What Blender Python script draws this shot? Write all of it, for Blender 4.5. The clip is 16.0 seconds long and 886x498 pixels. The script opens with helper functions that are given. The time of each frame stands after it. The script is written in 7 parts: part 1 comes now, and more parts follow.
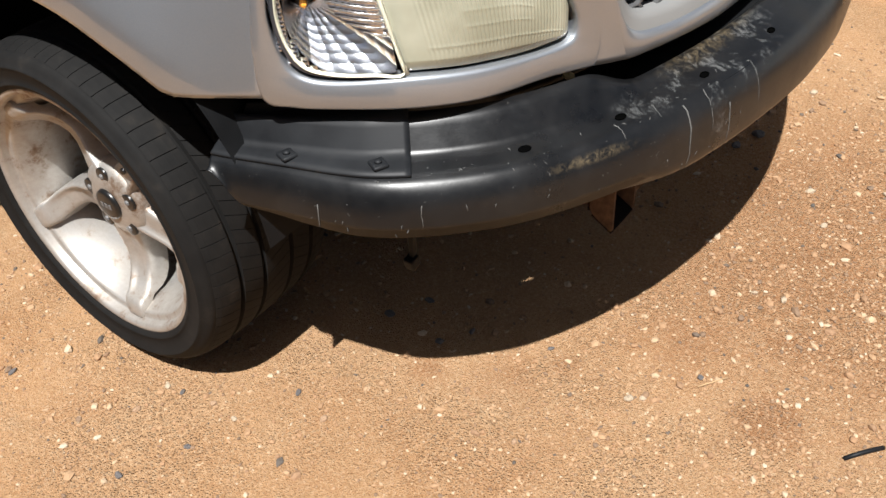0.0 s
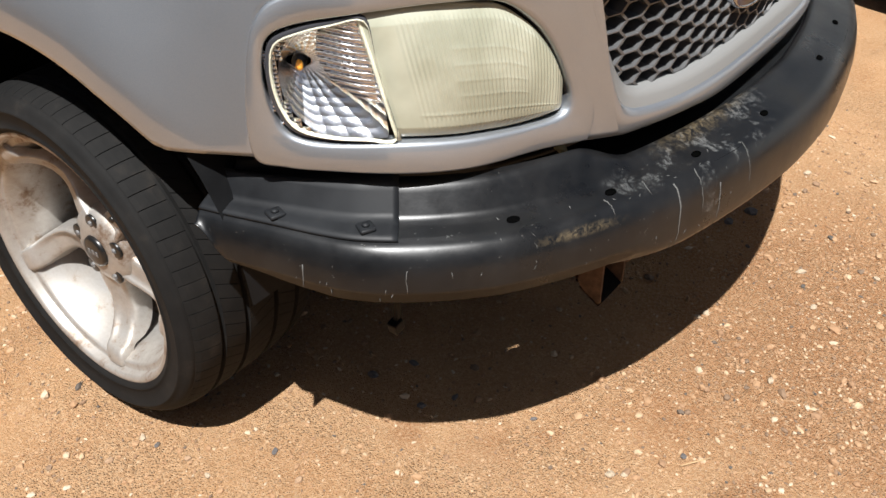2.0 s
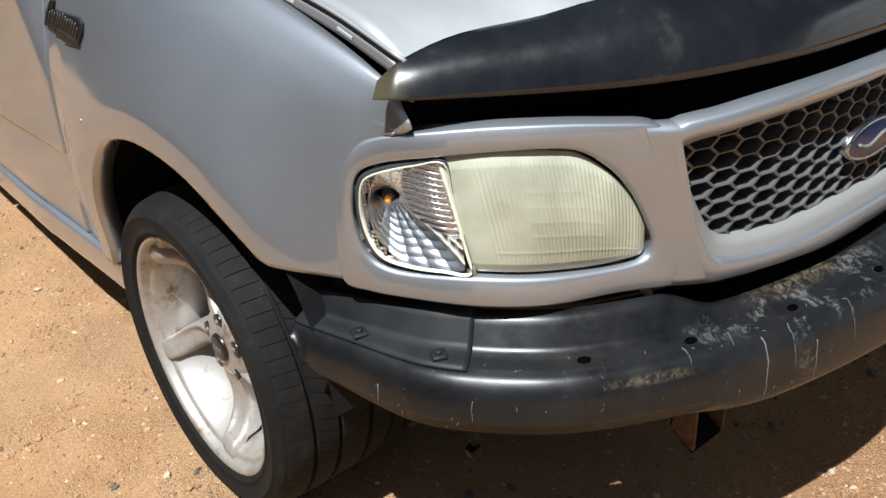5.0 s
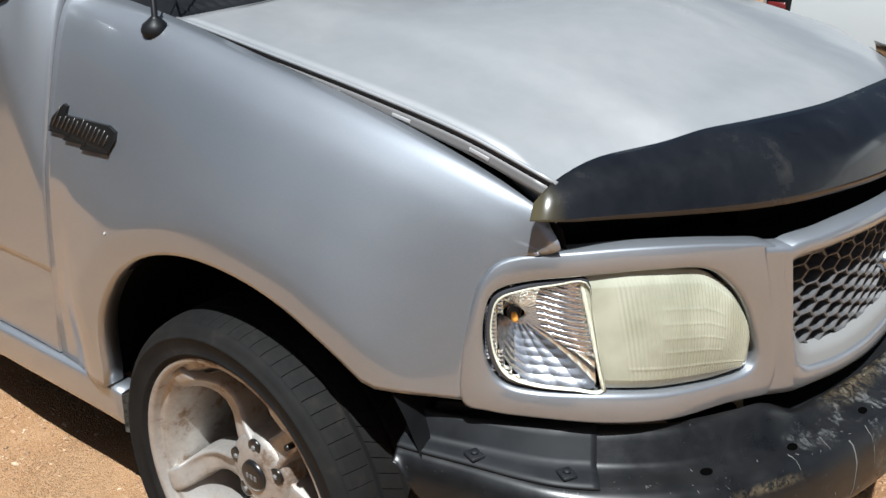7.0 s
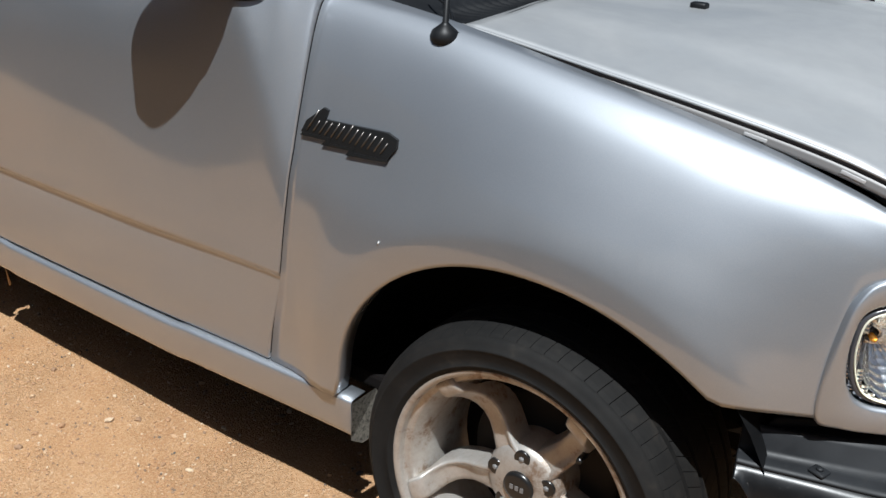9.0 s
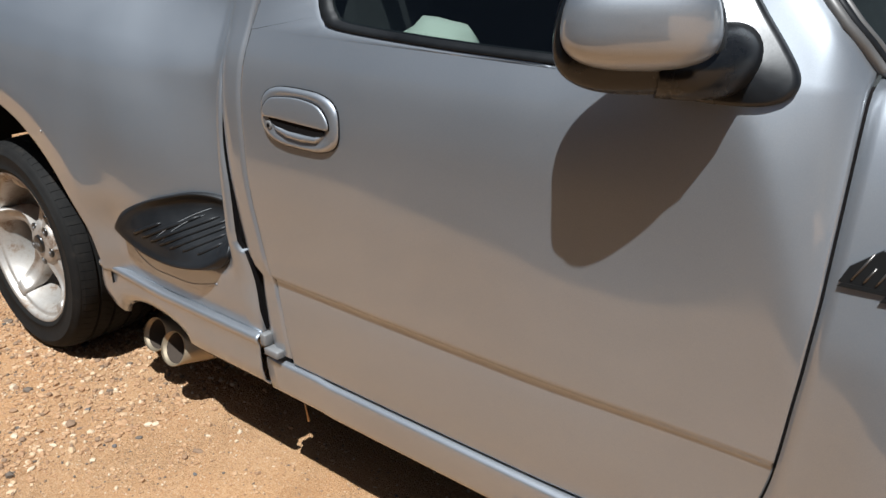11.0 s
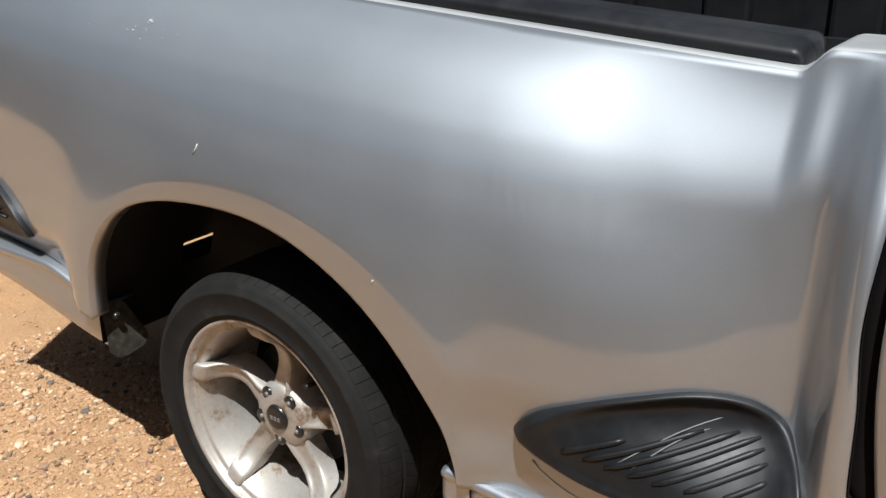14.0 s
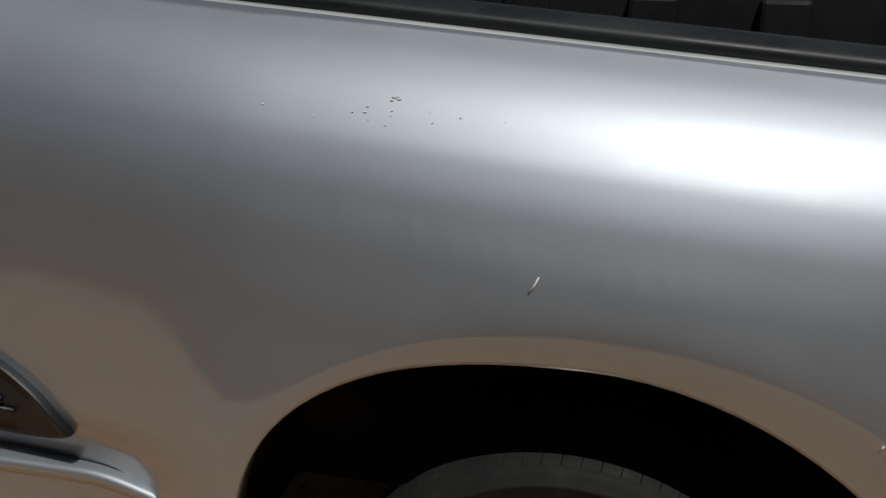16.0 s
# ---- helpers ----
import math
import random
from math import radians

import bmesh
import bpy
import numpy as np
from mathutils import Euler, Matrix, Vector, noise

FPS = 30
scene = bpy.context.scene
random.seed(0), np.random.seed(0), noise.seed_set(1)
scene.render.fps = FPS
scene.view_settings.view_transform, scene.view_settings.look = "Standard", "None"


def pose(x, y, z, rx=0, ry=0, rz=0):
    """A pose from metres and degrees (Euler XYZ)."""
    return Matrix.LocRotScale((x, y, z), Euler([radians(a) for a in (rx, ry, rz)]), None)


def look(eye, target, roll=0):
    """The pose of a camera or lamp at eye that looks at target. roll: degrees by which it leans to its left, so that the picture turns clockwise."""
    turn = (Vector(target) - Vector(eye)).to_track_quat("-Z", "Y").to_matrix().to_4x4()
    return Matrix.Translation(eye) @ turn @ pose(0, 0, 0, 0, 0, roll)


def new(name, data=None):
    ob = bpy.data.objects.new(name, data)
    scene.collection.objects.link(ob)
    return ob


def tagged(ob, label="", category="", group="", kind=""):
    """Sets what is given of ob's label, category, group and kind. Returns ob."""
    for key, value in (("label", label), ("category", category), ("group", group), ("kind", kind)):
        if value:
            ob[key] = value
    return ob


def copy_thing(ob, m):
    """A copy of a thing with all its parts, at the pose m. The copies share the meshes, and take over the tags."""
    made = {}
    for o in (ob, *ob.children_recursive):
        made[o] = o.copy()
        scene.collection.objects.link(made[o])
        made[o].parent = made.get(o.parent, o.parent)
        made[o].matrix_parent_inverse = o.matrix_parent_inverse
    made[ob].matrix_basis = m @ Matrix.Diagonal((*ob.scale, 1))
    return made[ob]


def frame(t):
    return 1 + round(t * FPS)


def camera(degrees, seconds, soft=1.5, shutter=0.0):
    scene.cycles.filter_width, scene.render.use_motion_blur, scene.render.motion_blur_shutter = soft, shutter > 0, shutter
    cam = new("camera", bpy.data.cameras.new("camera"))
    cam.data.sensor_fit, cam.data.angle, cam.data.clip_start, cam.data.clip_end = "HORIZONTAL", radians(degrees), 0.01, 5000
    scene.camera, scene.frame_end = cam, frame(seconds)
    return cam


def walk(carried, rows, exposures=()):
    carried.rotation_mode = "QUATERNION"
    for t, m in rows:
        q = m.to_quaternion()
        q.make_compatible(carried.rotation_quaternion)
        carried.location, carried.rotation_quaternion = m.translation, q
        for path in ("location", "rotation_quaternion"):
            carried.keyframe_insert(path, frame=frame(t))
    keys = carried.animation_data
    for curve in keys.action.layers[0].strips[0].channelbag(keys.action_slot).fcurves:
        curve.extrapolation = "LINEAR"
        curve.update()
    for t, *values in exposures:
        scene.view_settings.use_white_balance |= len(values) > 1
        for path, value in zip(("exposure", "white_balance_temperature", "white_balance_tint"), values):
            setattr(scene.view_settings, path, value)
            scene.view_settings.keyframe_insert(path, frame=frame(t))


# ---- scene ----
cam = camera(52.5, 16.0)
PATH = [
    (0, (1.329, -1.607, 1.3), (0.373, -0.381, 0.042), -3.8),
    (0.5, (1.337, -1.618, 1.304), (0.42, -0.349, 0.058), -2.7),
    (1, (1.334, -1.623, 1.301), (0.425, -0.331, 0.074), -2.0),
    (1.5, (1.333, -1.625, 1.313), (0.405, -0.304, 0.133), -1.6),
    (2, (1.332, -1.585, 1.308), (0.342, -0.292, 0.148), -0.6),
    (2.5, (1.38, -1.505, 1.294), (0.307, -0.279, 0.134), -0.7),
    (3, (1.454, -1.457, 1.288), (0.323, -0.277, 0.134), -2.8),
    (3.5, (1.476, -1.447, 1.291), (0.307, -0.298, 0.146), -4.5),
    (4, (1.478, -1.443, 1.293), (0.263, -0.308, 0.182), -4.8),
    (4.5, (1.472, -1.457, 1.324), (0.181, -0.335, 0.288), -4.4),
    (5, (1.461, -1.487, 1.364), (0.093, -0.385, 0.409), -3.2),
    (5.2, (1.454, -1.511, 1.381), (0.059, -0.419, 0.452), -2.7),
    (7.3, (1.049, -1.797, 1.402), (0.048, -0.205, 0.721), 1.5),
    (7.5, (0.995, -1.794, 1.411), (0.105, -0.12, 0.775), 1.0),
    (8, (0.823, -1.968, 1.426), (0.032, -0.273, 0.718), 3.4),
    (8.5, (0.713, -2.106, 1.421), (-0.169, -0.493, 0.634), 5.4),
    (9, (0.618, -2.136, 1.407), (-0.401, -0.606, 0.619), 4.0),
    (9.5, (0.457, -2.113, 1.427), (-0.698, -0.66, 0.684), 0.9),
    (10, (0.281, -2.139, 1.441), (-0.949, -0.719, 0.756), -0.4),
    (10.2, (0.181, -2.144, 1.445), (-1.068, -0.73, 0.781), -1.1),
    (12.3, (-0.744, -2.061, 1.374), (-1.886, -0.7, 0.454), -0.2),
    (12.5, (-0.826, -2.049, 1.374), (-1.965, -0.687, 0.452), -0.8),
    (13, (-1.101, -1.972, 1.373), (-2.282, -0.621, 0.49), -2.3),
    (13.5, (-1.383, -1.973, 1.386), (-2.556, -0.585, 0.552), -2.8),
    (14, (-1.709, -2.107, 1.431), (-2.799, -0.591, 0.716), -0.6),
    (14.5, (-2.024, -2.073, 1.418), (-3.075, -0.495, 0.783), 1.9),
    (15, (-2.328, -2.087, 1.443), (-3.221, -0.418, 0.796), 3.4),
    (15.2, (-2.482, -2.102, 1.445), (-3.283, -0.395, 0.778), 3.6),
    (15.5, (-2.695, -2.187, 1.442), (-3.328, -0.404, 0.794), 2.9),
    (15.7, (-2.795, -2.189, 1.425), (-3.352, -0.374, 0.798), 3.0),
    (16, (-2.996, -2.113, 1.381), (-3.386, -0.243, 0.79), 1.4),
]
walk(cam, [(t, look(eye, target, roll)) for t, eye, target, roll in PATH], exposures=[(0, 0.6, 6250, 10), (4.5, 0.62, 6150, 10), (5.0, 0.55, 5920, 7), (7.3, 0.5, 5890, 7), (8.0, 0.2, 5890, 7), (8.5, 0.34, 5890, 7), (9.0, 0.38, 5890, 7), (10.0, 0.4, 5860, 7), (12.3, 0.55, 6020, 7), (14.0, 0.55, 6120, 7), (14.5, 0.3, 6130, 7), (15.0, -0.05, 6230, 7), (15.5, -0.52, 6300, 7), (16.0, -0.52, 6300, 7)])

# ---- light ----
SUN = Vector((0.262, -0.432, 1.0)).normalized()
world = bpy.data.worlds.new("world")
scene.world = world
world.use_nodes = True
wn = world.node_tree.nodes
sky = wn.new("ShaderNodeTexSky")
sky.sky_type, sky.sun_disc = "NISHITA", False
sky.sun_elevation = math.asin(SUN.z)
sky.sun_rotation = math.atan2(SUN.x, SUN.y)
sky.dust_density = 3.0
world.node_tree.links.new(sky.outputs[0], wn["Background"].inputs[0])
wn["Background"].inputs[1].default_value = 0.024
sun = bpy.data.lights.new("sun", "SUN")
sun.energy, sun.angle, sun.color = 5.6, radians(0.55), (1.0, 0.97, 0.92)
sun_ob = new("sun", sun)
sun_ob.matrix_world = look((0, 0, 8), Vector((0, 0, 8)) - SUN)


# ---- materials ----
def material(name, base, rough=0.5, metal=0.0, coat=0.0, coat_rough=0.1, spec=0.5):
    m = bpy.data.materials.new(name)
    m.use_nodes = True
    b = m.node_tree.nodes["Principled BSDF"]
    b.inputs["Base Color"].default_value = (*base, 1)
    b.inputs["Roughness"].default_value = rough
    b.inputs["Metallic"].default_value = metal
    b.inputs["Coat Weight"].default_value = coat
    b.inputs["Coat Roughness"].default_value = coat_rough
    b.inputs["Specular IOR Level"].default_value = spec
    return m


def tex(m, kind, scale, **more):
    """A texture in object metres."""
    n = m.node_tree.nodes
    c = n.get("coord") or n.new("ShaderNodeTexCoord")
    c.name = "coord"
    t = n.new("ShaderNodeTex" + kind)
    t.inputs["Scale"].default_value = scale
    for key, value in more.items():
        t.inputs[key.replace("_", " ")].default_value = value
    m.node_tree.links.new(c.outputs["Object"], t.inputs["Vector"])
    return t


def ramp(m, source, stops):
    r = m.node_tree.nodes.new("ShaderNodeValToRGB")
    while len(r.color_ramp.elements) < len(stops):
        r.color_ramp.elements.new(0.5)
    for e, (p, c) in zip(r.color_ramp.elements, stops):
        e.position, e.color = p, (*c, 1) if len(c) == 3 else c
    m.node_tree.links.new(source, r.inputs[0])
    return r.outputs[0]


def mix(m, fac, a, b, how="MIX"):
    x = m.node_tree.nodes.new("ShaderNodeMix")
    x.data_type, x.blend_type = "RGBA", how
    for sock, value in ((x.inputs[0], fac), (x.inputs[6], a), (x.inputs[7], b)):
        if isinstance(value, (int, float)):
            sock.default_value = value
        elif isinstance(value, tuple):
            sock.default_value = (*value, 1)
        else:
            m.node_tree.links.new(value, sock)
    return x.outputs[2]


def put(m, source, socket):
    m.node_tree.links.new(source, m.node_tree.nodes["Principled BSDF"].inputs[socket])


def bump(m, source, strength, distance):
    b = m.node_tree.nodes.new("ShaderNodeBump")
    b.inputs["Strength"].default_value, b.inputs["Distance"].default_value = strength, distance
    m.node_tree.links.new(source, b.inputs["Height"])
    put(m, b.outputs[0], "Normal")


def g(v):
    return (v, v, v)


def silver_paint():
    """Metallic flake under a clear coat that mirrors the ground and the added fence."""
    m = material("silver_paint", (0.42, 0.44, 0.47), 0.45, 0.80, 1.0, 0.025)
    m.node_tree.nodes["Principled BSDF"].inputs["Coat IOR"].default_value = 1.9
    dust = tex(m, "Noise", 2.3, Detail=6.0, Roughness=0.65)
    film = tex(m, "Noise", 11.0, Detail=7.0, Roughness=0.7)
    fine = tex(m, "Noise", 900.0, Detail=2.0)
    col = ramp(m, dust.outputs["Fac"], [(0.35, (0.302, 0.327, 0.360)), (0.75, (0.318, 0.340, 0.371))])
    col = mix(m, 0.12, col, ramp(m, fine.outputs["Fac"], [(0.3, g(0.2)), (0.7, g(0.5))]))
    put(m, col, "Base Color")
    put(m, ramp(m, dust.outputs["Fac"], [(0.3, g(0.50)), (0.7, g(0.56))]), "Roughness")
    put(m, ramp(m, film.outputs["Fac"], [(0.40, g(0.05)), (0.75, g(0.18))]), "Coat Roughness")
    wave = m.node_tree.nodes.new("ShaderNodeBump")
    wave.inputs["Strength"].default_value, wave.inputs["Distance"].default_value = 0.10, 0.004
    m.node_tree.links.new(dust.outputs["Fac"], wave.inputs["Height"])
    put(m, wave.outputs[0], "Coat Normal")
    return m


def black_plastic(name, level=0.009, rough=0.42):
    m = material(name, g(level), rough, spec=0.22)
    n1 = tex(m, "Noise", 6.0, Detail=8.0, Roughness=0.7)
    n2 = tex(m, "Noise", 260.0, Detail=3.0)
    put(m, ramp(m, n1.outputs["Fac"], [(0.35, (level * 0.7, level * 0.75, level * 0.85)), (0.62, (level * 1.2, level * 1.3, level * 1.45)), (0.8, (level * 2.2, level * 2.0, level * 1.8))]), "Base Color")
    put(m, ramp(m, n1.outputs["Fac"], [(0.3, g(rough - 0.08)), (0.7, g(rough + 0.15))]), "Roughness")
    bump(m, n2.outputs["Fac"], 0.05, 0.001)
    return m


PAINT = silver_paint()
BLACK = black_plastic("black_plastic")
GLOSSBLACK = black_plastic("satin_black", 0.007, 0.26)
GLOSSBLACK.node_tree.nodes["Principled BSDF"].inputs["Specular IOR Level"].default_value = 0.5
STEPRUB = black_plastic("step_rubber", 0.010, 0.40)
STEPRUB.node_tree.nodes["Principled BSDF"].inputs["Specular IOR Level"].default_value = 0.3


def faded_paint():
    """Silver whose clear coat the sun has dulled, in cloudy blotches and fine dark specks."""
    m = material("faded_silver", (0.46, 0.465, 0.475), 0.5, 0.35, 0.6, 0.1)
    n1 = tex(m, "Noise", 2.2, Detail=7.0, Roughness=0.62, Distortion=0.5)
    n2 = tex(m, "Noise", 26.0, Detail=5.0, Roughness=0.6)
    n3 = tex(m, "Noise", 38.0, Detail=4.0, Roughness=0.7, Distortion=1.0)
    col = ramp(m, n1.outputs["Fac"], [(0.32, (0.325, 0.338, 0.350)), (0.50, (0.350, 0.358, 0.364)), (0.70, (0.372, 0.376, 0.378))])
    col = mix(m, 0.06, col, ramp(m, n2.outputs["Fac"], [(0.35, g(0.2)), (0.65, g(0.5))]))
    put(m, mix(m, ramp(m, n3.outputs["Fac"], [(0.735, g(0.0)), (0.78, g(0.45))]), col, (0.12, 0.12, 0.115)), "Base Color")
    put(m, ramp(m, n1.outputs["Fac"], [(0.3, g(0.46)), (0.7, g(0.56))]), "Roughness")
    put(m, ramp(m, n1.outputs["Fac"], [(0.40, g(0.65)), (0.62, g(0.45))]), "Coat Weight")
    put(m, ramp(m, n1.outputs["Fac"], [(0.3, g(0.12)), (0.7, g(0.30))]), "Coat Roughness")
    return m


FADED = faded_paint()


def near(m, x, y, z, stretch, lo, hi):
    """1 within lo of a point in object metres, 0 past hi; stretch scales the axes."""
    n, l = m.node_tree.nodes, m.node_tree.links
    c = n.get("coord") or n.new("ShaderNodeTexCoord")
    c.name = "coord"
    sub = n.new("ShaderNodeVectorMath")
    sub.operation = "SUBTRACT"
    sub.inputs[1].default_value = (x, y, z)
    l.new(c.outputs["Object"], sub.inputs[0])
    mul = n.new("ShaderNodeVectorMath")
    mul.operation = "MULTIPLY"
    mul.inputs[1].default_value = stretch
    l.new(sub.outputs[0], mul.inputs[0])
    length = n.new("ShaderNodeVectorMath")
    length.operation = "LENGTH"
    l.new(mul.outputs[0], length.inputs[0])
    return ramp(m, length.outputs["Value"], [(lo, g(1.0)), (hi, g(0.0))])


def scuffed_black():
    """Bare black bumper plastic, scraped pale round the bolt holes."""
    m = black_plastic("bumper_black", 0.0065, 0.30)
    m.node_tree.nodes["Principled BSDF"].inputs["Specular IOR Level"].default_value = 0.40
    base = m.node_tree.nodes["Principled BSDF"].inputs["Base Color"].links[0].from_socket
    streak = tex(m, "Noise", 75.0, Detail=12.0, Roughness=0.82, Distortion=0.8)
    chalk = tex(m, "Noise", 22.0, Detail=10.0, Roughness=0.72, Distortion=0.5)
    scrape = mix(m, 1.0, ramp(m, streak.outputs["Fac"], [(0.46, g(0.03)), (0.57, g(0.95))]), ramp(m, chalk.outputs["Fac"], [(0.52, g(0.0)), (0.58, g(1.0))]), "MULTIPLY")
    col = base
    for x, y, z, stretch, lo, hi in ((0.850, -0.50, 0.602, (1.0, 1.0, 2.0), 0.01, 0.04), (0.866, -0.43, 0.602, (1.0, 0.8, 1.5), 0.01, 0.05), (0.892, -0.31, 0.604, (1.0, 0.7, 2.0), 0.03, 0.11),
                                     (0.905, -0.20, 0.606, (1.2, 0.6, 2.5), 0.02, 0.09), (0.918, -0.36, 0.53, (1.0, 1.2, 1.0), 0.01, 0.05)):
        col = mix(m, mix(m, near(m, x, y, z, stretch, lo, hi), (0.0, 0.0, 0.0), scrape), col, (0.115, 0.117, 0.115))
    # tan dust rubbed along the two creases
    for x, y, z, stretch, lo, hi in ((0.865, -0.28, 0.612, (1.5, 0.35, 5.0), 0.02, 0.07), (0.845, -0.62, 0.577, (0.5, 0.5, 5.0), 0.01, 0.045)):
        col = mix(m, mix(m, near(m, x, y, z, stretch, lo, hi), (0.0, 0.0, 0.0), ramp(m, streak.outputs["Fac"], [(0.45, g(0.0)), (0.62, g(0.7))])), col, (0.17, 0.13, 0.075))
    thin = tex(m, "Noise", 70.0, Detail=3.0, Distortion=2.5)
    col = mix(m, ramp(m, thin.outputs["Fac"], [(0.72, g(0.0)), (0.76, g(0.6))]), col, (0.16, 0.155, 0.145))
    dusty = tex(m, "Noise", 4.0, Detail=9.0, Roughness=0.7)
    col = mix(m, ramp(m, dusty.outputs["Fac"], [(0.50, g(0.0)), (0.75, g(0.22))]), col, (0.050, 0.046, 0.042))
    put(m, col, "Base Color")
    return m


BUMPER = scuffed_black()
FILLER = black_plastic("filler_black", 0.013, 0.46)
LINER = black_plastic("liner_black", 0.0045, 0.6)
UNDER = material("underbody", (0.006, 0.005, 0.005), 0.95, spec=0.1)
RUBBER = material("rubber", g(0.03), 0.8, spec=0.2)
_n = tex(RUBBER, "Noise", 14.0, Detail=7.0, Roughness=0.7)
put(RUBBER, ramp(RUBBER, _n.outputs["Fac"], [(0.35, g(0.006)), (0.58, (0.0105, 0.0100, 0.0095)), (0.72, (0.022, 0.019, 0.016)), (0.85, (0.045, 0.036, 0.027))]), "Base Color")
RIM = material("cast_alloy", (0.45, 0.43, 0.40), 0.42, 0.55)
_n = tex(RIM, "Noise", 9.0, Detail=8.0, Roughness=0.75)
put(RIM, ramp(RIM, _n.outputs["Fac"], [(0.35, (0.46, 0.445, 0.425)), (0.54, (0.37, 0.34, 0.305)), (0.62, (0.22, 0.155, 0.110)), (0.72, (0.12, 0.075, 0.048))]), "Base Color")
put(RIM, ramp(RIM, _n.outputs["Fac"], [(0.35, g(0.36)), (0.7, g(0.70))]), "Roughness")
CHROME = material("chrome", (0.82, 0.82, 0.84), 0.08, 1.0)
DARKCAP = material("hub_cap_black", g(0.010), 0.28)
GREYTRIM = material("grey_trim", (0.17, 0.17, 0.17), 0.55, 0.2)
GRILLE = material("grille_grey", (0.13, 0.13, 0.132), 0.42, 0.3)
LENS = material("yellowed_lens", (0.47, 0.462, 0.365), 0.22, 0.0, 0.6, 0.05)
GLASS = material("tinted_glass", (0.16, 0.20, 0.19), 0.02, 0.0)
GLASS.node_tree.nodes["Principled BSDF"].inputs["Transmission Weight"].default_value = 1.0
_n = tex(LENS, "Noise", 14.0, Detail=3.0)
_c = ramp(LENS, _n.outputs["Fac"], [(0.35, (0.32, 0.325, 0.245)), (0.65, (0.42, 0.425, 0.335))])
put(LENS, _c, "Base Color")
CLEAR = material("clear_lens", (0.98, 0.98, 0.96), 0.03)
CLEAR.node_tree.nodes["Principled BSDF"].inputs["Transmission Weight"].default_value = 1.0
CLEAR.node_tree.nodes["Principled BSDF"].inputs["IOR"].default_value = 1.15
WHITE = material("white_paint", (0.54, 0.58, 0.59), 0.30, 0.0, 0.4, 0.12)
RED = material("red_lens", (0.35, 0.02, 0.015), 0.12, 0.0, 0.5, 0.05)
AMBER = material("amber_bulb", (0.75, 0.32, 0.04), 0.2)
CREAM = material("cream_rim", (0.56, 0.545, 0.43), 0.42)


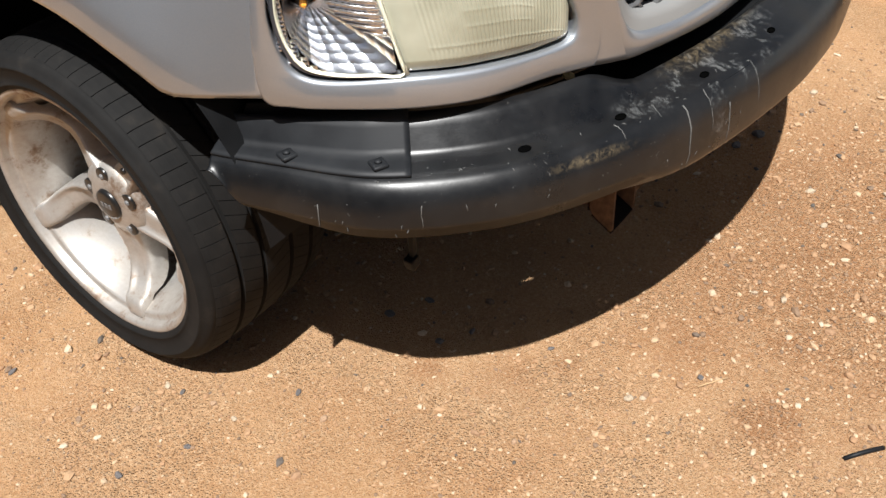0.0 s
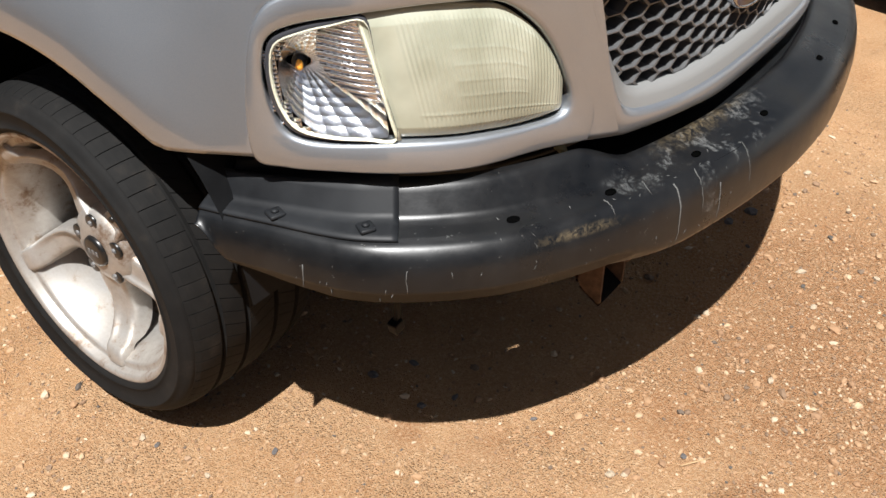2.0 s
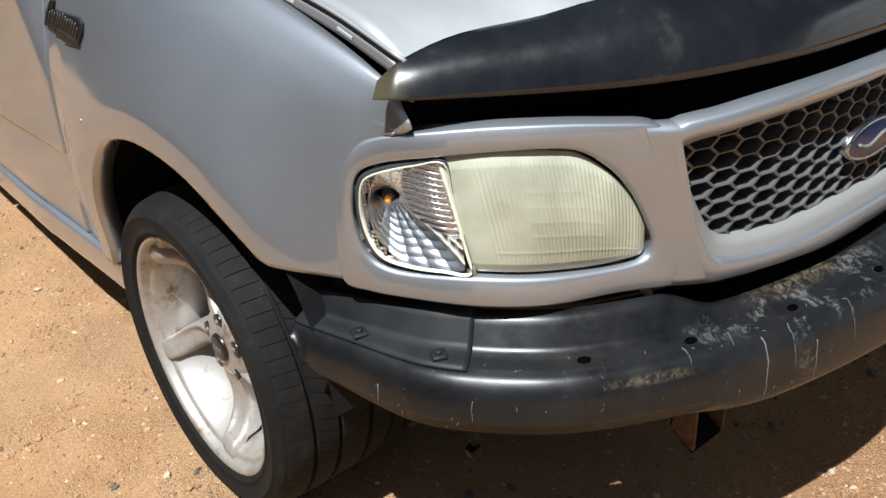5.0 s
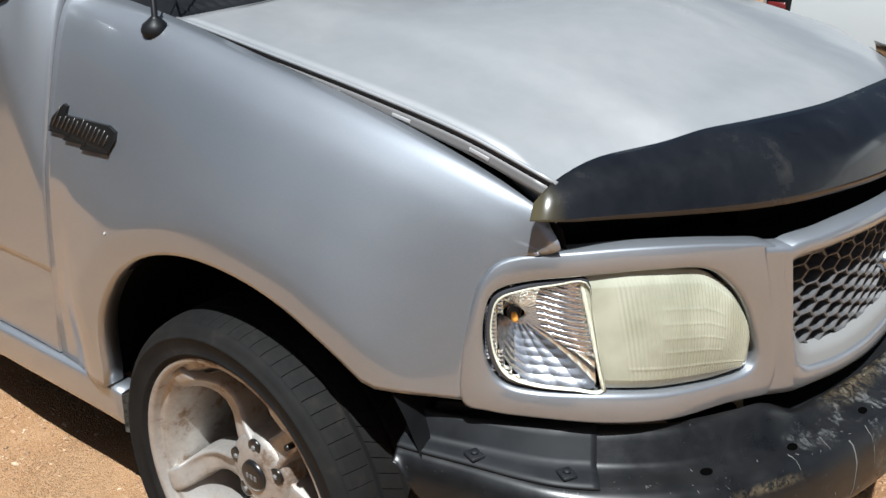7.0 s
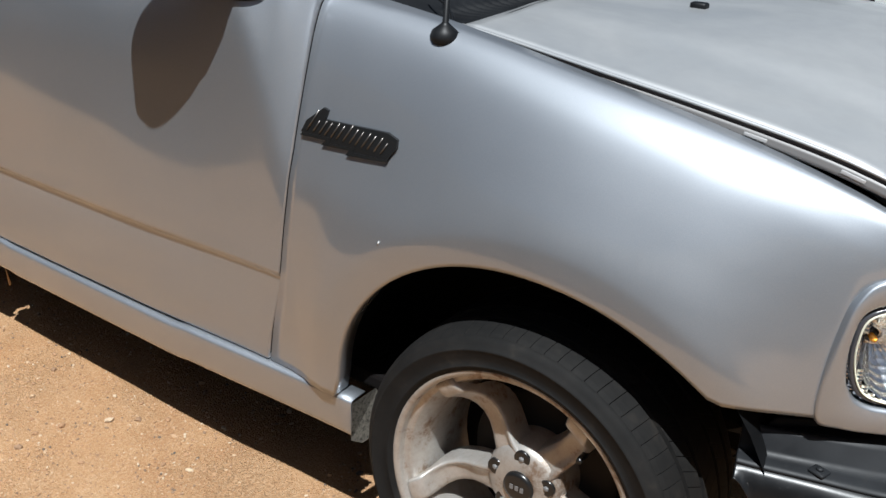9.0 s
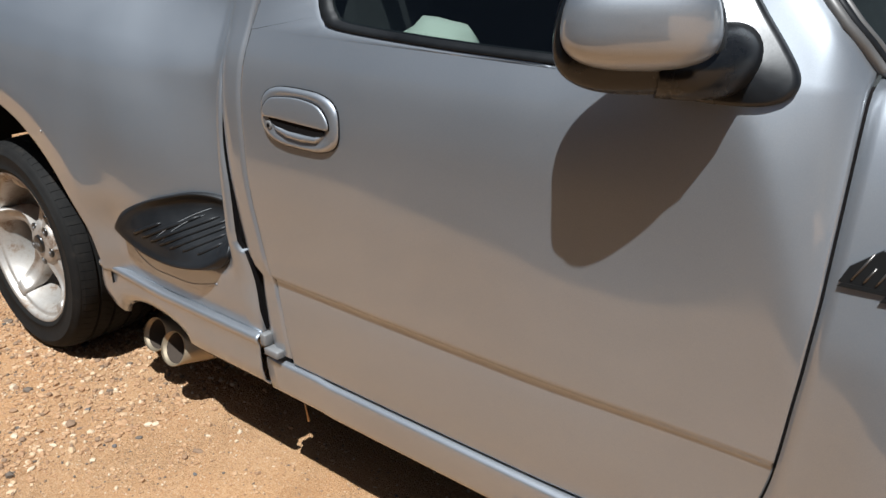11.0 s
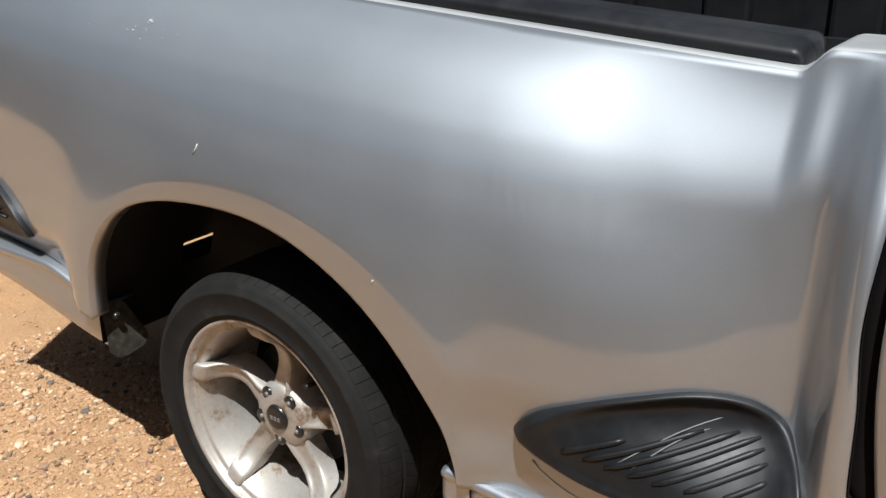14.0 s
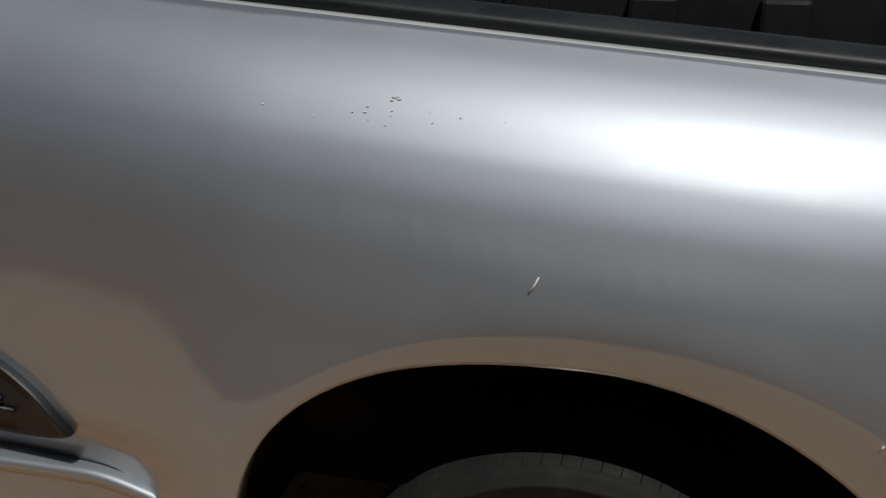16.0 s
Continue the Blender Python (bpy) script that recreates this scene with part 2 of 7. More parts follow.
def soil():
    m = material("red_soil", (0.336, 0.189, 0.098), 0.95, spec=0.15)
    big = tex(m, "Noise", 0.9, Detail=6.0, Roughness=0.6)
    mid = tex(m, "Noise", 5.5, Detail=10.0, Roughness=0.72)
    fine = tex(m, "Noise", 420.0, Detail=4.0, Roughness=0.7)
    damp = tex(m, "Noise", 3.1, Detail=8.0, Roughness=0.62, Distortion=0.6)
    col = ramp(m, mid.outputs["Fac"], [(0.30, (0.364, 0.171, 0.070)), (0.44, (0.448, 0.238, 0.108)), (0.56, (0.504, 0.294, 0.147)), (0.74, (0.546, 0.371, 0.224))])
    pale = ramp(m, big.outputs["Fac"], [(0.42, g(0.0)), (0.62, g(0.7))])
    col = mix(m, pale, col, (0.469, 0.311, 0.182))
    col = mix(m, ramp(m, damp.outputs["Fac"], [(0.56, g(0.0)), (0.72, g(0.55))]), col, (0.266, 0.108, 0.043))
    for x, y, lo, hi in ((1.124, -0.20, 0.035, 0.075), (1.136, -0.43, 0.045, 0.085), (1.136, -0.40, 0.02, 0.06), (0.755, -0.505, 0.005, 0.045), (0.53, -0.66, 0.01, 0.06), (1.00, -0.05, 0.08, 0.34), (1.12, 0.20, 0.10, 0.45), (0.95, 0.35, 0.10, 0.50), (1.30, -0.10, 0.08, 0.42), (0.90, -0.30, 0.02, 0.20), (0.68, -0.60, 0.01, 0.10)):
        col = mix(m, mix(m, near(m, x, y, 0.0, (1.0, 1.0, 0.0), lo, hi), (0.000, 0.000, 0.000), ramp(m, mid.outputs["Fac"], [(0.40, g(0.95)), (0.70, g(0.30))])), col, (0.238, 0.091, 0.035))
    # fine pale grit washed together in patches
    grit = tex(m, "Voronoi", 210.0, Randomness=1.0)
    grit2 = tex(m, "Voronoi", 60.0, Randomness=1.0)
    patch = tex(m, "Noise", 3.4, Detail=7.0, Roughness=0.65)
    where = ramp(m, patch.outputs["Fac"], [(0.42, g(0.18)), (0.60, g(1.0))])
    for x, y, lo, hi in ((0.715, -0.55, 0.02, 0.06), (0.97, -0.694, 0.06, 0.22), (0.69, -0.80, 0.04, 0.20), (0.20, -1.10, 0.10, 0.4), (0.84, -0.05, 0.02, 0.07), (1.10, 0.15, 0.30, 0.75)):
        where = mix(m, 1.0, where, near(m, x, y, 0.0, (1.0, 1.0, 0.0), lo, hi), "LIGHTEN")
    speck = ramp(m, grit.outputs["Color"], [(0.0, (0.280, 0.147, 0.070)), (0.3, (0.392, 0.224, 0.108)), (0.6, (0.476, 0.322, 0.189)), (1.0, (0.588, 0.497, 0.364))])
    dot = ramp(m, grit.outputs["Distance"], [(0.20, g(0.85)), (0.42, g(0.05))])
    col = mix(m, mix(m, where, (0.000, 0.000, 0.000), dot), col, speck)
    tone = ramp(m, grit2.outputs["Color"], [(0.0, (0.294, 0.168, 0.091)), (0.4, (0.392, 0.231, 0.119)), (1.0, (0.560, 0.462, 0.336))])
    dot2 = ramp(m, grit2.outputs["Distance"], [(0.16, g(0.8)), (0.30, g(0.0))])
    col = mix(m, mix(m, mix(m, 0.25, where, (0.000, 0.000, 0.000)), (0.000, 0.000, 0.000), dot2), col, tone)
    col = mix(m, 0.38, col, ramp(m, fine.outputs["Fac"], [(0.36, (0.16, 0.075, 0.030)), (0.50, (0.39, 0.215, 0.098)), (0.66, (0.64, 0.505, 0.350))]))
    speckle = tex(m, "Noise", 140.0, Detail=5.0, Roughness=0.75)
    col = mix(m, 0.30, col, ramp(m, speckle.outputs["Fac"], [(0.36, (0.17, 0.072, 0.028)), (0.50, (0.39, 0.215, 0.100)), (0.64, (0.60, 0.450, 0.290))]))
    split = m.node_tree.nodes.new("ShaderNodeSeparateXYZ")
    m.node_tree.links.new(m.node_tree.nodes["coord"].outputs["Object"], split.inputs[0])
    reach = m.node_tree.nodes.new("ShaderNodeMapRange")
    reach.inputs["From Min"].default_value, reach.inputs["From Max"].default_value, reach.inputs["To Max"].default_value = 4.0, 9.0, 0.75
    m.node_tree.links.new(split.outputs["Y"], reach.inputs["Value"])
    col = mix(m, reach.outputs[0], col, ramp(m, mid.outputs["Fac"], [(0.38, (0.205, 0.128, 0.082)), (0.62, (0.36, 0.262, 0.185))]))
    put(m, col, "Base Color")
    h = mix(m, 0.45, mix(m, 0.6, mid.outputs["Fac"], fine.outputs["Fac"]), mix(m, where, (0.140, 0.140, 0.140), ramp(m, grit.outputs["Distance"], [(0.0, g(1.0)), (0.5, g(0.0))])))
    bump(m, h, 1.0, 0.012)
    return m


SOIL = soil()
STONE = material("pebbles", (0.350, 0.252, 0.168), 0.85)
_nodes = STONE.node_tree.nodes
_geo = _nodes.new("ShaderNodeNewGeometry")
_c = ramp(STONE, _geo.outputs["Random Per Island"], [(0.0, (0.085, 0.075, 0.065)), (0.05, (0.19, 0.125, 0.080)), (0.30, (0.33, 0.190, 0.100)), (0.72, (0.39, 0.240, 0.130)), (0.90, (0.48, 0.340, 0.210)), (1.0, (0.53, 0.425, 0.305))])
put(STONE, _c, "Base Color")


# ---- mesh helpers ----
def smooth(a, b, x):
    t = min(max((x - a) / (b - a), 0.0), 1.0)
    return t * t * (3 - 2 * t)


def spline(nodes):
    """A monotone cubic through (x, y) nodes."""
    xs = [n[0] for n in nodes]
    ys = [n[1] for n in nodes]
    d = [(ys[i + 1] - ys[i]) / (xs[i + 1] - xs[i]) for i in range(len(xs) - 1)]
    m = [d[0]] + [0.0 if a * b <= 0 else 2 * a * b / (a + b) for a, b in zip(d, d[1:])] + [d[-1]]

    def f(x):
        if x <= xs[0]:
            return ys[0]
        if x >= xs[-1]:
            return ys[-1]
        i = max(k for k in range(len(xs) - 1) if xs[k] <= x)
        h = xs[i + 1] - xs[i]
        t = (x - xs[i]) / h
        return ((2 * t**3 - 3 * t**2 + 1) * ys[i] + (t**3 - 2 * t**2 + t) * h * m[i]
                + (-2 * t**3 + 3 * t**2) * ys[i + 1] + (t**3 - t**2) * h * m[i + 1])
    return f


def thing(name, label, category, at=(0, 0, 0), group="", kind=""):
    ob = new(name)
    ob.location = at
    ob.empty_display_size = 0.1
    return tagged(ob, label, category, group, kind)


def raw(name, verts, faces, mat, parent=None, label="", flat=False, thick=0.0):
    me = bpy.data.meshes.new(name)
    me.from_pydata([tuple(v) for v in verts], [], faces)
    me.validate()
    bm = bmesh.new()
    bm.from_mesh(me)
    bmesh.ops.recalc_face_normals(bm, faces=bm.faces)
    bm.to_mesh(me)
    bm.free()
    me.polygons.foreach_set("use_smooth", [not flat] * len(me.polygons))
    me.materials.append(mat)
    ob = new(name, me)
    if parent:
        ob.parent = parent
    if label:
        ob["label"] = label
    if thick:
        s = ob.modifiers.new("thickness", "SOLIDIFY")
        s.thickness, s.offset = abs(thick), 0.0 if thick > 0 else -1.0
    return ob


def part(name, bm, mat, parent=None, label="", flat=False):
    me = bpy.data.meshes.new(name)
    bmesh.ops.recalc_face_normals(bm, faces=bm.faces)
    bm.to_mesh(me)
    bm.free()
    me.polygons.foreach_set("use_smooth", [not flat] * len(me.polygons))
    me.materials.append(mat)
    ob = new(name, me)
    if parent:
        ob.parent = parent
    if label:
        ob["label"] = label
    return ob


def grid_faces(nu, nv, closed_u=False, closed_v=False):
    f = []
    for i in range(nu if closed_u else nu - 1):
        for j in range(nv if closed_v else nv - 1):
            a, b = i, (i + 1) % nu
            c, d = j, (j + 1) % nv
            f.append((a * nv + c, b * nv + c, b * nv + d, a * nv + d))
    return f


def box(bm, size, at, bevel=0.0, turn=None):
    m = Matrix.Translation(at) @ (turn or Matrix()) @ Matrix.Diagonal((*size, 1))
    r = bmesh.ops.create_cube(bm, size=1.0, matrix=m)
    if bevel:
        edges = list({e for v in r["verts"] for e in v.link_edges})
        bmesh.ops.bevel(bm, geom=edges, offset=bevel, segments=2, affect="EDGES", profile=0.5)
    return bm


def lathe(profile, n, axis_at, sweep=(0, 2 * math.pi)):
    """(radius, y) profile turned about the y axis through axis_at."""
    verts = []
    for i in range(n):
        a = 2 * math.pi * i / n
        for r, y in profile:
            verts.append((axis_at[0] + r * math.sin(a), axis_at[1] + y, axis_at[2] + r * math.cos(a)))
    return verts, grid_faces(n, len(profile), closed_u=True)


def tube(path, radius, n=10):
    """A round bar along path: verts, faces. radius: a number or one a point."""
    verts, pts = [], [Vector(p) for p in path]
    up = Vector((0.13, 0.31, 0.94))
    for i, p in enumerate(pts):
        d = (pts[min(i + 1, len(pts) - 1)] - pts[max(i - 1, 0)]).normalized()
        a = d.cross(up).normalized()
        b = d.cross(a)
        r = radius[i] if isinstance(radius, (list, tuple)) else radius
        verts += [p + r * (math.cos(2 * math.pi * k / n) * a + math.sin(2 * math.pi * k / n) * b) for k in range(n)]
    faces = grid_faces(len(pts), n, closed_v=True)
    faces += [tuple(range(n)), tuple((len(pts) - 1) * n + k for k in range(n))]
    return verts, faces


def flip(verts):
    return [(v[0], -v[1], v[2]) for v in verts]


# ---- unseen fence added behind the camera's path to shape reflections in glass and paint ----
ADDED_FENCE = material("added_fence_iron", (0.10, 0.085, 0.07), 0.7, 0.3)
_s = tex(ADDED_FENCE, "Noise", 0.8, Detail=6.0)
put(ADDED_FENCE, ramp(ADDED_FENCE, _s.outputs["Fac"], [(0.35, (0.06, 0.055, 0.05)), (0.65, (0.13, 0.10, 0.08))]), "Base Color")


def corrugated(x0, x1, y, top):
    n = int((x1 - x0) / 0.04)
    verts = []
    for i in range(n + 1):
        x = x0 + (x1 - x0) * i / n
        w = y + 0.02 * math.sin(2 * math.pi * x / 0.16)
        verts += [(x, w, -0.05), (x, w, top), (x, w - 0.03, top), (x, w - 0.03, -0.05)]
    return raw("fence", verts, grid_faces(n + 1, 4, closed_v=True), ADDED_FENCE)


# added low so sky mirrors above it; its shadow darkens the mirrored ground
tagged(corrugated(-24.0, 2.4, -3.62, 1.85), "unseen dark corrugated iron fence added to shape reflections", "fence", kind="structure")

# ---- ground ----
def ground_height(x, y):
    h = 0.012 * noise.noise(Vector((x * 1.3, y * 1.3, 0))) + 0.006 * noise.noise(Vector((x * 5, y * 5, 3)))
    near = smooth(30, 8, math.hypot(x, y))
    rise = 0.011 * math.exp(-((x - 0.0) / 0.35) ** 2 - ((y + 0.85) / 0.30) ** 2)
    return (h - 0.004) * near + rise


axis = [-600, -200, -80, -40, -25, -15, -10, -8] + [-6 + 0.06 * i for i in range(180)] + [5.5, 7, 10, 15, 25, 40, 80, 200, 600]
ys = [-600, -200, -80, -40, -20, -10, -6] + [-4 + 0.06 * i for i in range(134)] + [4.6, 6, 8, 11, 15, 20, 30, 45, 80, 200, 600]
gv = [(x, y, ground_height(x, y)) for x in axis for y in ys]
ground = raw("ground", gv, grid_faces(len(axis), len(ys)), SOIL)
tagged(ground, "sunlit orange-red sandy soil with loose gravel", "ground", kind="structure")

rng = random.Random(5)


def pebbles(count, spread):
    base = bmesh.new()
    bmesh.ops.create_icosphere(base, subdivisions=1, radius=1.0)
    bv = [v.co.copy() for v in base.verts]
    bf = [tuple(v.index for v in f.verts) for f in base.faces]
    base.free()
    verts, faces = [], []
    for _ in range(count):
        x, y, r = spread()
        m = Matrix.Rotation(rng.uniform(0, 6.28), 3, "Z") @ Matrix.Rotation(rng.uniform(-0.4, 0.4), 3, "X")
        sx, sy, sz = r * rng.uniform(0.8, 1.5), r * rng.uniform(0.6, 1.1), r * rng.uniform(0.45, 0.85)
        o = len(verts)
        z = ground_height(x, y) + sz * rng.uniform(0.1, 0.6)
        for v in bv:
            j = 1 + rng.uniform(-0.22, 0.22)
            p = m @ Vector((v.x * sx * j, v.y * sy * j, v.z * sz * j))
            verts.append((x + p.x, y + p.y, z + p.z))
        faces += [tuple(i + o for i in f) for f in bf]
    return verts, faces


def scatter():
    while True:
        pick = rng.random()
        if pick < 0.5:
            x, y = rng.uniform(-0.6, 1.7), rng.uniform(-1.45, 1.2)
        elif pick < 0.85:
            x, y = rng.uniform(-4.6, -0.8), rng.uniform(-1.7, -0.5)
        else:
            x, y = rng.uniform(-5.0, 2.0), rng.uniform(-1.5, 1.4)
        dens = 0.5 + 0.5 * noise.noise(Vector((x * 1.1, y * 1.1, 9)))
        if x < -2.4 and y < -0.5:
            dens += 0.5
        if rng.random() < dens:
            break
    r = 0.0013 + 0.0034 * rng.random() ** 2.5 + (0.002 + 0.006 * rng.random() ** 2.0 if rng.random() < 0.04 else 0)
    if x < -2.3 and rng.random() < 0.34:
        r += 0.009 * rng.random() ** 2
    if x > 0.80 and y > -0.25 and rng.random() < 0.06:
        r += 0.004 * rng.random()
    return x, y, r


pv, pf = pebbles(84000, scatter)
gravel = raw("gravel", pv, pf, STONE, flat=True)
tagged(gravel, "loose tan and grey pebbles scattered on the soil", "gravel", kind="stuff")


# larger single stones
CREAMROCK = material("cream_stone", (0.476, 0.392, 0.287), 0.85)
GREYROCK = material("grey_stone", (0.112, 0.105, 0.105), 0.8)
TANROCK = material("tan_stone", (0.364, 0.238, 0.140), 0.9)
for _m, _a, _b in ((CREAMROCK, (0.378, 0.273, 0.175), (0.490, 0.406, 0.301)), (GREYROCK, (0.070, 0.063, 0.063), (0.168, 0.154, 0.147)), (TANROCK, (0.294, 0.168, 0.091), (0.420, 0.294, 0.189))):
    _n = tex(_m, "Noise", 90.0, Detail=6.0, Roughness=0.7)
    put(_m, ramp(_m, _n.outputs["Fac"], [(0.35, _a), (0.65, _b)]), "Base Color")
    bump(_m, _n.outputs["Fac"], 0.5, 0.002)


def stone_mesh(seed, mat):
    bm = bmesh.new()
    bmesh.ops.create_icosphere(bm, subdivisions=2, radius=1.0)
    for vert in bm.verts:
        c = vert.co.copy()
        vert.co = c * (1 + 0.35 * noise.noise(c * 1.3 + Vector((seed * 7.1, 0, 0))) + 0.12 * noise.noise(c * 3.7 + Vector((0, seed * 3.3, 0))))
        vert.co.z *= 0.62
        vert.co.y *= 0.78
    me = bpy.data.meshes.new("stone")
    bm.to_mesh(me)
    bm.free()
    me.materials.append(mat)
    return me


STONES = {"cream": [stone_mesh(k, CREAMROCK) for k in (1, 2, 3)], "grey": [stone_mesh(k, GREYROCK) for k in (4, 5)], "tan": [stone_mesh(k, TANROCK) for k in (6, 7)]}


def stone(x, y, r, tone):
    ob = new("stone", rng.choice(STONES[tone]))
    ob.location = (x, y, ground_height(x, y) + 0.18 * r)
    r *= 0.72
    ob.scale = (r * rng.uniform(0.9, 1.2), r * rng.uniform(0.8, 1.1), r * rng.uniform(0.75, 1.0))
    ob.rotation_euler = (rng.uniform(-0.15, 0.15), rng.uniform(-0.15, 0.15), rng.uniform(0, 6.28))
    words = {"cream": "pale cream stone lying on red soil", "grey": "small dark grey stone on red soil", "tan": "rounded tan stone lying on red soil"}
    return tagged(ob, words[tone], "stone", group="stones on the soil")


for x, y, r, tone in ((0.897, -0.513, 0.013, "cream"), (0.918, -0.495, 0.010, "cream"), (0.985, -0.10, 0.009, "cream"), (1.044, -0.09, 0.013, "cream"), (0.987, -0.389, 0.010, "grey"),
                      (0.771, -0.72, 0.010, "tan"), (0.275, -1.060, 0.010, "grey"), (0.217, -1.173, 0.011, "grey"), (-0.172, -1.130, 0.012, "grey"), (0.82, 0.785, 0.016, "cream"),
                      (0.846, 0.033, 0.014, "cream"), (0.835, 0.01, 0.011, "cream"), (0.86, -0.03, 0.010, "tan"), (1.034, 0.205, 0.014, "cream"), (1.083, 0.228, 0.013, "tan"),
                      (0.360, -0.850, 0.011, "grey"), (0.445, -0.872, 0.012, "tan"), (0.708, -0.480, 0.009, "grey"), (0.132, -0.981, 0.010, "cream"), (0.169, -0.976, 0.009, "grey"),
                      (0.302, -0.966, 0.009, "cream"), (0.241, -0.962, 0.010, "tan"), (0.126, -1.054, 0.011, "tan"), (0.964, 0.322, 0.015, "cream"), (1.12, 0.40, 0.014, "cream"), (1.20, 0.30, 0.012, "tan"),
                      (0.372, -0.577, 0.016, "grey"), (0.548, -0.527, 0.012, "grey"), (0.507, -0.586, 0.013, "grey"), (0.42, -0.50, 0.014, "grey"), (0.74, 0.42, 0.020, "grey"), (0.77, 0.50, 0.024, "grey"),
                      (0.72, 0.55, 0.020, "grey"), (0.76, 0.62, 0.018, "tan"), (0.69, 0.48, 0.016, "grey"), (0.641, 0.378, 0.018, "tan"), (-2.54, -1.068, 0.013, "grey"), (-2.96, -0.972, 0.016, "tan"),
                      (-3.131, -1.069, 0.017, "tan"), (-3.417, -1.112, 0.018, "cream"), (-3.738, -0.969, 0.018, "tan"), (-4.087, -0.925, 0.020, "cream"), (-2.30, -1.12, 0.012, "grey"),
                      (-2.47, -1.22, 0.015, "tan"), (-2.62, -1.30, 0.014, "grey"), (-3.28, -1.02, 0.020, "tan"), (-3.55, -1.05, 0.016, "grey"), (-2.85, -1.15, 0.014, "cream"), (-2.02, -1.05, 0.009, "grey"), (-1.78, -1.02, 0.010, "cream")):
    stone(x, y, r, tone)


def litter(name, points, radius, mat, label, category):
    v, f = tube([(x, y, ground_height(x, y) + h) for x, y, h in points], radius, 6)
    return tagged(raw(name, v, f, mat), label, category)


TWIG = material("dry_twig", (0.45, 0.30, 0.16), 0.9)
litter("twig", [(0.993, -0.416, 0.004), (1.012, -0.392, 0.006), (1.031, -0.364, 0.004)], 0.0016, TWIG, "thin dry twig lying on the soil", "twig")
litter("cable_scrap", [(1.270, -0.435, 0.004), (1.29, -0.413, 0.010), (1.305, -0.395, 0.010), (1.32, -0.374, 0.004)], 0.0045, BLACK, "short scrap of black plastic cable on soil", "scrap")


# ---- silver pickup ----
truck = thing("pickup_truck", "silver metallic pickup truck with missing bumper cover parked on soil", "truck")


def sheet(name, us, vs, fn, mat, parent, label="", thick=0.0, both=False):
    verts = [fn(u, v) for u in us for v in vs]
    faces = grid_faces(len(us), len(vs))
    if both:
        raw(name, flip(verts), faces, mat, parent, thick=thick)
    return raw(name, verts, faces, mat, parent, label, thick=thick)


def steps(a, b, n):
    return [a + (b - a) * i / n for i in range(n + 1)]


FENDER_TOP = spline([(-0.60, 1.188), (-0.30, 1.156), (-0.018, 1.111), (0.19, 1.075), (0.38, 1.031), (0.53, 0.979), (0.60, 0.932)])
FENDER_WIDE = spline([(-0.62, 0.936), (-0.3, 0.948), (0.0, 0.957), (0.2, 0.947), (0.35, 0.915), (0.46, 0.877), (0.50, 0.850), (0.60, 0.795)])
SHOULDER = spline([(0, 0), (0.02, 0.24), (0.06, 0.42), (0.12, 0.57), (0.20, 0.72), (0.28, 0.85), (0.38, 0.97), (0.5, 1.0), (1.2, 1.0)])
CROWNED = spline([(0, 0), (0.01, 0.17), (0.03, 0.32), (0.06, 0.47), (0.10, 0.595), (0.16, 0.73), (0.24, 0.86), (0.34, 0.965), (0.45, 1.0), (1.2, 1.0)])
FENDER_END = spline([(0.60, 0.46), (0.688, 0.46), (0.76, 0.461), (0.84, 0.467), (0.886, 0.475), (0.910, 0.497), (0.926, 0.550), (0.932, 0.562), (0.98, 0.535), (1.2, 0.535)])


def front_arch(x):
    dx = x
    a = 0.415 if dx < 0 else 0.45
    return 0.40 + 0.399 * max(0.0, 1 - abs(dx / a) ** 2.05) ** (1 / 2.05)


def fender_low(x):
    if x <= -0.415:
        return 0.385
    if x >= 0.335:
        return 0.684 + 0.04 * (x - 0.335)
    return max(0.385, front_arch(x))


def arch_lip(x, z, cx, cz, a, b):
    """How far the sheet stands in (-) or out at the wheel arch: a turned-under lip, a crease, then a flare that dies away."""
    r = max(0.0, math.hypot((x - cx) / a, (z - cz) / b) - 1)
    if r < 0.15:
        return 0.022 - 0.008 * (1 - r / 0.15) ** 1.3
    return 0.022 * math.exp(-((r - 0.15) / 0.30) ** 1.5)


def fender_y(x, z):
    top = 0.80
    d = FENDER_TOP(x) - z
    y = top + (FENDER_WIDE(x) - top) * (SHOULDER(d) + (CROWNED(d) - SHOULDER(d)) * smooth(-0.45, 0.05, x))
    y -= 0.020 * smooth(0.62, 0.36, z)
    y += arch_lip(x, z, 0.0, 0.40, 0.43, 0.393) * smooth(0.46, 0.28, x) * smooth(-0.56, -0.44, x)
    return -y


ARCH_X = [-0.415 * math.cos(math.pi / 2 * k / 22) for k in range(22)] + steps(0.0, 0.335, 16)
FENDER_X = steps(-0.563, -0.425, 6) + ARCH_X[1:]


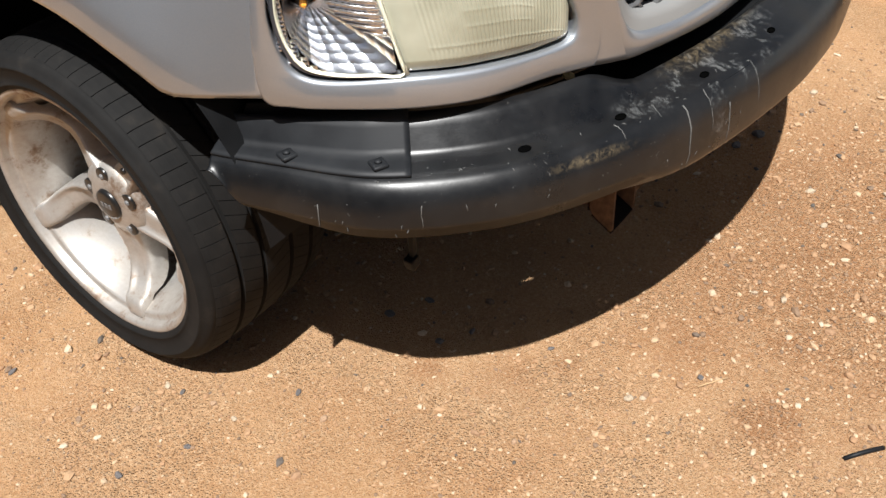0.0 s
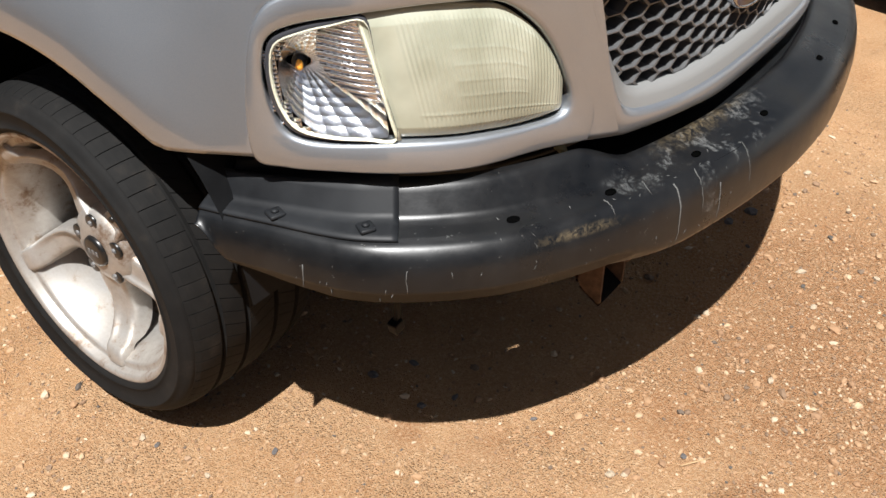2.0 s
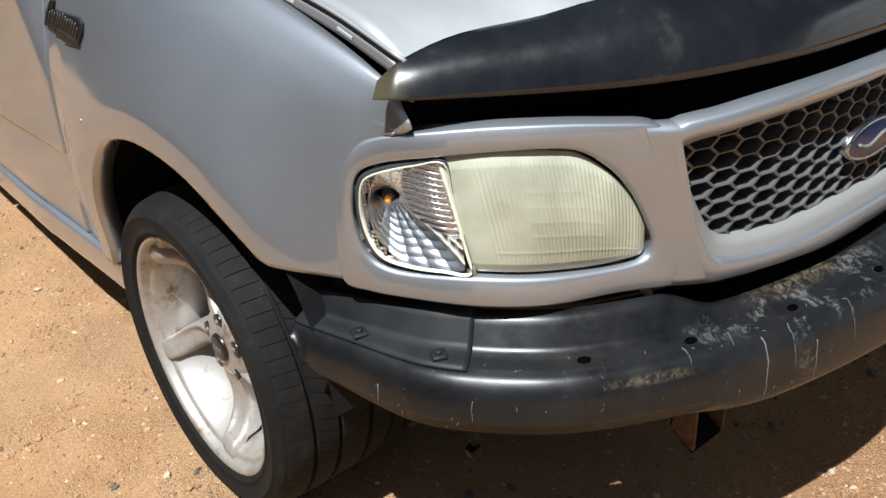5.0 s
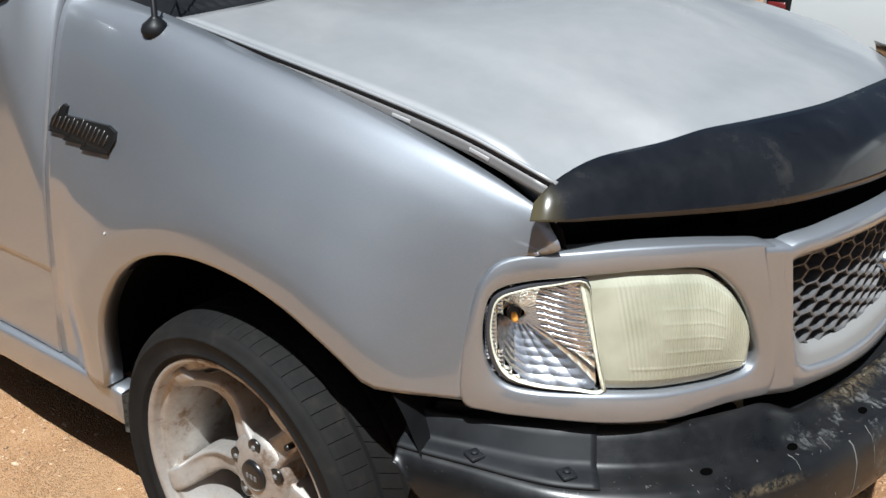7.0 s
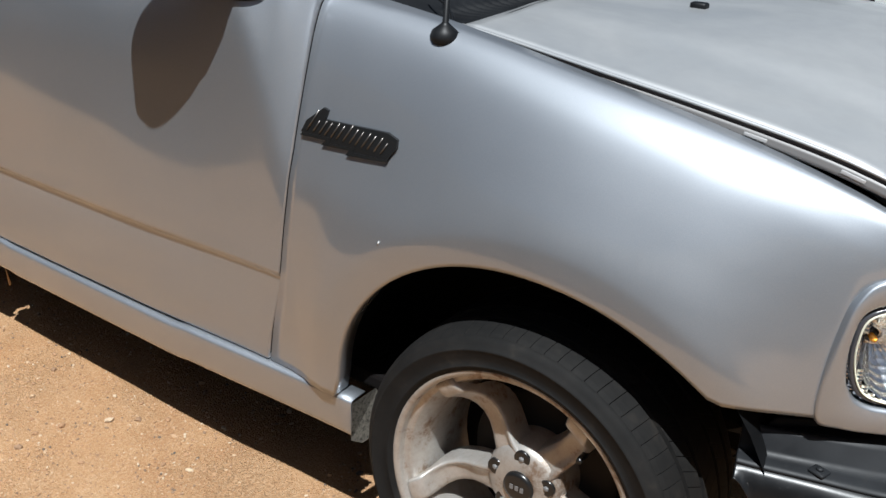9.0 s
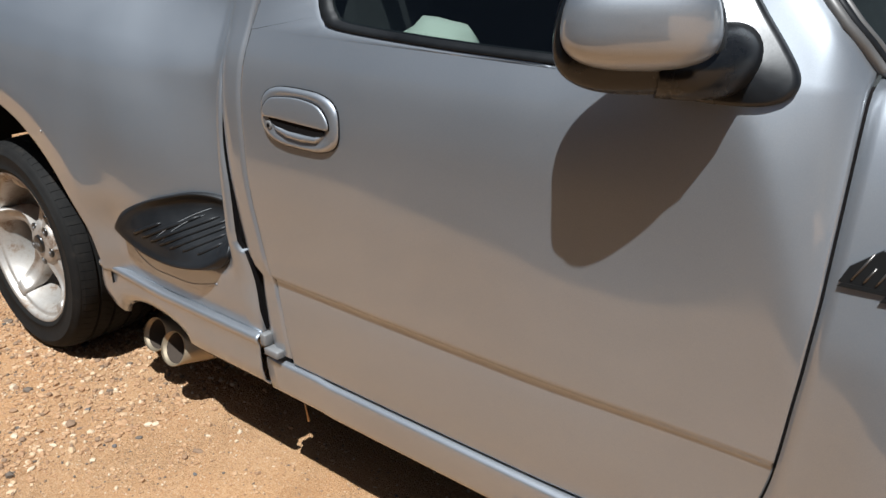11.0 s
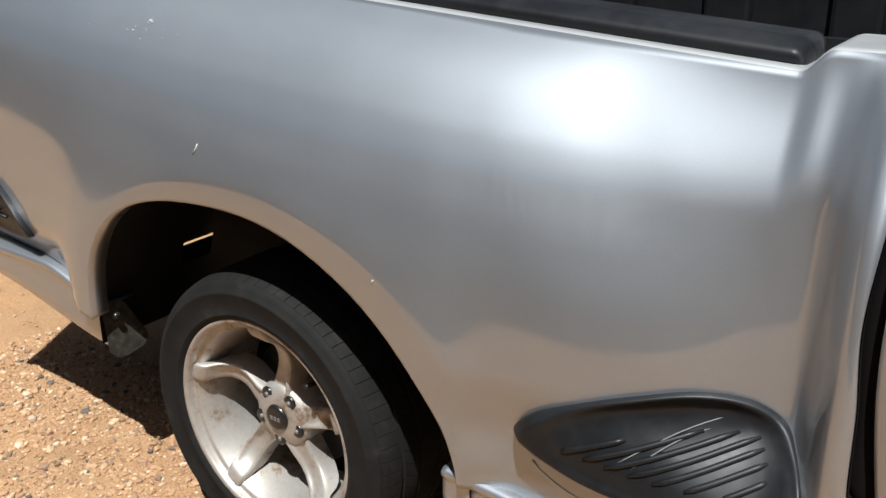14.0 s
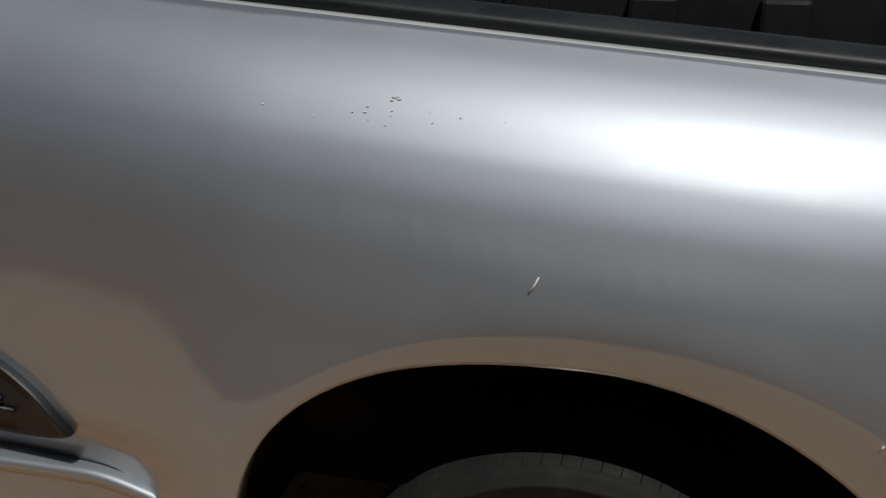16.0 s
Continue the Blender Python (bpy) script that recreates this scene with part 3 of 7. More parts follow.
def fender_point(u, v):
    """u: 0..len-1 column; past the arch the columns run to the lamp bezel's edge."""
    n = len(FENDER_X) - 1
    if u <= n:
        x = FENDER_X[u]
        low, high = fender_low(x), FENDER_TOP(x)
        if v < 0:
            z = low
            x = DOOR_CUT(z) + (-0.425 - DOOR_CUT(z)) * u / 6 if u < 6 else x
            return (x, fender_y(x, low) + 0.045, z + 0.004)
        z = low + (high - low) * v
        if u < 6:
            x = DOOR_CUT(min(z, 1.163)) + (-0.425 - DOOR_CUT(min(z, 1.163))) * u / 6
            z = low + (FENDER_TOP(x) - low) * v
        return (x, fender_y(x, z), z)
    k = (u - n) / 10
    z0 = 0.690
    zz = z0 + (0.978 - z0) * max(v, 0.0)
    x0 = FENDER_X[-1]
    xe = FENDER_END(zz)
    x = x0 + (xe - x0) * k
    low, high = fender_low(x), min(FENDER_TOP(x), 0.979)
    zt = low + (FENDER_TOP(x) - low) * max(v, 0.0)
    z = zt
    xe = FENDER_END(z)
    x = x0 + (xe - x0) * k
    if v < 0:
        return (x, fender_y(x, low) + 0.04, low + 0.004)
    return (x, fender_y(x, z), z)


DOOR_CUT = spline([(0.36, -0.632), (0.456, -0.613), (0.596, -0.577), (0.724, -0.562), (0.80, -0.5545), (0.90, -0.5495), (1.03, -0.549), (1.125, -0.551), (1.176, -0.555), (1.19, -0.556)])
cols = list(range(len(FENDER_X))) + [len(FENDER_X) - 1 + k for k in range(1, 11)]
VS = [-1.0] + [1 - (1 - k / 46) for k in range(47)]
fender = sheet("front_fender", cols, VS, fender_point, PAINT, truck, "silver front fender with shallow arch crease", -0.0015, both=True)

# body side behind the fender
DOOR_Y = spline([(0.36, 0.925), (0.385, 0.936), (0.48, 0.946), (0.56, 0.9475), (0.594, 0.9455), (0.601, 0.9465), (0.6145, 0.9570), (0.621, 0.9585), (0.72, 0.965), (0.85, 0.971),
                 (0.99, 0.972), (1.08, 0.9635), (1.13, 0.9505), (1.165, 0.9385)])


# the windshield edge of the door and its pillar
PILLAR_TOP = spline([(-0.92, 1.555), (-0.80, 1.448), (-0.684, 1.335), (-0.633, 1.283), (-0.578, 1.219), (-0.556, 1.187), (-0.52, 1.179), (-0.50, 1.1765)])


def pillar_edge(x):
    return 0.80 + 0.050 * smooth(-0.540, -0.615, x) - 0.25 * max(0.0, PILLAR_TOP(x) - 1.23)



def door_y(x, z):
    y = DOOR_Y(min(z, 1.165)) - 0.34 * max(0.0, z - 1.165)
    fwd = smooth(-1.45, -0.45, x)
    y -= 0.6 * (0.040 * smooth(0.62, 0.95, z) + 0.012) * fwd
    k = smooth(-1.05, -0.58, x)
    flat = FENDER_WIDE(-0.556) - 0.020 * smooth(0.62, 0.36, z) - 0.30 * max(0.0, z - 1.17)
    flat -= 0.009 * (1 - smooth(0.599, 0.619, z)) * smooth(0.42, 0.58, z)
    y += (flat - y) * k
    if x > -0.92:
        tight = 1 + 0.9 * smooth(-0.55, -0.72, x)
        edge = pillar_edge(x)
        s = SHOULDER(max(0.0, PILLAR_TOP(x) - z) * tight)
        y = y + (edge - y) * (1 - s) * smooth(-0.92, -0.84, x)
    return -y


DOOR_REAR = spline([(0.38, -1.710), (0.522, -1.724), (0.66, -1.750), (0.87, -1.777), (1.04, -1.774), (1.14, -1.762), (1.20, -1.75), (1.40, -1.70), (1.80, -1.62)])
CAB_REAR = spline([(0.38, -1.784), (0.60, -1.797), (0.65, -1.822), (0.93, -1.852), (1.08, -1.848), (1.25, -1.84), (1.80, -1.78)])


def door_point(u, v):
    z = 0.387 + (1.163 - 0.387) * min(v, 1)
    a, b = DOOR_REAR(z) + 0.003, DOOR_CUT(z) - 0.0055
    x = a + (b - a) * u
    if v > 1:
        top = 1.1635 + (PILLAR_TOP(x) - 1.1635) * smooth(-0.806, -0.79, x)
        z += (top - z) * (v - 1)
    return (x, door_y(x, z), z)


zs = sorted(set([round(k / 30, 4) for k in range(31)] + [0.245, 0.255, 0.26, 0.27, 0.274, 0.278, 0.282, 0.286, 0.29, 0.294, 0.298, 0.302, 0.306, 0.31]))


def door_edge(u, v):
    """The door skin with its edges turned in."""
    uu, vv = min(max(u, 0), 1), max(v, 0)
    p = door_point(uu, vv)
    inward = 0.02 if (u < 0 or u > 1 or v < 0) else 0.0
    return (p[0], p[1] + inward, p[2])


door = thing("door", "", "")
door.parent = truck
door_skin = sheet("door_skin", [-1, 0, 0.003, 0.008] + steps(0, 0.76, 26)[1:] + steps(0.77, 0.992, 28) + [0.997, 1, 2], [-1, 0, 0.004] + zs[1:] + steps(1.1, 2, 14), door_edge, PAINT, door, "silver passenger door panel with body crease")


BED_FRONT = spline([(0.40, -1.816), (0.446, -1.820), (0.649, -1.844), (0.66, -1.862), (0.794, -1.868), (0.923, -1.879), (1.08, -1.872), (1.2, -1.90)])


def cab_side_point(u, v):
    z = 0.40 + (1.25 - 0.40) * v
    a, b = CAB_REAR(z), DOOR_REAR(z) - 0.004
    x = a + (b - a) * min(u, 1)
    y = -DOOR_Y(min(z, 1.165)) + max(0, z - 1.165) * 0.28
    if u > 1:
        return (b, y + 0.03, z)
    if u < 0:
        return (CAB_REAR(z), y + 0.05, z)
    return (x, y + 0.008 * smooth(0.3, 0.0, u), z)


sheet("cab_corner", [-1, 0, 0.1, 0.2, 0.3, 0.5, 0.8, 1, 2], steps(0, 1, 30), cab_side_point, PAINT, truck)

sheet("gap_strip", [-0.006, 0.006], steps(0.40, 1.170, 40), lambda d, z: (DOOR_CUT(z) + d - 0.003, max(door_y(DOOR_CUT(z) - 0.007, z), fender_y(DOOR_CUT(z) + 0.004, z)) + 0.004, z), UNDER, truck, "black rubber gap seal", 0.002)
sheet("gap_strip", [-0.007, 0.007], steps(0.40, 1.245, 44), lambda d, z: (DOOR_REAR(z) + d - 0.001, -DOOR_Y(min(z, 1.165)) + 0.006 + 0.36 * max(0.0, z - 1.165), z), UNDER, truck, "black rubber gap seal", 0.002)

# upper cab: door frame with window, pillar, roof


def upper_y(z, x=-2.0):
    return -(0.9385 - 0.0312 * smooth(-1.45, -0.45, x) - 0.34 * (z - 1.165) - 0.10 * max(0, z - 1.5))


# outer outline of the door's window frame, and the glass opening in it
outer = [(DOOR_REAR(z) + 0.003, z) for z in (1.165, 1.18, 1.22, 1.30, 1.45, 1.58)]
outer += [(-1.61, 1.68), (-1.50, 1.715), (-1.25, 1.715), (-1.12, 1.69), (-0.98, 1.58),
         (-0.86, 1.46), (-0.79, 1.36), (-0.765, 1.28), (-0.762, 1.20), (-0.775, 1.165), (-0.95, 1.165), (-1.2, 1.165), (-1.5, 1.165), (-1.735, 1.165)]
inner = [(-1.560, 1.215), (-1.567, 1.23), (-1.575, 1.25), (-1.578, 1.32), (-1.57, 1.45), (-1.55, 1.56), (-1.51, 1.63), (-1.43, 1.655), (-1.28, 1.655), (-1.16, 1.635), (-1.04, 1.53),
         (-0.92, 1.42), (-0.83, 1.32), (-0.80, 1.25), (-0.795, 1.19), (-0.81, 1.168), (-0.98, 1.168), (-1.25, 1.172), (-1.50, 1.182), (-1.545, 1.198)]


def ring(name, loops, mat, parent, label="", thick=0.0, per=6):
    """A band through closed loops of equal length; each loop a list of 3D points, refined per side."""
    verts, n = [], len(loops[0])
    for loop in loops:
        for i in range(n):
            p0, p1, p2, p3 = (Vector(loop[(i + k) % n]) for k in (-1, 0, 1, 2))
            for k in range(per):
                t = k / per
                q = 0.5 * ((2 * p1) + (p2 - p0) * t + (2 * p0 - 5 * p1 + 4 * p2 - p3) * t * t + (3 * p1 - p0 - 3 * p2 + p3) * t**3)
                verts.append(q if per > 1 else p1)
    return raw(name, verts, grid_faces(len(loops), n * per, closed_v=True), mat, parent, label, thick=thick)


def xz(points, dy=0.0, pull=0.0, toward=None):
    out = []
    for x, z in points:
        if toward:
            x, z = x + (toward[0] - x) * pull, z + (toward[1] - z) * pull
        out.append((x, upper_y(z, x) + dy, z))
    return out


mid = (-1.15, 1.38)
ring("window_frame", [xz([(x, min(z, 1.1630) if z < 1.17 else z) for x, z in outer], 0.0003), xz(inner, -0.001, -0.03, mid), xz(inner, 0.006)], PAINT, door, per=4)
ring("window_seal", [xz(inner, 0.004, -0.01, mid), xz(inner, -0.001), xz(inner, 0.004, 0.05, mid), xz(inner, 0.02, 0.06, mid)], BLACK, door, "black rubber window seal", per=4)
pane = ring("window_pane", [xz(inner, 0.012, 0.02, mid), xz(inner, 0.012, 0.5, mid), xz(inner, 0.012, 0.98, mid)], GLASS, door, "dark tinted side glass", per=3)
pane.visible_shadow = False


def pillar(side, start):
    pts = [(-0.545 - 0.555 * k, 1.190 + 0.52 * k) for k in steps(start, 1, 12)]
    verts = []
    for x, z in pts:
        y = upper_y(z) + 0.012
        for dx, dy, dz in ((-0.05, -0.004, -0.030), (-0.02, 0.0, -0.012), (0.01, 0.010, 0.004), (0.030, 0.034, 0.016), (0.034, 0.055, 0.018), (0.0, 0.07, 0.0)):
            verts.append((x + dx, -side * (y + dy), z + dz))
    return raw("pillar", verts, grid_faces(len(pts), 6), PAINT, truck)


pillar(-1, 0.46)
pillar(1, 0.0)


def trim(side, out, radius, mat):
    path = []
    for x in steps(-0.535, -1.07, 24):
        z = PILLAR_TOP(max(x, -0.92)) + 0.85 * max(0.0, -0.92 - x)
        y = pillar_edge(max(x, -0.92)) - 0.25 * max(0.0, -0.92 - x) - out
        path.append((x + 0.4 * out, side * y, z + 0.004))
    v, f = tube(path, radius, 10)
    return raw("windshield_trim", v, f, mat, truck, "dull bright windshield edge trim")


TRIMGREY = material("windshield_trim_grey", (0.15, 0.145, 0.14), 0.45, 0.5)
for s in (-1, 1):
    trim(s, 0.004, 0.0085, TRIMGREY)
    trim(s, 0.019, 0.0075, BLACK)
    trim(s, 0.031, 0.0060, TRIMGREY)


def windshield(u, v):
    z = 1.155 + 0.57 * v
    half = 0.80 - 0.12 * (z - 1.165)
    y = half * u
    return (-0.505 - 0.55 * v + 0.17 * (1 - u * u), y, z + 0.01 * (1 - u * u))


w = sheet("windshield", steps(-1, 1, 16), steps(0, 1, 8), windshield, GLASS, truck, "tinted windshield")
w.visible_shadow = False


def roof(u, v):
    x = -1.02 - 0.72 * v
    half = 0.70
    return (x + 0.1 * (1 - u * u) * (1 - v), half * u, 1.725 + 0.07 * (1 - u**4) * (1 - (2 * v - 1) ** 4 * 0.6))


sheet("roof", steps(-1, 1, 14), steps(0, 1, 10), roof, PAINT, truck, thick=-0.02)
sheet("cab_back", steps(-1, 1, 8), steps(0, 1, 8), lambda u, v: (-1.845 + 0.09 * max(0, v - 0.6) / 0.4, u * (0.92 - 0.24 * max(0, v - 0.6) / 0.4), 0.40 + 1.33 * v), PAINT, truck, thick=0.01)
# driver's side of the cab
sheet("door", steps(-1.85, -0.55, 24), steps(0.387, 1.165, 16), lambda x, z: (x, -door_y(x, z), z), PAINT, truck, "silver driver door", both=False)
ring("window_frame", [[(p[0], -p[1], p[2]) for p in l] for l in (xz(outer), xz(inner, 0.0))], PAINT, truck, per=3)
lp = ring("window_pane", [[(p[0], -p[1], p[2]) for p in l] for l in (xz(inner, 0.012), xz(inner, 0.012, 0.5, mid), xz(inner, 0.012, 0.98, mid))], GLASS, truck, per=3)
lp.visible_shadow = False

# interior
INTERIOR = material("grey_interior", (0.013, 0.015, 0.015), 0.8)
bm = bmesh.new()
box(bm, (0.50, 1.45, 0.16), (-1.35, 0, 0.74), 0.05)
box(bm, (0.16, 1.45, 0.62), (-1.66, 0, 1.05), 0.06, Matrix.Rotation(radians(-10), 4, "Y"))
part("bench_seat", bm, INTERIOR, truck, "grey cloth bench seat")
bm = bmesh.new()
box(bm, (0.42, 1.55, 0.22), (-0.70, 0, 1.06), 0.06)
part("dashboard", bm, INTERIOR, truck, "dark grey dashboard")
v, f = tube([(-0.98 + 0.10 * math.sin(a) * 0.5, 0.38 + 0.18 * math.cos(a), 1.13 + 0.17 * math.sin(a)) for a in steps(0, 2 * math.pi, 24)], 0.013, 8)
raw("steering_wheel", v, f, BLACK, truck)
bm = bmesh.new()
box(bm, (1.2, 1.6, 0.05), (-1.2, 0, 0.52))
part("cab_floor", bm, UNDER, truck)
# pale bag on the seat
SACK = material("pale_cloth", (0.36, 0.42, 0.36), 0.8)
bm = bmesh.new()
bmesh.ops.create_icosphere(bm, subdivisions=3, radius=1.0)
for vert in bm.verts:
    c = vert.co
    k = 1 + 0.18 * noise.noise(c * 1.7)
    vert.co = Vector((c.x * 0.13 * k, c.y * 0.13 * k, c.z * 0.16 * k)) + Vector((-1.45, -0.55, 0.975))
tagged(part("bag", bm, SACK), "pale crumpled cloth bag on the seat", "bag")

# sill moulding under the door
SILL = spline([(0.280, 0.902), (0.286, 0.926), (0.296, 0.934), (0.34, 0.941), (0.368, 0.9435), (0.377, 0.9435), (0.381, 0.940), (0.384, 0.90)])
SZ = [0.280, 0.285, 0.292, 0.30, 0.31, 0.325, 0.34, 0.355, 0.366, 0.374, 0.379, 0.382, 0.384]


def sill_point(x, z):
    return (x, -SILL(z) + 0.022 * smooth(-1.0, -0.35, x), z - (0.006 if -1.6 < x < -0.9 else 0.002))


sheet("sill_moulding", steps(-1.800, -0.39, 40), SZ, sill_point, PAINT, truck, "silver rocker skirt", 0.004)
bm = bmesh.new()
f = bm.faces.new([bm.verts.new((-0.386 + 0.012 * smooth(-0.94, -0.86, y), y, z)) for y, z in ((-0.925, 0.378), (-0.850, 0.392), (-0.842, 0.384), (-0.842, 0.310), (-0.870, 0.272), (-0.895, 0.268), (-0.926, 0.288))])
bmesh.ops.solidify(bm, geom=[f], thickness=0.004)
SPECKLED = material("dusty_plate", (0.16, 0.15, 0.13), 0.75, 0.2)
_n = tex(SPECKLED, "Noise", 120.0, Detail=6.0, Roughness=0.75)
put(SPECKLED, ramp(SPECKLED, _n.outputs["Fac"], [(0.38, (0.045, 0.040, 0.033)), (0.50, (0.15, 0.14, 0.118)), (0.65, (0.21, 0.195, 0.165))]), "Base Color")
part("mud_guard", bm, SPECKLED, truck, "dull grey speckled skirt end plate", flat=True)
bm = bmesh.new()
box(bm, (0.020, 0.03, 0.032), (-1.792, -0.945, 0.432), 0.004)
box(bm, (0.05, 0.03, 0.020), (-1.765, -0.945, 0.405), 0.004)
part("skirt_clip", bm, GREYTRIM, truck)

# ---- bed ----
BED_SHOULDER = spline([(0, 0), (0.04, 0.29), (0.08, 0.51), (0.12, 0.67), (0.16, 0.79), (0.22, 0.90), (0.30, 0.97), (0.40, 1.0), (1.5, 1.0)])


def rail_z(x):
    return 1.207 + 0.075 * max(0.0, -2.03 - x) + 0.034 * smooth(-2.040, -1.995, x)


def rear_arch(x):
    dx = x + 3.03
    p, a = (1.85, 0.525) if dx > 0 else (2.6, 0.53)
    return 0.44 + 0.435 * max(0.0, 1 - abs(dx / a) ** p) ** (1 / p)


def bed_low(x):
    base = 0.425 + 0.08 * smooth(-3.4, -3.6, x) + 0.07 * smooth(-3.55, -3.9, x)
    if -3.56 < x < -2.505:
        return max(0.44, rear_arch(x))
    return base


# how far the bed side stands out behind the cab, front to rear
HOLLOW = spline([(-2.62, 1.0), (-2.47, 0.97), (-2.33, 0.86), (-2.20, 0.64), (-2.09, 0.34), (-2.015, 0.10), (-1.975, 0.04), (-1.945, 0.22), (-1.918, 0.60), (-1.89, 0.84), (-1.80, 0.86)])


def bed_y(x, z):
    wide = 0.990 - 0.05 * smooth(-3.5, -4.2, x)
    rail = 0.79
    full = rail + (wide - rail) * BED_SHOULDER(rail_z(x) - z)
    h = HOLLOW(x + 0.17 * smooth(0.74, 1.16, z) * smooth(-1.93, -2.34, x))
    hollow = 0.845 - 0.055 * smooth(0.20, 0.0, rail_z(x) - z)
    body = hollow + (full - hollow) * h
    low = 0.948 - 0.012 * smooth(0.50, 0.42, z)
    k = smooth(0.700, 0.545, z)
    if x > -2.62:
        ahead = smooth(-2.62, -2.40, x)
        body = body + (low - body) * k * ahead
    body -= 0.050 * smooth(-3.60, -3.78, x) * smooth(0.70, 0.54, z)
    body += arch_lip(x, z, -3.03, 0.44, 0.525, 0.428) * smooth(-2.40, -2.55, x) * smooth(-3.75, -3.60, x) - 0.006
    return -body


BX = steps(-4.30, -3.60, 14) + [-3.03 - 0.53 * math.sin(math.pi / 2 * k / 20) for k in range(20, 0, -1)] + [-3.03 + 0.525 * math.sin(math.pi / 2 * k / 20) for k in range(21)]
BX += steps(-2.06, -2.0, 10) + steps(-2.49, -2.07, 21) + steps(-1.99, -1.885, 14)
BX = sorted(set(round(x, 5) for x in BX))


def bed_point(u, v):
    if u >= len(BX):
        z = 0.425 + (1.205 - 0.425) * max(v, 0)
        x = BED_FRONT(z)
        return (x - 0.004 if u > len(BX) else x, bed_y(-1.88, z) + (0.06 if u > len(BX) else 0.0), z)
    x = BX[u]
    low = bed_low(x)
    if v < 0:
        return (x, bed_y(x, low) + 0.05, low + 0.004)
    z = low + (rail_z(x) - low) * v
    return (x, bed_y(x, z), z)


BV = [-1] + steps(0, 1, 70)
bed = sheet("bed_side", list(range(len(BX) + 2)), BV, bed_point, PAINT, truck, "silver flared bed side with rounded shoulder", -0.0015, both=True)


# two near-black sheets give the deep cab-to-bed gap its shade as colour
sheet("gap_strip", [0.006, 0.03, 0.055], steps(0.44, 1.195, 30), lambda d, z: (BED_FRONT(z) + 0.0015, bed_y(-1.88, z) + d, z), UNDER, truck, "black sheet for the gap's shade on the bed edge")
sheet("gap_strip", [0.0, 0.5, 1.0], steps(0.44, 1.20, 30), lambda k, z: (CAB_REAR(z) + 0.010 + (BED_FRONT(z) - CAB_REAR(z) - 0.018) * k, (-DOOR_Y(min(z, 1.165)) + 0.2 * max(0, z - 1.14) + 0.022) * (1 - k) + (bed_y(-1.88, z) + 0.020) * k, z), UNDER, truck, "black sheet for the shade between cab and bed", 0.002)


def loft(name, xs, profile, mat, parent, label="", thick=0.0):
    """profile(x): the (y, z) points of one section."""
    verts, n = [], 0
    for x in xs:
        p = profile(x)
        n = len(p)
        verts += [(x, y, z) for y, z in p]
    return raw(name, verts, grid_faces(len(xs), n), mat, parent, label, thick=thick)


loft("rail_strip", steps(-4.30, -2.05, 60) + steps(-2.04, -1.89, 16), lambda x: [(-0.7835, rail_z(x) - 0.001), (-0.780, rail_z(x) + 0.0025), (-0.772, rail_z(x) + 0.0035), (-0.740, rail_z(x) + 0.0035)] + [(y, rail_z(x) + 0.0035) for y in (-0.70, -0.62)], FADED, truck)


def rail_cap(x):
    r = rail_z(x)
    pts = [(-0.757, r + 0.004), (-0.758, r + 0.016), (-0.756, r + 0.021), (-0.750, r + 0.025), (-0.735, r + 0.031), (-0.722, r + 0.035)]
    for k in range(7):
        y = -0.716 + 0.011 * k
        pts += [(y, r + 0.0365), (y + 0.0065, r + 0.0365), (y + 0.0075, r + 0.0335), (y + 0.0100, r + 0.0335)]
    pts += [(-0.636, r + 0.036), (-0.63, r + 0.02), (-0.63, r - 0.06)]
    q = min(1.0, max(0.0, (x + 2.062) / 0.022))
    e = 0.020 * (1 - math.sqrt(1 - q * q)) if x < -2.0395 else 0.5
    return [(y + (-0.70 - y) * min(1.0, e / 0.07), max(r - 0.06, z - e)) for y, z in pts]


loft("rail_cap", steps(-4.30, -2.07, 60) + steps(-2.062, -2.040, 8) + [-2.0392], rail_cap, FILLER, truck, "black ribbed plastic bed rail cap", 0.002)
bm = bmesh.new()
box(bm, (2.40, 0.02, 0.55), (-3.10, -0.62, 0.96))
box(bm, (2.40, 1.24, 0.03), (-3.10, 0, 0.70))
box(bm, (0.03, 1.40, 0.60), (-1.93, 0, 0.96))
box(bm, (2.40, 0.02, 0.72), (-3.10, 0.62, 1.05))
box(bm, (0.03, 1.5, 0.50), (-4.28, 0, 0.92))
for k in range(16):
    box(bm, (2.30, 0.03, 0.02), (-3.10, -0.56 + 0.075 * k, 0.722), 0.004)
for k in range(6):
    box(bm, (0.14, 0.05, 0.62), (-4.05 + 0.36 * k, 0.60, 1.02), 0.015)
    box(bm, (0.09, 0.02, 0.03), (-4.05 + 0.36 * k, 0.585, 1.20), 0.006)
for k in range(11):
    box(bm, (0.022, 0.04, 0.50), (-1.908, -0.55 + 0.11 * k, 0.96), 0.006)
part("bed_liner", bm, LINER, truck, "black ribbed plastic bed liner", flat=True)
loft("rail_cap", steps(-4.30, -2.035, 30), lambda x: [(-y, z + 0.06) for y, z in rail_cap(x)], BLACK, truck, thick=0.002)


# step pads
def step_surface(x, z, out):
    y = bed_y(x, z)
    return Vector((x, y - out, z))


def pad_out(z, pull):
    """How far the tread of the step stands out: a floor that leans up to the sky, rolled over at its lower lip."""
    return 0.006 + 0.030 * smooth(0.690, 0.585, z) * smooth(0.0, 0.13, pull) - 0.004 * smooth(0.03, 0.30, pull)


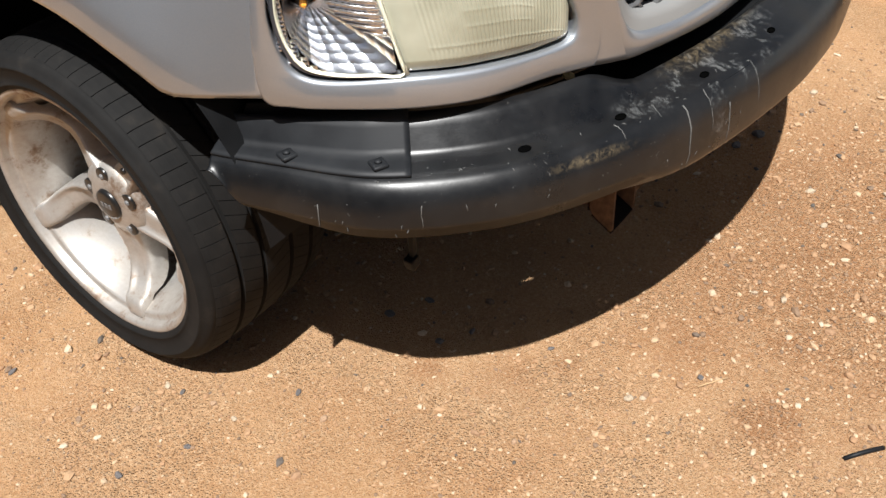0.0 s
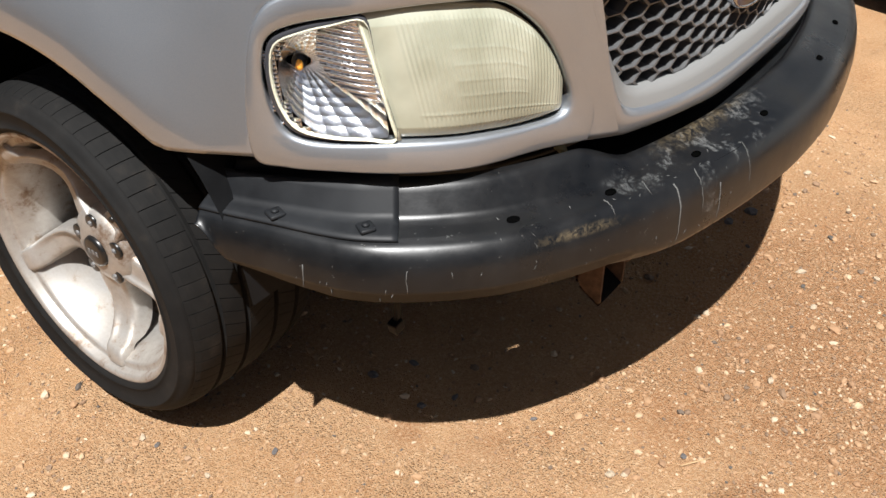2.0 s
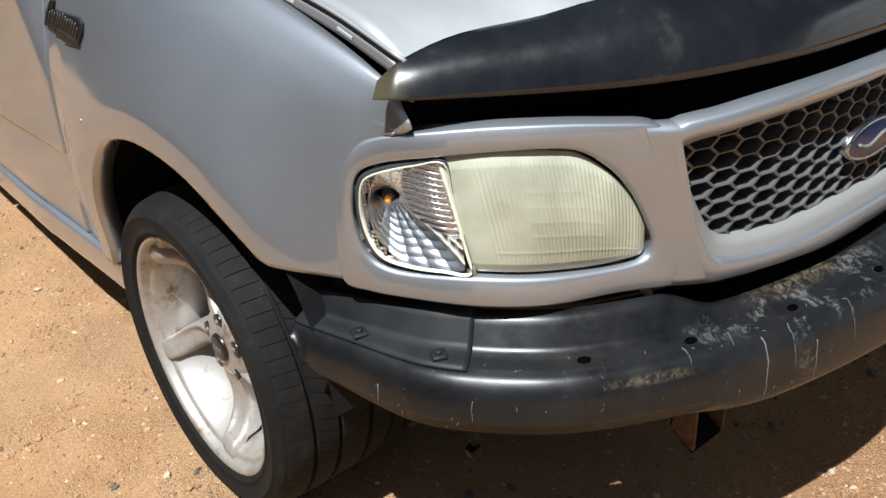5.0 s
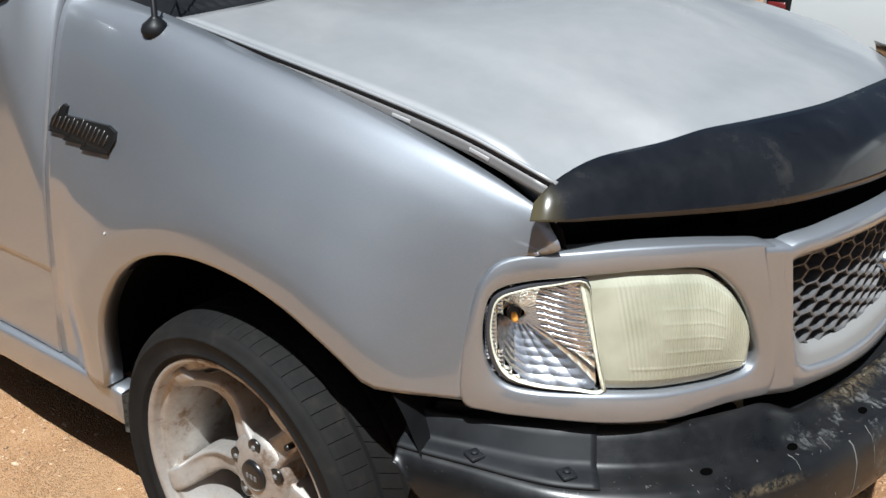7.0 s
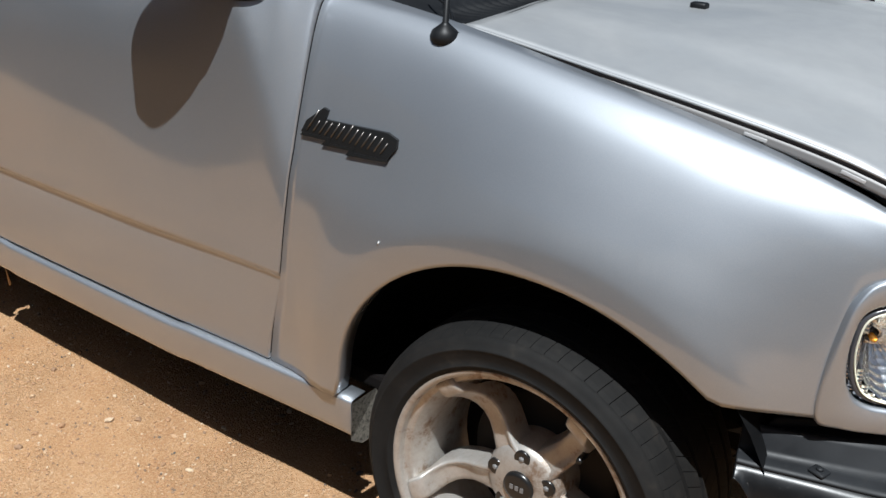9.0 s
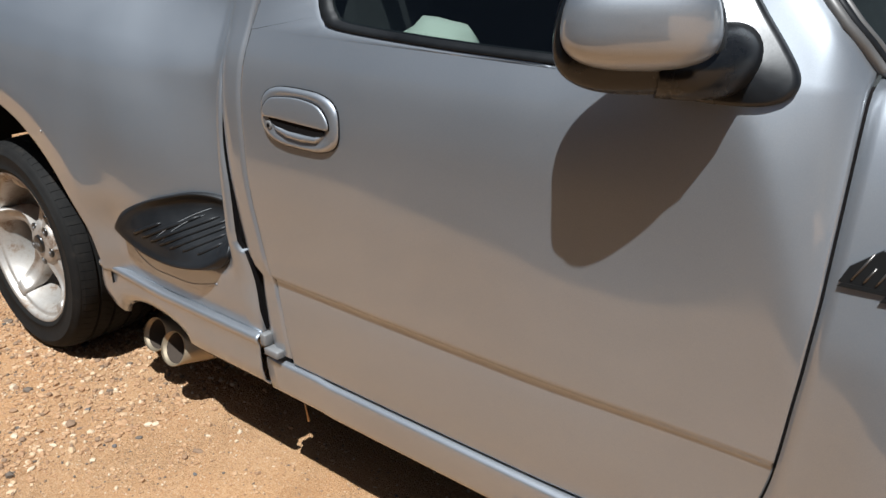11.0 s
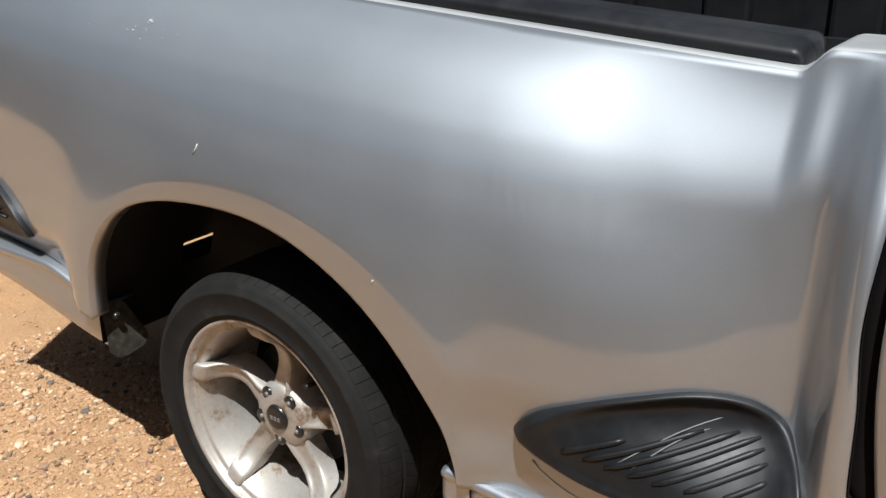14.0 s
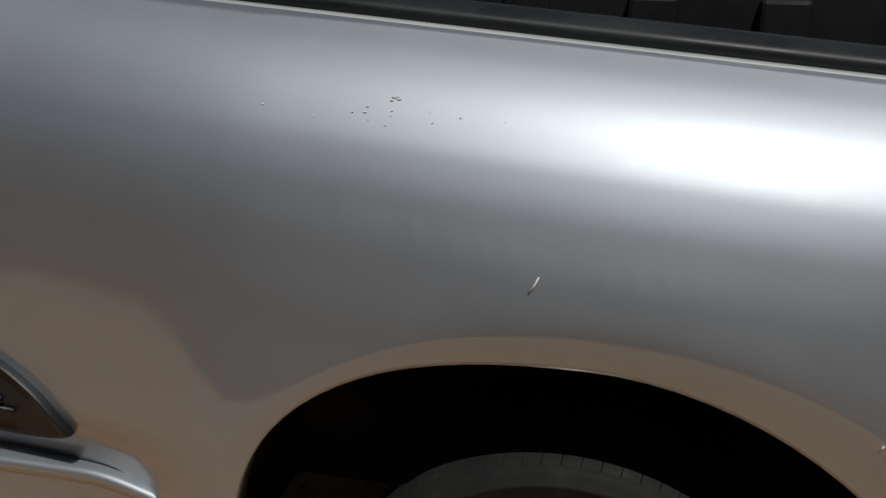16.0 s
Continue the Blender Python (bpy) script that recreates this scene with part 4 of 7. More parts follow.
def pad(outline, centre, name, label, out_at):
    loops = []
    for pull, lift in ((0.0, -0.008), (0.0, 0.002), (0.010, 0.006), (0.025, 0.0085), (0.045, 0.009), (0.07, 0.0085), (0.10, 0.007), (0.14, 0.005), (0.20, 0.002), (0.30, 0.0), (0.45, 0.0), (0.6, 0.0), (0.8, 0.0), (0.98, 0.0)):
        loop = []
        for x, z in outline:
            px, pz = x + (centre[0] - x) * pull, z + (centre[1] - z) * pull
            loop.append(step_surface(px, pz, lift + (out_at(pz, pull) if lift >= 0.0 else 0.0)))
        loops.append(loop)
    return ring(name, loops, STEPRUB, truck, label, per=5)


STEP = [(-2.390, 0.594), (-2.345, 0.640), (-2.262, 0.680), (-2.180, 0.708), (-2.10, 0.726), (-2.03, 0.720), (-1.978, 0.694), (-1.948, 0.662), (-1.928, 0.636), (-1.920, 0.612),
        (-1.930, 0.592), (-1.965, 0.566), (-2.02, 0.550), (-2.10, 0.536), (-2.18, 0.532), (-2.26, 0.537), (-2.33, 0.553), (-2.375, 0.572)]
step = pad(STEP, (-2.13, 0.63), "step_pad", "black rubber step pad with raised ribs", pad_out)
for xa, za, xb, zb in ((-2.287, 0.594, -2.189, 0.637), (-2.249, 0.591, -2.083, 0.666), (-2.212, 0.588, -2.035, 0.669), (-2.172, 0.587, -2.004, 0.666), (-2.132, 0.586, -1.994, 0.654), (-2.083, 0.589, -1.983, 0.640), (-2.029, 0.592, -1.975, 0.623)):
    v, f = tube([step_surface(xa + (xb - xa) * q, za + (zb - za) * q, pad_out(za + (zb - za) * q, 0.3)) for q in steps(0, 1, 8)], [0.0030] + [0.0055] * 7 + [0.0030], 10)
    raw("rib", v, f, STEPRUB, step)
SCUFF = material("scuff_grey", (0.16, 0.165, 0.17), 0.8)
for xa, za, xb, zb in ((-2.195, 0.600, -2.055, 0.688), (-2.170, 0.598, -2.075, 0.668)):
    v, f = tube([step_surface(xa + (xb - xa) * q, za + (zb - za) * q + 0.010 * math.sin(3 * q), pad_out(za + (zb - za) * q, 0.3) - 0.0002) for q in steps(0, 1, 10)], [0.0003] + [0.0011] * 9 + [0.0003], 6)
    raw("scuff", v, f, SCUFF, step)
REARPAD = [(x, z if z < 0.66 else 0.66 + (z - 0.66) * 0.72) for x, z in [(-3.852, 0.644), (-3.868, 0.685), (-3.900, 0.735), (-3.96, 0.792), (-4.03, 0.834), (-4.12, 0.86), (-4.22, 0.86), (-4.25, 0.80), (-4.25, 0.70), (-4.20, 0.632), (-4.08, 0.622), (-3.98, 0.618), (-3.90, 0.624), (-3.865, 0.632)]]
rpad = pad(REARPAD, (-4.02, 0.72), "step_pad", "black rubber corner step pad", lambda z, pull: 0.008)
for k in range(5):
    v, f = tube([step_surface(x, 0.675 + 0.020 * k, 0.012) for x in steps(-4.17 + 0.01 * k, -3.95 - 0.02 * k, 4)], 0.004, 6)
    raw("rib", v, f, STEPRUB, rpad)

for pts in (((-2.385, 0.585), (-2.35, 0.517), (-2.246, 0.484), (-2.123, 0.486), (-1.97, 0.522)),):
    f_ = spline(pts)
    v, f = tube([step_surface(x, f_(x), -0.0045) for x in steps(-2.36, -1.98, 24)], 0.006, 8)
    raw("step_crease", v, f, PAINT, truck)

# skirts below the bed
def rear_skirt_low(x):
    return 0.366 + 0.10 * smooth(-3.58, -4.2, x)


def skirt_profile(top, low, y0):
    h = top - low
    return [(y0 + 0.03, top), (y0 - 0.010, top + 0.002), (y0 - 0.0155, top - 0.001), (y0 - 0.017, top - 0.006), (y0 - 0.0165, top - 0.012), (y0 - 0.0135, top - 0.017), (y0 - 0.0115, top - 0.022), (y0 - 0.0115, top - 0.40 * h),
            (y0 - 0.010, top - 0.62 * h), (y0 - 0.004, low + 0.16 * h), (y0 + 0.008, low + 0.05 * h), (y0 + 0.025, low)]


def exhaust_cut(x):
    d = (x + 2.31) / 0.175
    return 0.068 * math.sqrt(max(0.0, 1 - d * d)) if abs(d) < 1 else 0.0


def bed_skirt(x):
    top = 0.425 + 0.016 * smooth(-2.2, -2.55, x)
    low = 0.282 + exhaust_cut(x) + 0.03 * smooth(-2.50, -2.55, x)
    return skirt_profile(top, low, -0.935)


loft("bed_skirt", steps(-2.548, -1.822, 70), bed_skirt, PAINT, truck, "silver bed skirt with exhaust cut-out", 0.004)


def tail_skirt(x):
    top = 0.508 + 0.060 * smooth(-3.58, -3.85, x)
    return [(-0.86, top)] + skirt_profile(top, rear_skirt_low(x), -0.926)


loft("rear_skirt", steps(-4.30, -3.585, 30), tail_skirt, PAINT, truck, "silver skirt behind the rear wheel", 0.004)
bm = bmesh.new()
v = [bm.verts.new((-3.578 + 0.10 * (y + 0.95), y, z)) for y, z in ((-0.958, 0.515), (-0.925, 0.520), (-0.895, 0.505), (-0.870, 0.455), (-0.845, 0.405), (-0.842, 0.385), (-0.860, 0.368), (-0.905, 0.358), (-0.935, 0.362), (-0.952, 0.385))]
f = bm.faces.new(v)
bmesh.ops.solidify(bm, geom=[f], thickness=0.005)
DUSTY = material("dusty_rubber", (0.085, 0.078, 0.066), 0.85)
_n = tex(DUSTY, "Noise", 45.0, Detail=7.0, Roughness=0.7)
put(DUSTY, ramp(DUSTY, _n.outputs["Fac"], [(0.35, (0.045, 0.042, 0.036)), (0.55, (0.095, 0.086, 0.070)), (0.72, (0.17, 0.15, 0.12))]), "Base Color")
part("mud_flap", bm, DUSTY, truck, "dusty grey mud flap", flat=True)
v, f = lathe([(0.0, -0.012), (0.006, -0.010), (0.009, -0.004), (0.009, 0.004)], 12, (-3.566, -0.925, 0.480))
raw("screw", v, f, DARKCAP, truck)
v, f = lathe([(0.0, -0.012), (0.006, -0.010), (0.009, -0.004), (0.009, 0.004)], 12, (-0.44, -0.90, 0.443))
raw("screw", v, f, DARKCAP, truck)

# tail lamp and tail end
loft("tail_lamp", steps(-4.30, -4.035, 8), lambda x: [(bed_y(x, z) - 0.004, z) for z in steps(0.885, 1.16, 8)], RED, truck, "red tail lamp", -0.01)
sheet("tailgate", steps(-0.95, 0.95, 6), steps(0.50, 1.30, 6), lambda y, z: (-4.30, y, z), PAINT, truck, thick=0.03)

# exhaust tips
PIPE = material("exhaust_steel", (0.33, 0.27, 0.19), 0.45, 0.7)
# inside of the tips, much darker than the outer steel
BORE_DARK = material("exhaust_bore_dark", (0.035, 0.024, 0.016), 0.9)
for x, z, y in ((-2.455, 0.195, -0.862), (-2.325, 0.200, -0.885)):
    verts = []
    prof = [(0.036, 0.30), (0.047, 0.20), (0.050, 0.02), (0.052, 0.0), (0.0495, -0.002), (0.047, 0.004), (0.0445, 0.012), (0.043, 0.10), (0.001, 0.10)]
    for i in range(28):
        a = 2 * math.pi * i / 28
        for r, d in prof:
            r *= 0.92
            px = 1.22 * r * math.sin(a)
            verts.append((x + px + 0.55 * d, y + d * 0.80 + 0.02 * math.cos(a), z + r * math.cos(a) + 0.05 * d))
    n = len(prof)
    outer_v = [p for k, p in enumerate(verts) if k % n <= 6]
    bore_v = [p for k, p in enumerate(verts) if k % n >= 6]
    tip = raw("exhaust_tip", outer_v, grid_faces(28, 7, closed_u=True), PIPE, truck, "oval heat-browned exhaust tip")
    raw("bore", bore_v, grid_faces(28, 3, closed_u=True), BORE_DARK, tip, "dark brown bore")

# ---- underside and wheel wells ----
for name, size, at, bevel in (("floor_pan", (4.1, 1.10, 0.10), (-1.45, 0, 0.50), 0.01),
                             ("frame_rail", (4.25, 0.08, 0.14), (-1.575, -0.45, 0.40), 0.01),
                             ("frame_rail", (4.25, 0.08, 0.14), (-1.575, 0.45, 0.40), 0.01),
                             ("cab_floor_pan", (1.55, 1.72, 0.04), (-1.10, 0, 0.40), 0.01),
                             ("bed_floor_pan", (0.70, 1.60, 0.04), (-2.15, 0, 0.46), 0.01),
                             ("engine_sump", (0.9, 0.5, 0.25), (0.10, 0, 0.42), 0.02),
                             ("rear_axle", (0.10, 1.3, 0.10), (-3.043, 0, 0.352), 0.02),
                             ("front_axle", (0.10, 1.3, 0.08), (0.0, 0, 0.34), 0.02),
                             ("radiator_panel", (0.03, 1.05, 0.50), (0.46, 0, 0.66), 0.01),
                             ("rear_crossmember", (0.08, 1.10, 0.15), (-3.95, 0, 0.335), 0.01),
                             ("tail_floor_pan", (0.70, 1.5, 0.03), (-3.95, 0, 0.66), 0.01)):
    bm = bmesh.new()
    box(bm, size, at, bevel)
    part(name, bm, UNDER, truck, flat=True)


def well(cx, cz, r, depth, side):
    verts, n = [], 26
    across = (-0.915 if cx > -1 else -0.955, -0.70, -0.60, -0.50)
    for i in range(n):
        a = math.pi * ((-0.01 + 1.03 * i / (n - 1)) if cx < -1 else (-0.03 + 1.01 * i / (n - 1)))
        for y in across:
            rr = (r if i > n / 2 or cx > -1 else r * 1.04) if y < -0.52 else r * 0.1
            verts.append((cx - rr * math.cos(a), y * (-side), cz + rr * math.sin(a) * 0.92))
    # the rear liner leaves the inner corner behind the wheel open
    faces = [q for q in grid_faces(n, 4) if not (cx < -1 and q[0] % 4 == 1 and q[0] // 4 == 2)]
    return raw("wheel_well", verts, faces, LINER, truck, "black wheel well liner")


for cx, r in ((0.0, 0.455), (-3.03, 0.548)):
    well(cx, 0.42, r, 0.3, -1)
    well(cx, 0.42, r, 0.3, 1)
RUST = material("rusty_iron", (0.040, 0.022, 0.014), 0.85, spec=0.15)
_n = tex(RUST, "Noise", 40.0, Detail=7.0, Roughness=0.7)
put(RUST, ramp(RUST, _n.outputs["Fac"], [(0.30, (0.045, 0.030, 0.022)), (0.55, (0.10, 0.062, 0.042)), (0.80, (0.17, 0.10, 0.062))]), "Base Color")


def bracket_cheek(name, y, parent=None):
    """One stepped side plate of the tow bracket."""
    bm = bmesh.new()
    f = bm.faces.new([bm.verts.new((x, y, z)) for x, z in ((0.640, 0.445), (0.640, 0.392), (0.690, 0.376), (0.708, 0.362), (0.722, 0.330), (0.742, 0.300), (0.776, 0.272), (0.784, 0.276), (0.784, 0.445))])
    bm.normal_update()
    bmesh.ops.solidify(bm, geom=[f], thickness=0.006)
    return part(name, bm, RUST, parent, flat=True)


bracket = new("tow_bracket")
bracket.parent = truck
bracket["label"] = "rusty tow bracket under the bumper"
cheek = bracket_cheek("cheek", -0.404, bracket)
# near-black disc on the plate, its colour standing for the hole's shade
v, f = lathe([(0.0, -0.0008), (0.016, -0.0008), (0.017, 0.003)], 20, (0.722, -0.404, 0.392))
raw("hole_disc", v, f, UNDER, cheek)
bracket_cheek("cheek", -0.318, bracket)
bm = bmesh.new()
box(bm, (0.006, 0.086, 0.13), (0.735, -0.361, 0.370), 0.001)
box(bm, (0.050, 0.086, 0.005), (0.762, -0.361, 0.284), 0.001, Matrix.Rotation(radians(32), 4, "Y"))
part("crossplate", bm, UNDER, bracket, flat=True)
v, f = tube([(0.765, -0.305, 0.40), (0.765, -0.300, 0.315), (0.772, -0.285, 0.300), (0.780, -0.268, 0.310), (0.778, -0.262, 0.335)], 0.006, 8)
raw("tow_hook", v, f, RUST, bracket)
bm = bmesh.new()
box(bm, (0.020, 0.022, 0.022), (0.592, -0.746, 0.362), 0.003, Matrix.Rotation(radians(14), 4, "X"))
box(bm, (0.010, 0.012, 0.10), (0.592, -0.742, 0.415), 0.002)
part("hanging_clip", bm, LINER, truck, "loose plastic clip hanging under the bumper", flat=True)
bm = bmesh.new()
box(bm, (0.05, 0.06, 0.11), (0.70, 0.44, 0.385), 0.006)
part("tow_bracket", bm, RUST, truck, flat=True)


# ---- wheels ----
def tyre_mesh(name, parent, grow):
    """Sidewalls with moulded rings, and a tread of ribs cut by fine sipes."""
    wall = [(0.232, -0.122), (0.240, -0.129), (0.250, -0.133), (0.254, -0.1365), (0.258, -0.1365), (0.260, -0.1345), (0.280, -0.140), (0.300, -0.1405), (0.304, -0.1425), (0.308, -0.1425), (0.310, -0.1395), (0.320, -0.136), (0.328, -0.130), (0.334, -0.1235)]
    inner = 0.035
    wall = [(0.248 + (r - 0.232) * 0.843, y) for r, y in wall]
    wall = [(r + grow * smooth(0.25, 0.33, r), y) for r, y in wall]
    n, verts = 120, []
    prof = wall + [(0.326 + grow, -0.11), (0.326 + grow, 0.11 + inner)] + [(r, inner - y) for r, y in reversed(wall)]
    for i in range(n):
        a = 2 * math.pi * i / n
        verts += [(r * math.sin(a), y, r * math.cos(a)) for r, y in prof]
    tyre = raw(name, verts, grid_faces(n, len(prof), closed_u=True), RUBBER, parent, "worn black low-profile tyre")
    # tread: (radius, y, rib number), the grooves lying between the ribs
    rows = [(0.329, -0.128, 0), (0.3345, -0.123, 1), (0.3385, -0.115, 1), (0.342, -0.102, 1), (0.3445, -0.088, 1), (0.3455, -0.076, 1), (0.337, -0.0745, 0), (0.337, -0.0665, 0), (0.346, -0.065, 2), (0.3468, -0.050, 2),
            (0.3473, -0.036, 2), (0.3475, -0.022, 2), (0.338, -0.0205, 0), (0.338, -0.0125, 0), (0.3478, -0.011, 3), (0.348, 0.005, 3)]
    rows = rows + [(r, inner - y, k) for r, y, k in reversed(rows)]
    n, verts = 600, []
    for i in range(n):
        cell = (i // 4 + (0.0, 0.22, 2.0, 3.78)[i % 4] / 4) * 4
        for r, y, k in rows:
            v = y - inner / 2
            lean = {0: 0.0, 1: 0.10, 2: 0.55, 3: -0.4}[k] * v / 0.348
            a = 2 * math.pi * cell / n + lean
            if k and i % 4 == 0 and (i // 4) % 2 == 0 and not (k == 1 and abs(v) < 0.092) and not (k == 3 and abs(v) < 0.012):
                r -= 0.004
            r += grow
            verts.append((r * math.sin(a), y, r * math.cos(a)))
    raw("tread", verts, grid_faces(n, len(rows), closed_u=True), RUBBER, tyre, "worn siped tread", flat=True)
    return tyre


def wheel_model(base, grow):
    wheel = thing("wheel", "", "")
    for k in ("label", "category"):
        if k in wheel:
            del wheel[k]
    wheel.parent = truck
    tyre_mesh("tyre", wheel, grow)
    rim = [(0.205, 0.12), (0.20, 0.05), (0.198, -0.02), (0.202, -0.060), (0.208, -0.088), (0.214, -0.102), (0.2165, -0.108), (0.2185, -0.1085), (0.226, -0.1095), (0.2275, -0.112), (0.2285, -0.122), (0.2305, -0.1265), (0.236, -0.1300), (0.2405, -0.1295), (0.243, -0.126), (0.2435, -0.120), (0.236, -0.112)]
    rim = [(r * 1.065, y) for r, y in rim]
    v, f = lathe(rim, 96, (0, 0, 0))
    barrel = raw("rim", v, f, RIM, wheel, "five-spoke cast alloy rim dulled by dirt")
    v, f = lathe([(0.0, 0.05), (0.20, 0.05), (0.20, 0.06)], 48, (0, 0, 0))
    raw("brake_disc", v, f, UNDER, wheel)
    v, f = lathe([(0.03, 0.01), (0.15, 0.012), (0.155, 0.02)], 48, (0, 0, 0))
    raw("brake_disc", v, f, material("brake_iron", (0.025, 0.021, 0.018), 0.7, 0.4) if "brake_iron" not in bpy.data.materials else bpy.data.materials["brake_iron"], wheel)
    hub = [(0.0, -0.074), (0.030, -0.076), (0.042, -0.076), (0.052, -0.073), (0.066, -0.069), (0.076, -0.062), (0.082, -0.045), (0.084, 0.01)]
    v, f = lathe(hub, 60, (0, 0, 0))
    raw("hub", v, f, RIM, wheel)
    v, f = lathe([(0.0, -0.084), (0.024, -0.084), (0.030, -0.082), (0.032, -0.076), (0.032, -0.070)], 36, (0, 0, 0))
    cap = raw("centre_cap", v, f, DARKCAP, wheel, "black centre cap with pale emblem")
    bm = bmesh.new()
    for k, dx in enumerate((-0.011, 0.0, 0.011)):
        box(bm, (0.007, 0.001, 0.010), (dx, -0.0845, 0.0), 0.0)
    part("emblem", bm, GREYTRIM, cap, flat=True)
    # each spoke: radius, sideways bend, height of its face, width, and how far the tip pad has taken over from the ridged arm
    path = [(0.035, 0.000, -0.066, 0.070, 0), (0.060, 0.001, -0.066, 0.060, 0), (0.080, 0.003, -0.064, 0.053, 0), (0.100, 0.006, -0.060, 0.049, 0), (0.120, 0.008, -0.057, 0.047, 0), (0.140, 0.008, -0.058, 0.047, 0), (0.158, 0.006, -0.064, 0.048, 0),
            (0.172, 0.002, -0.073, 0.049, 0), (0.183, -0.003, -0.084, 0.050, 0.1), (0.190, -0.007, -0.094, 0.050, 0.4), (0.194, -0.009, -0.104, 0.050, 0.9), (0.199, -0.011, -0.110, 0.050, 1), (0.208, -0.014, -0.1145, 0.049, 1), (0.218, -0.016, -0.1170, 0.047, 1), (0.225, -0.017, -0.1165, 0.043, 1), (0.2295, -0.0175, -0.113, 0.037, 1), (0.2315, -0.018, -0.106, 0.030, 1)]
    arm = [(-1.20, 0.052), (-1.10, 0.024), (-1.04, 0.013), (-0.95, 0.008), (-0.6, 0.0065), (-0.2, 0.006), (0.2, 0.0055), (0.45, 0.004), (0.60, 0.000), (0.75, -0.003), (0.90, -0.003), (0.99, 0.001), (1.05, 0.010), (1.10, 0.024), (1.20, 0.052)]
    pad_ = [(-1.10, 0.030), (-1.06, 0.016), (-1.02, 0.008), (-0.94, 0.0025), (-0.7, 0.0003), (-0.3, 0.0), (0.0, 0.0), (0.3, 0.0), (0.55, 0.0), (0.70, 0.0003), (0.86, 0.0012), (0.95, 0.003), (1.02, 0.008), (1.06, 0.016), (1.10, 0.030)]
    for k in range(5):
        a = radians(base + 72 * k)
        ca, sa = math.cos(a), math.sin(a)
        verts = []
        for r, t, y, wdt, w in path:
            r *= 1.065
            for (q0, d0), (q1, d1) in zip(arm, pad_):
                tt = t + (q0 + (q1 - q0) * w) * wdt / 2
                verts.append((r * sa + tt * ca, y + d0 + (d1 - d0) * w, r * ca - tt * sa))
        faces = grid_faces(len(path), len(arm))
        e = (len(path) - 1) * len(arm)
        faces.append(tuple(e + i for i in range(len(arm))))
        spoke = raw("spoke", verts, faces, RIM, wheel)
        b = radians(base + 36 + 72 * k)
        at = (0.058 * math.sin(b), -0.0715, 0.058 * math.cos(b))
        # flat black disc paints the shade of the lug pocket; no recess is cut
        v, f = lathe([(0.0, -0.0012), (0.0150, -0.0012), (0.0165, -0.0006), (0.0170, 0.004)], 24, at)
        raw("lug_shade", v, f, DARKCAP, wheel)
        v, f = lathe([(0.0, -0.0050), (0.0035, -0.0047), (0.0056, -0.003), (0.0060, 0.002)], 6, at)
        raw("lug_nut", v, f, GREYTRIM, wheel, flat=True)
    v, f = tube([(0.115, -0.06, 0.12), (0.118, -0.085, 0.125), (0.121, -0.10, 0.128)], 0.006, 8)
    raw("valve", v, f, DARKCAP, wheel)
    return wheel


front = wheel_model(-38, -0.012)
front.location = (0, -0.822, 0.3475)
rear = wheel_model(2, 0.011)
rear.location = (-3.043, -0.822, 0.354)
for x in (0.0, -3.043):
    o = copy_thing(front, pose(x, 0.822, 0.3465, 0, 0, 180))
    o.parent = truck

# ---- front end ----
PLAN = [(0.30, -0.92), (0.41, -0.896), (0.455, -0.876), (0.485, -0.850), (0.54, -0.815), (0.60, -0.780), (0.655, -0.728), (0.71, -0.640), (0.757, -0.545), (0.80, -0.45), (0.85, -0.24), (0.865, 0.0)]
PLAN_X = spline([(y, x) for x, y in PLAN])


def face(y, z, out=0.0):
    """A point on the upright front surface, out metres proud of it."""
    s = 1 if y <= 0 else -1
    a = -abs(y)
    x = PLAN_X(a)
    d = (PLAN_X(a + 0.004) - PLAN_X(a - 0.004)) / 0.008
    n = Vector((1, -d)).normalized()
    x -= 0.15 * (z - 0.80) * smooth(0.50, 0.74, -a) * smooth(0.90, 0.80, -a)
    return Vector((x + n.x * out, s * (a + n.y * out), z))


sheet("splash_shield", steps(-0.80, -0.40, 8), steps(0, 1, 8), lambda y, k: (0.42 + 0.09 * k - 0.03 * abs(y), y, 0.55 + 0.15 * k), LINER, truck, "black splash shield behind the bumper", 0.004, both=True)
sheet("bumper_shelf", steps(-0.57, 0.57, 24), steps(0, 1, 2), lambda y, k: (PLAN_X(-abs(y)) - 0.10 + 0.19 * k, y, 0.585 + 0.004 * k), LINER, truck, "dark shelf behind the bumper", 0.004)
sheet("air_dam", steps(-0.86, 0.86, 40), steps(0, 1, 3), lambda y, k: (PLAN_X(-abs(y)) - 0.07 - 0.05 * k, y, 0.66 - 0.10 * k), LINER, truck, "dark structure behind the bumper", 0.004)


def blend(a, b, t):
    return [(p[0] + (q[0] - p[0]) * t, p[1] + (q[1] - p[1]) * t) for p, q in zip(a, b)]


LAMP = [(-0.846, 0.861), (-0.822, 0.878), (-0.780, 0.893), (-0.705, 0.900), (-0.640, 0.893), (-0.598, 0.862), (-0.566, 0.818), (-0.540, 0.758), (-0.534, 0.727), (-0.548, 0.708),
        (-0.600, 0.705), (-0.690, 0.711), (-0.765, 0.717), (-0.815, 0.712), (-0.838, 0.718), (-0.850, 0.740), (-0.856, 0.780), (-0.855, 0.825)]
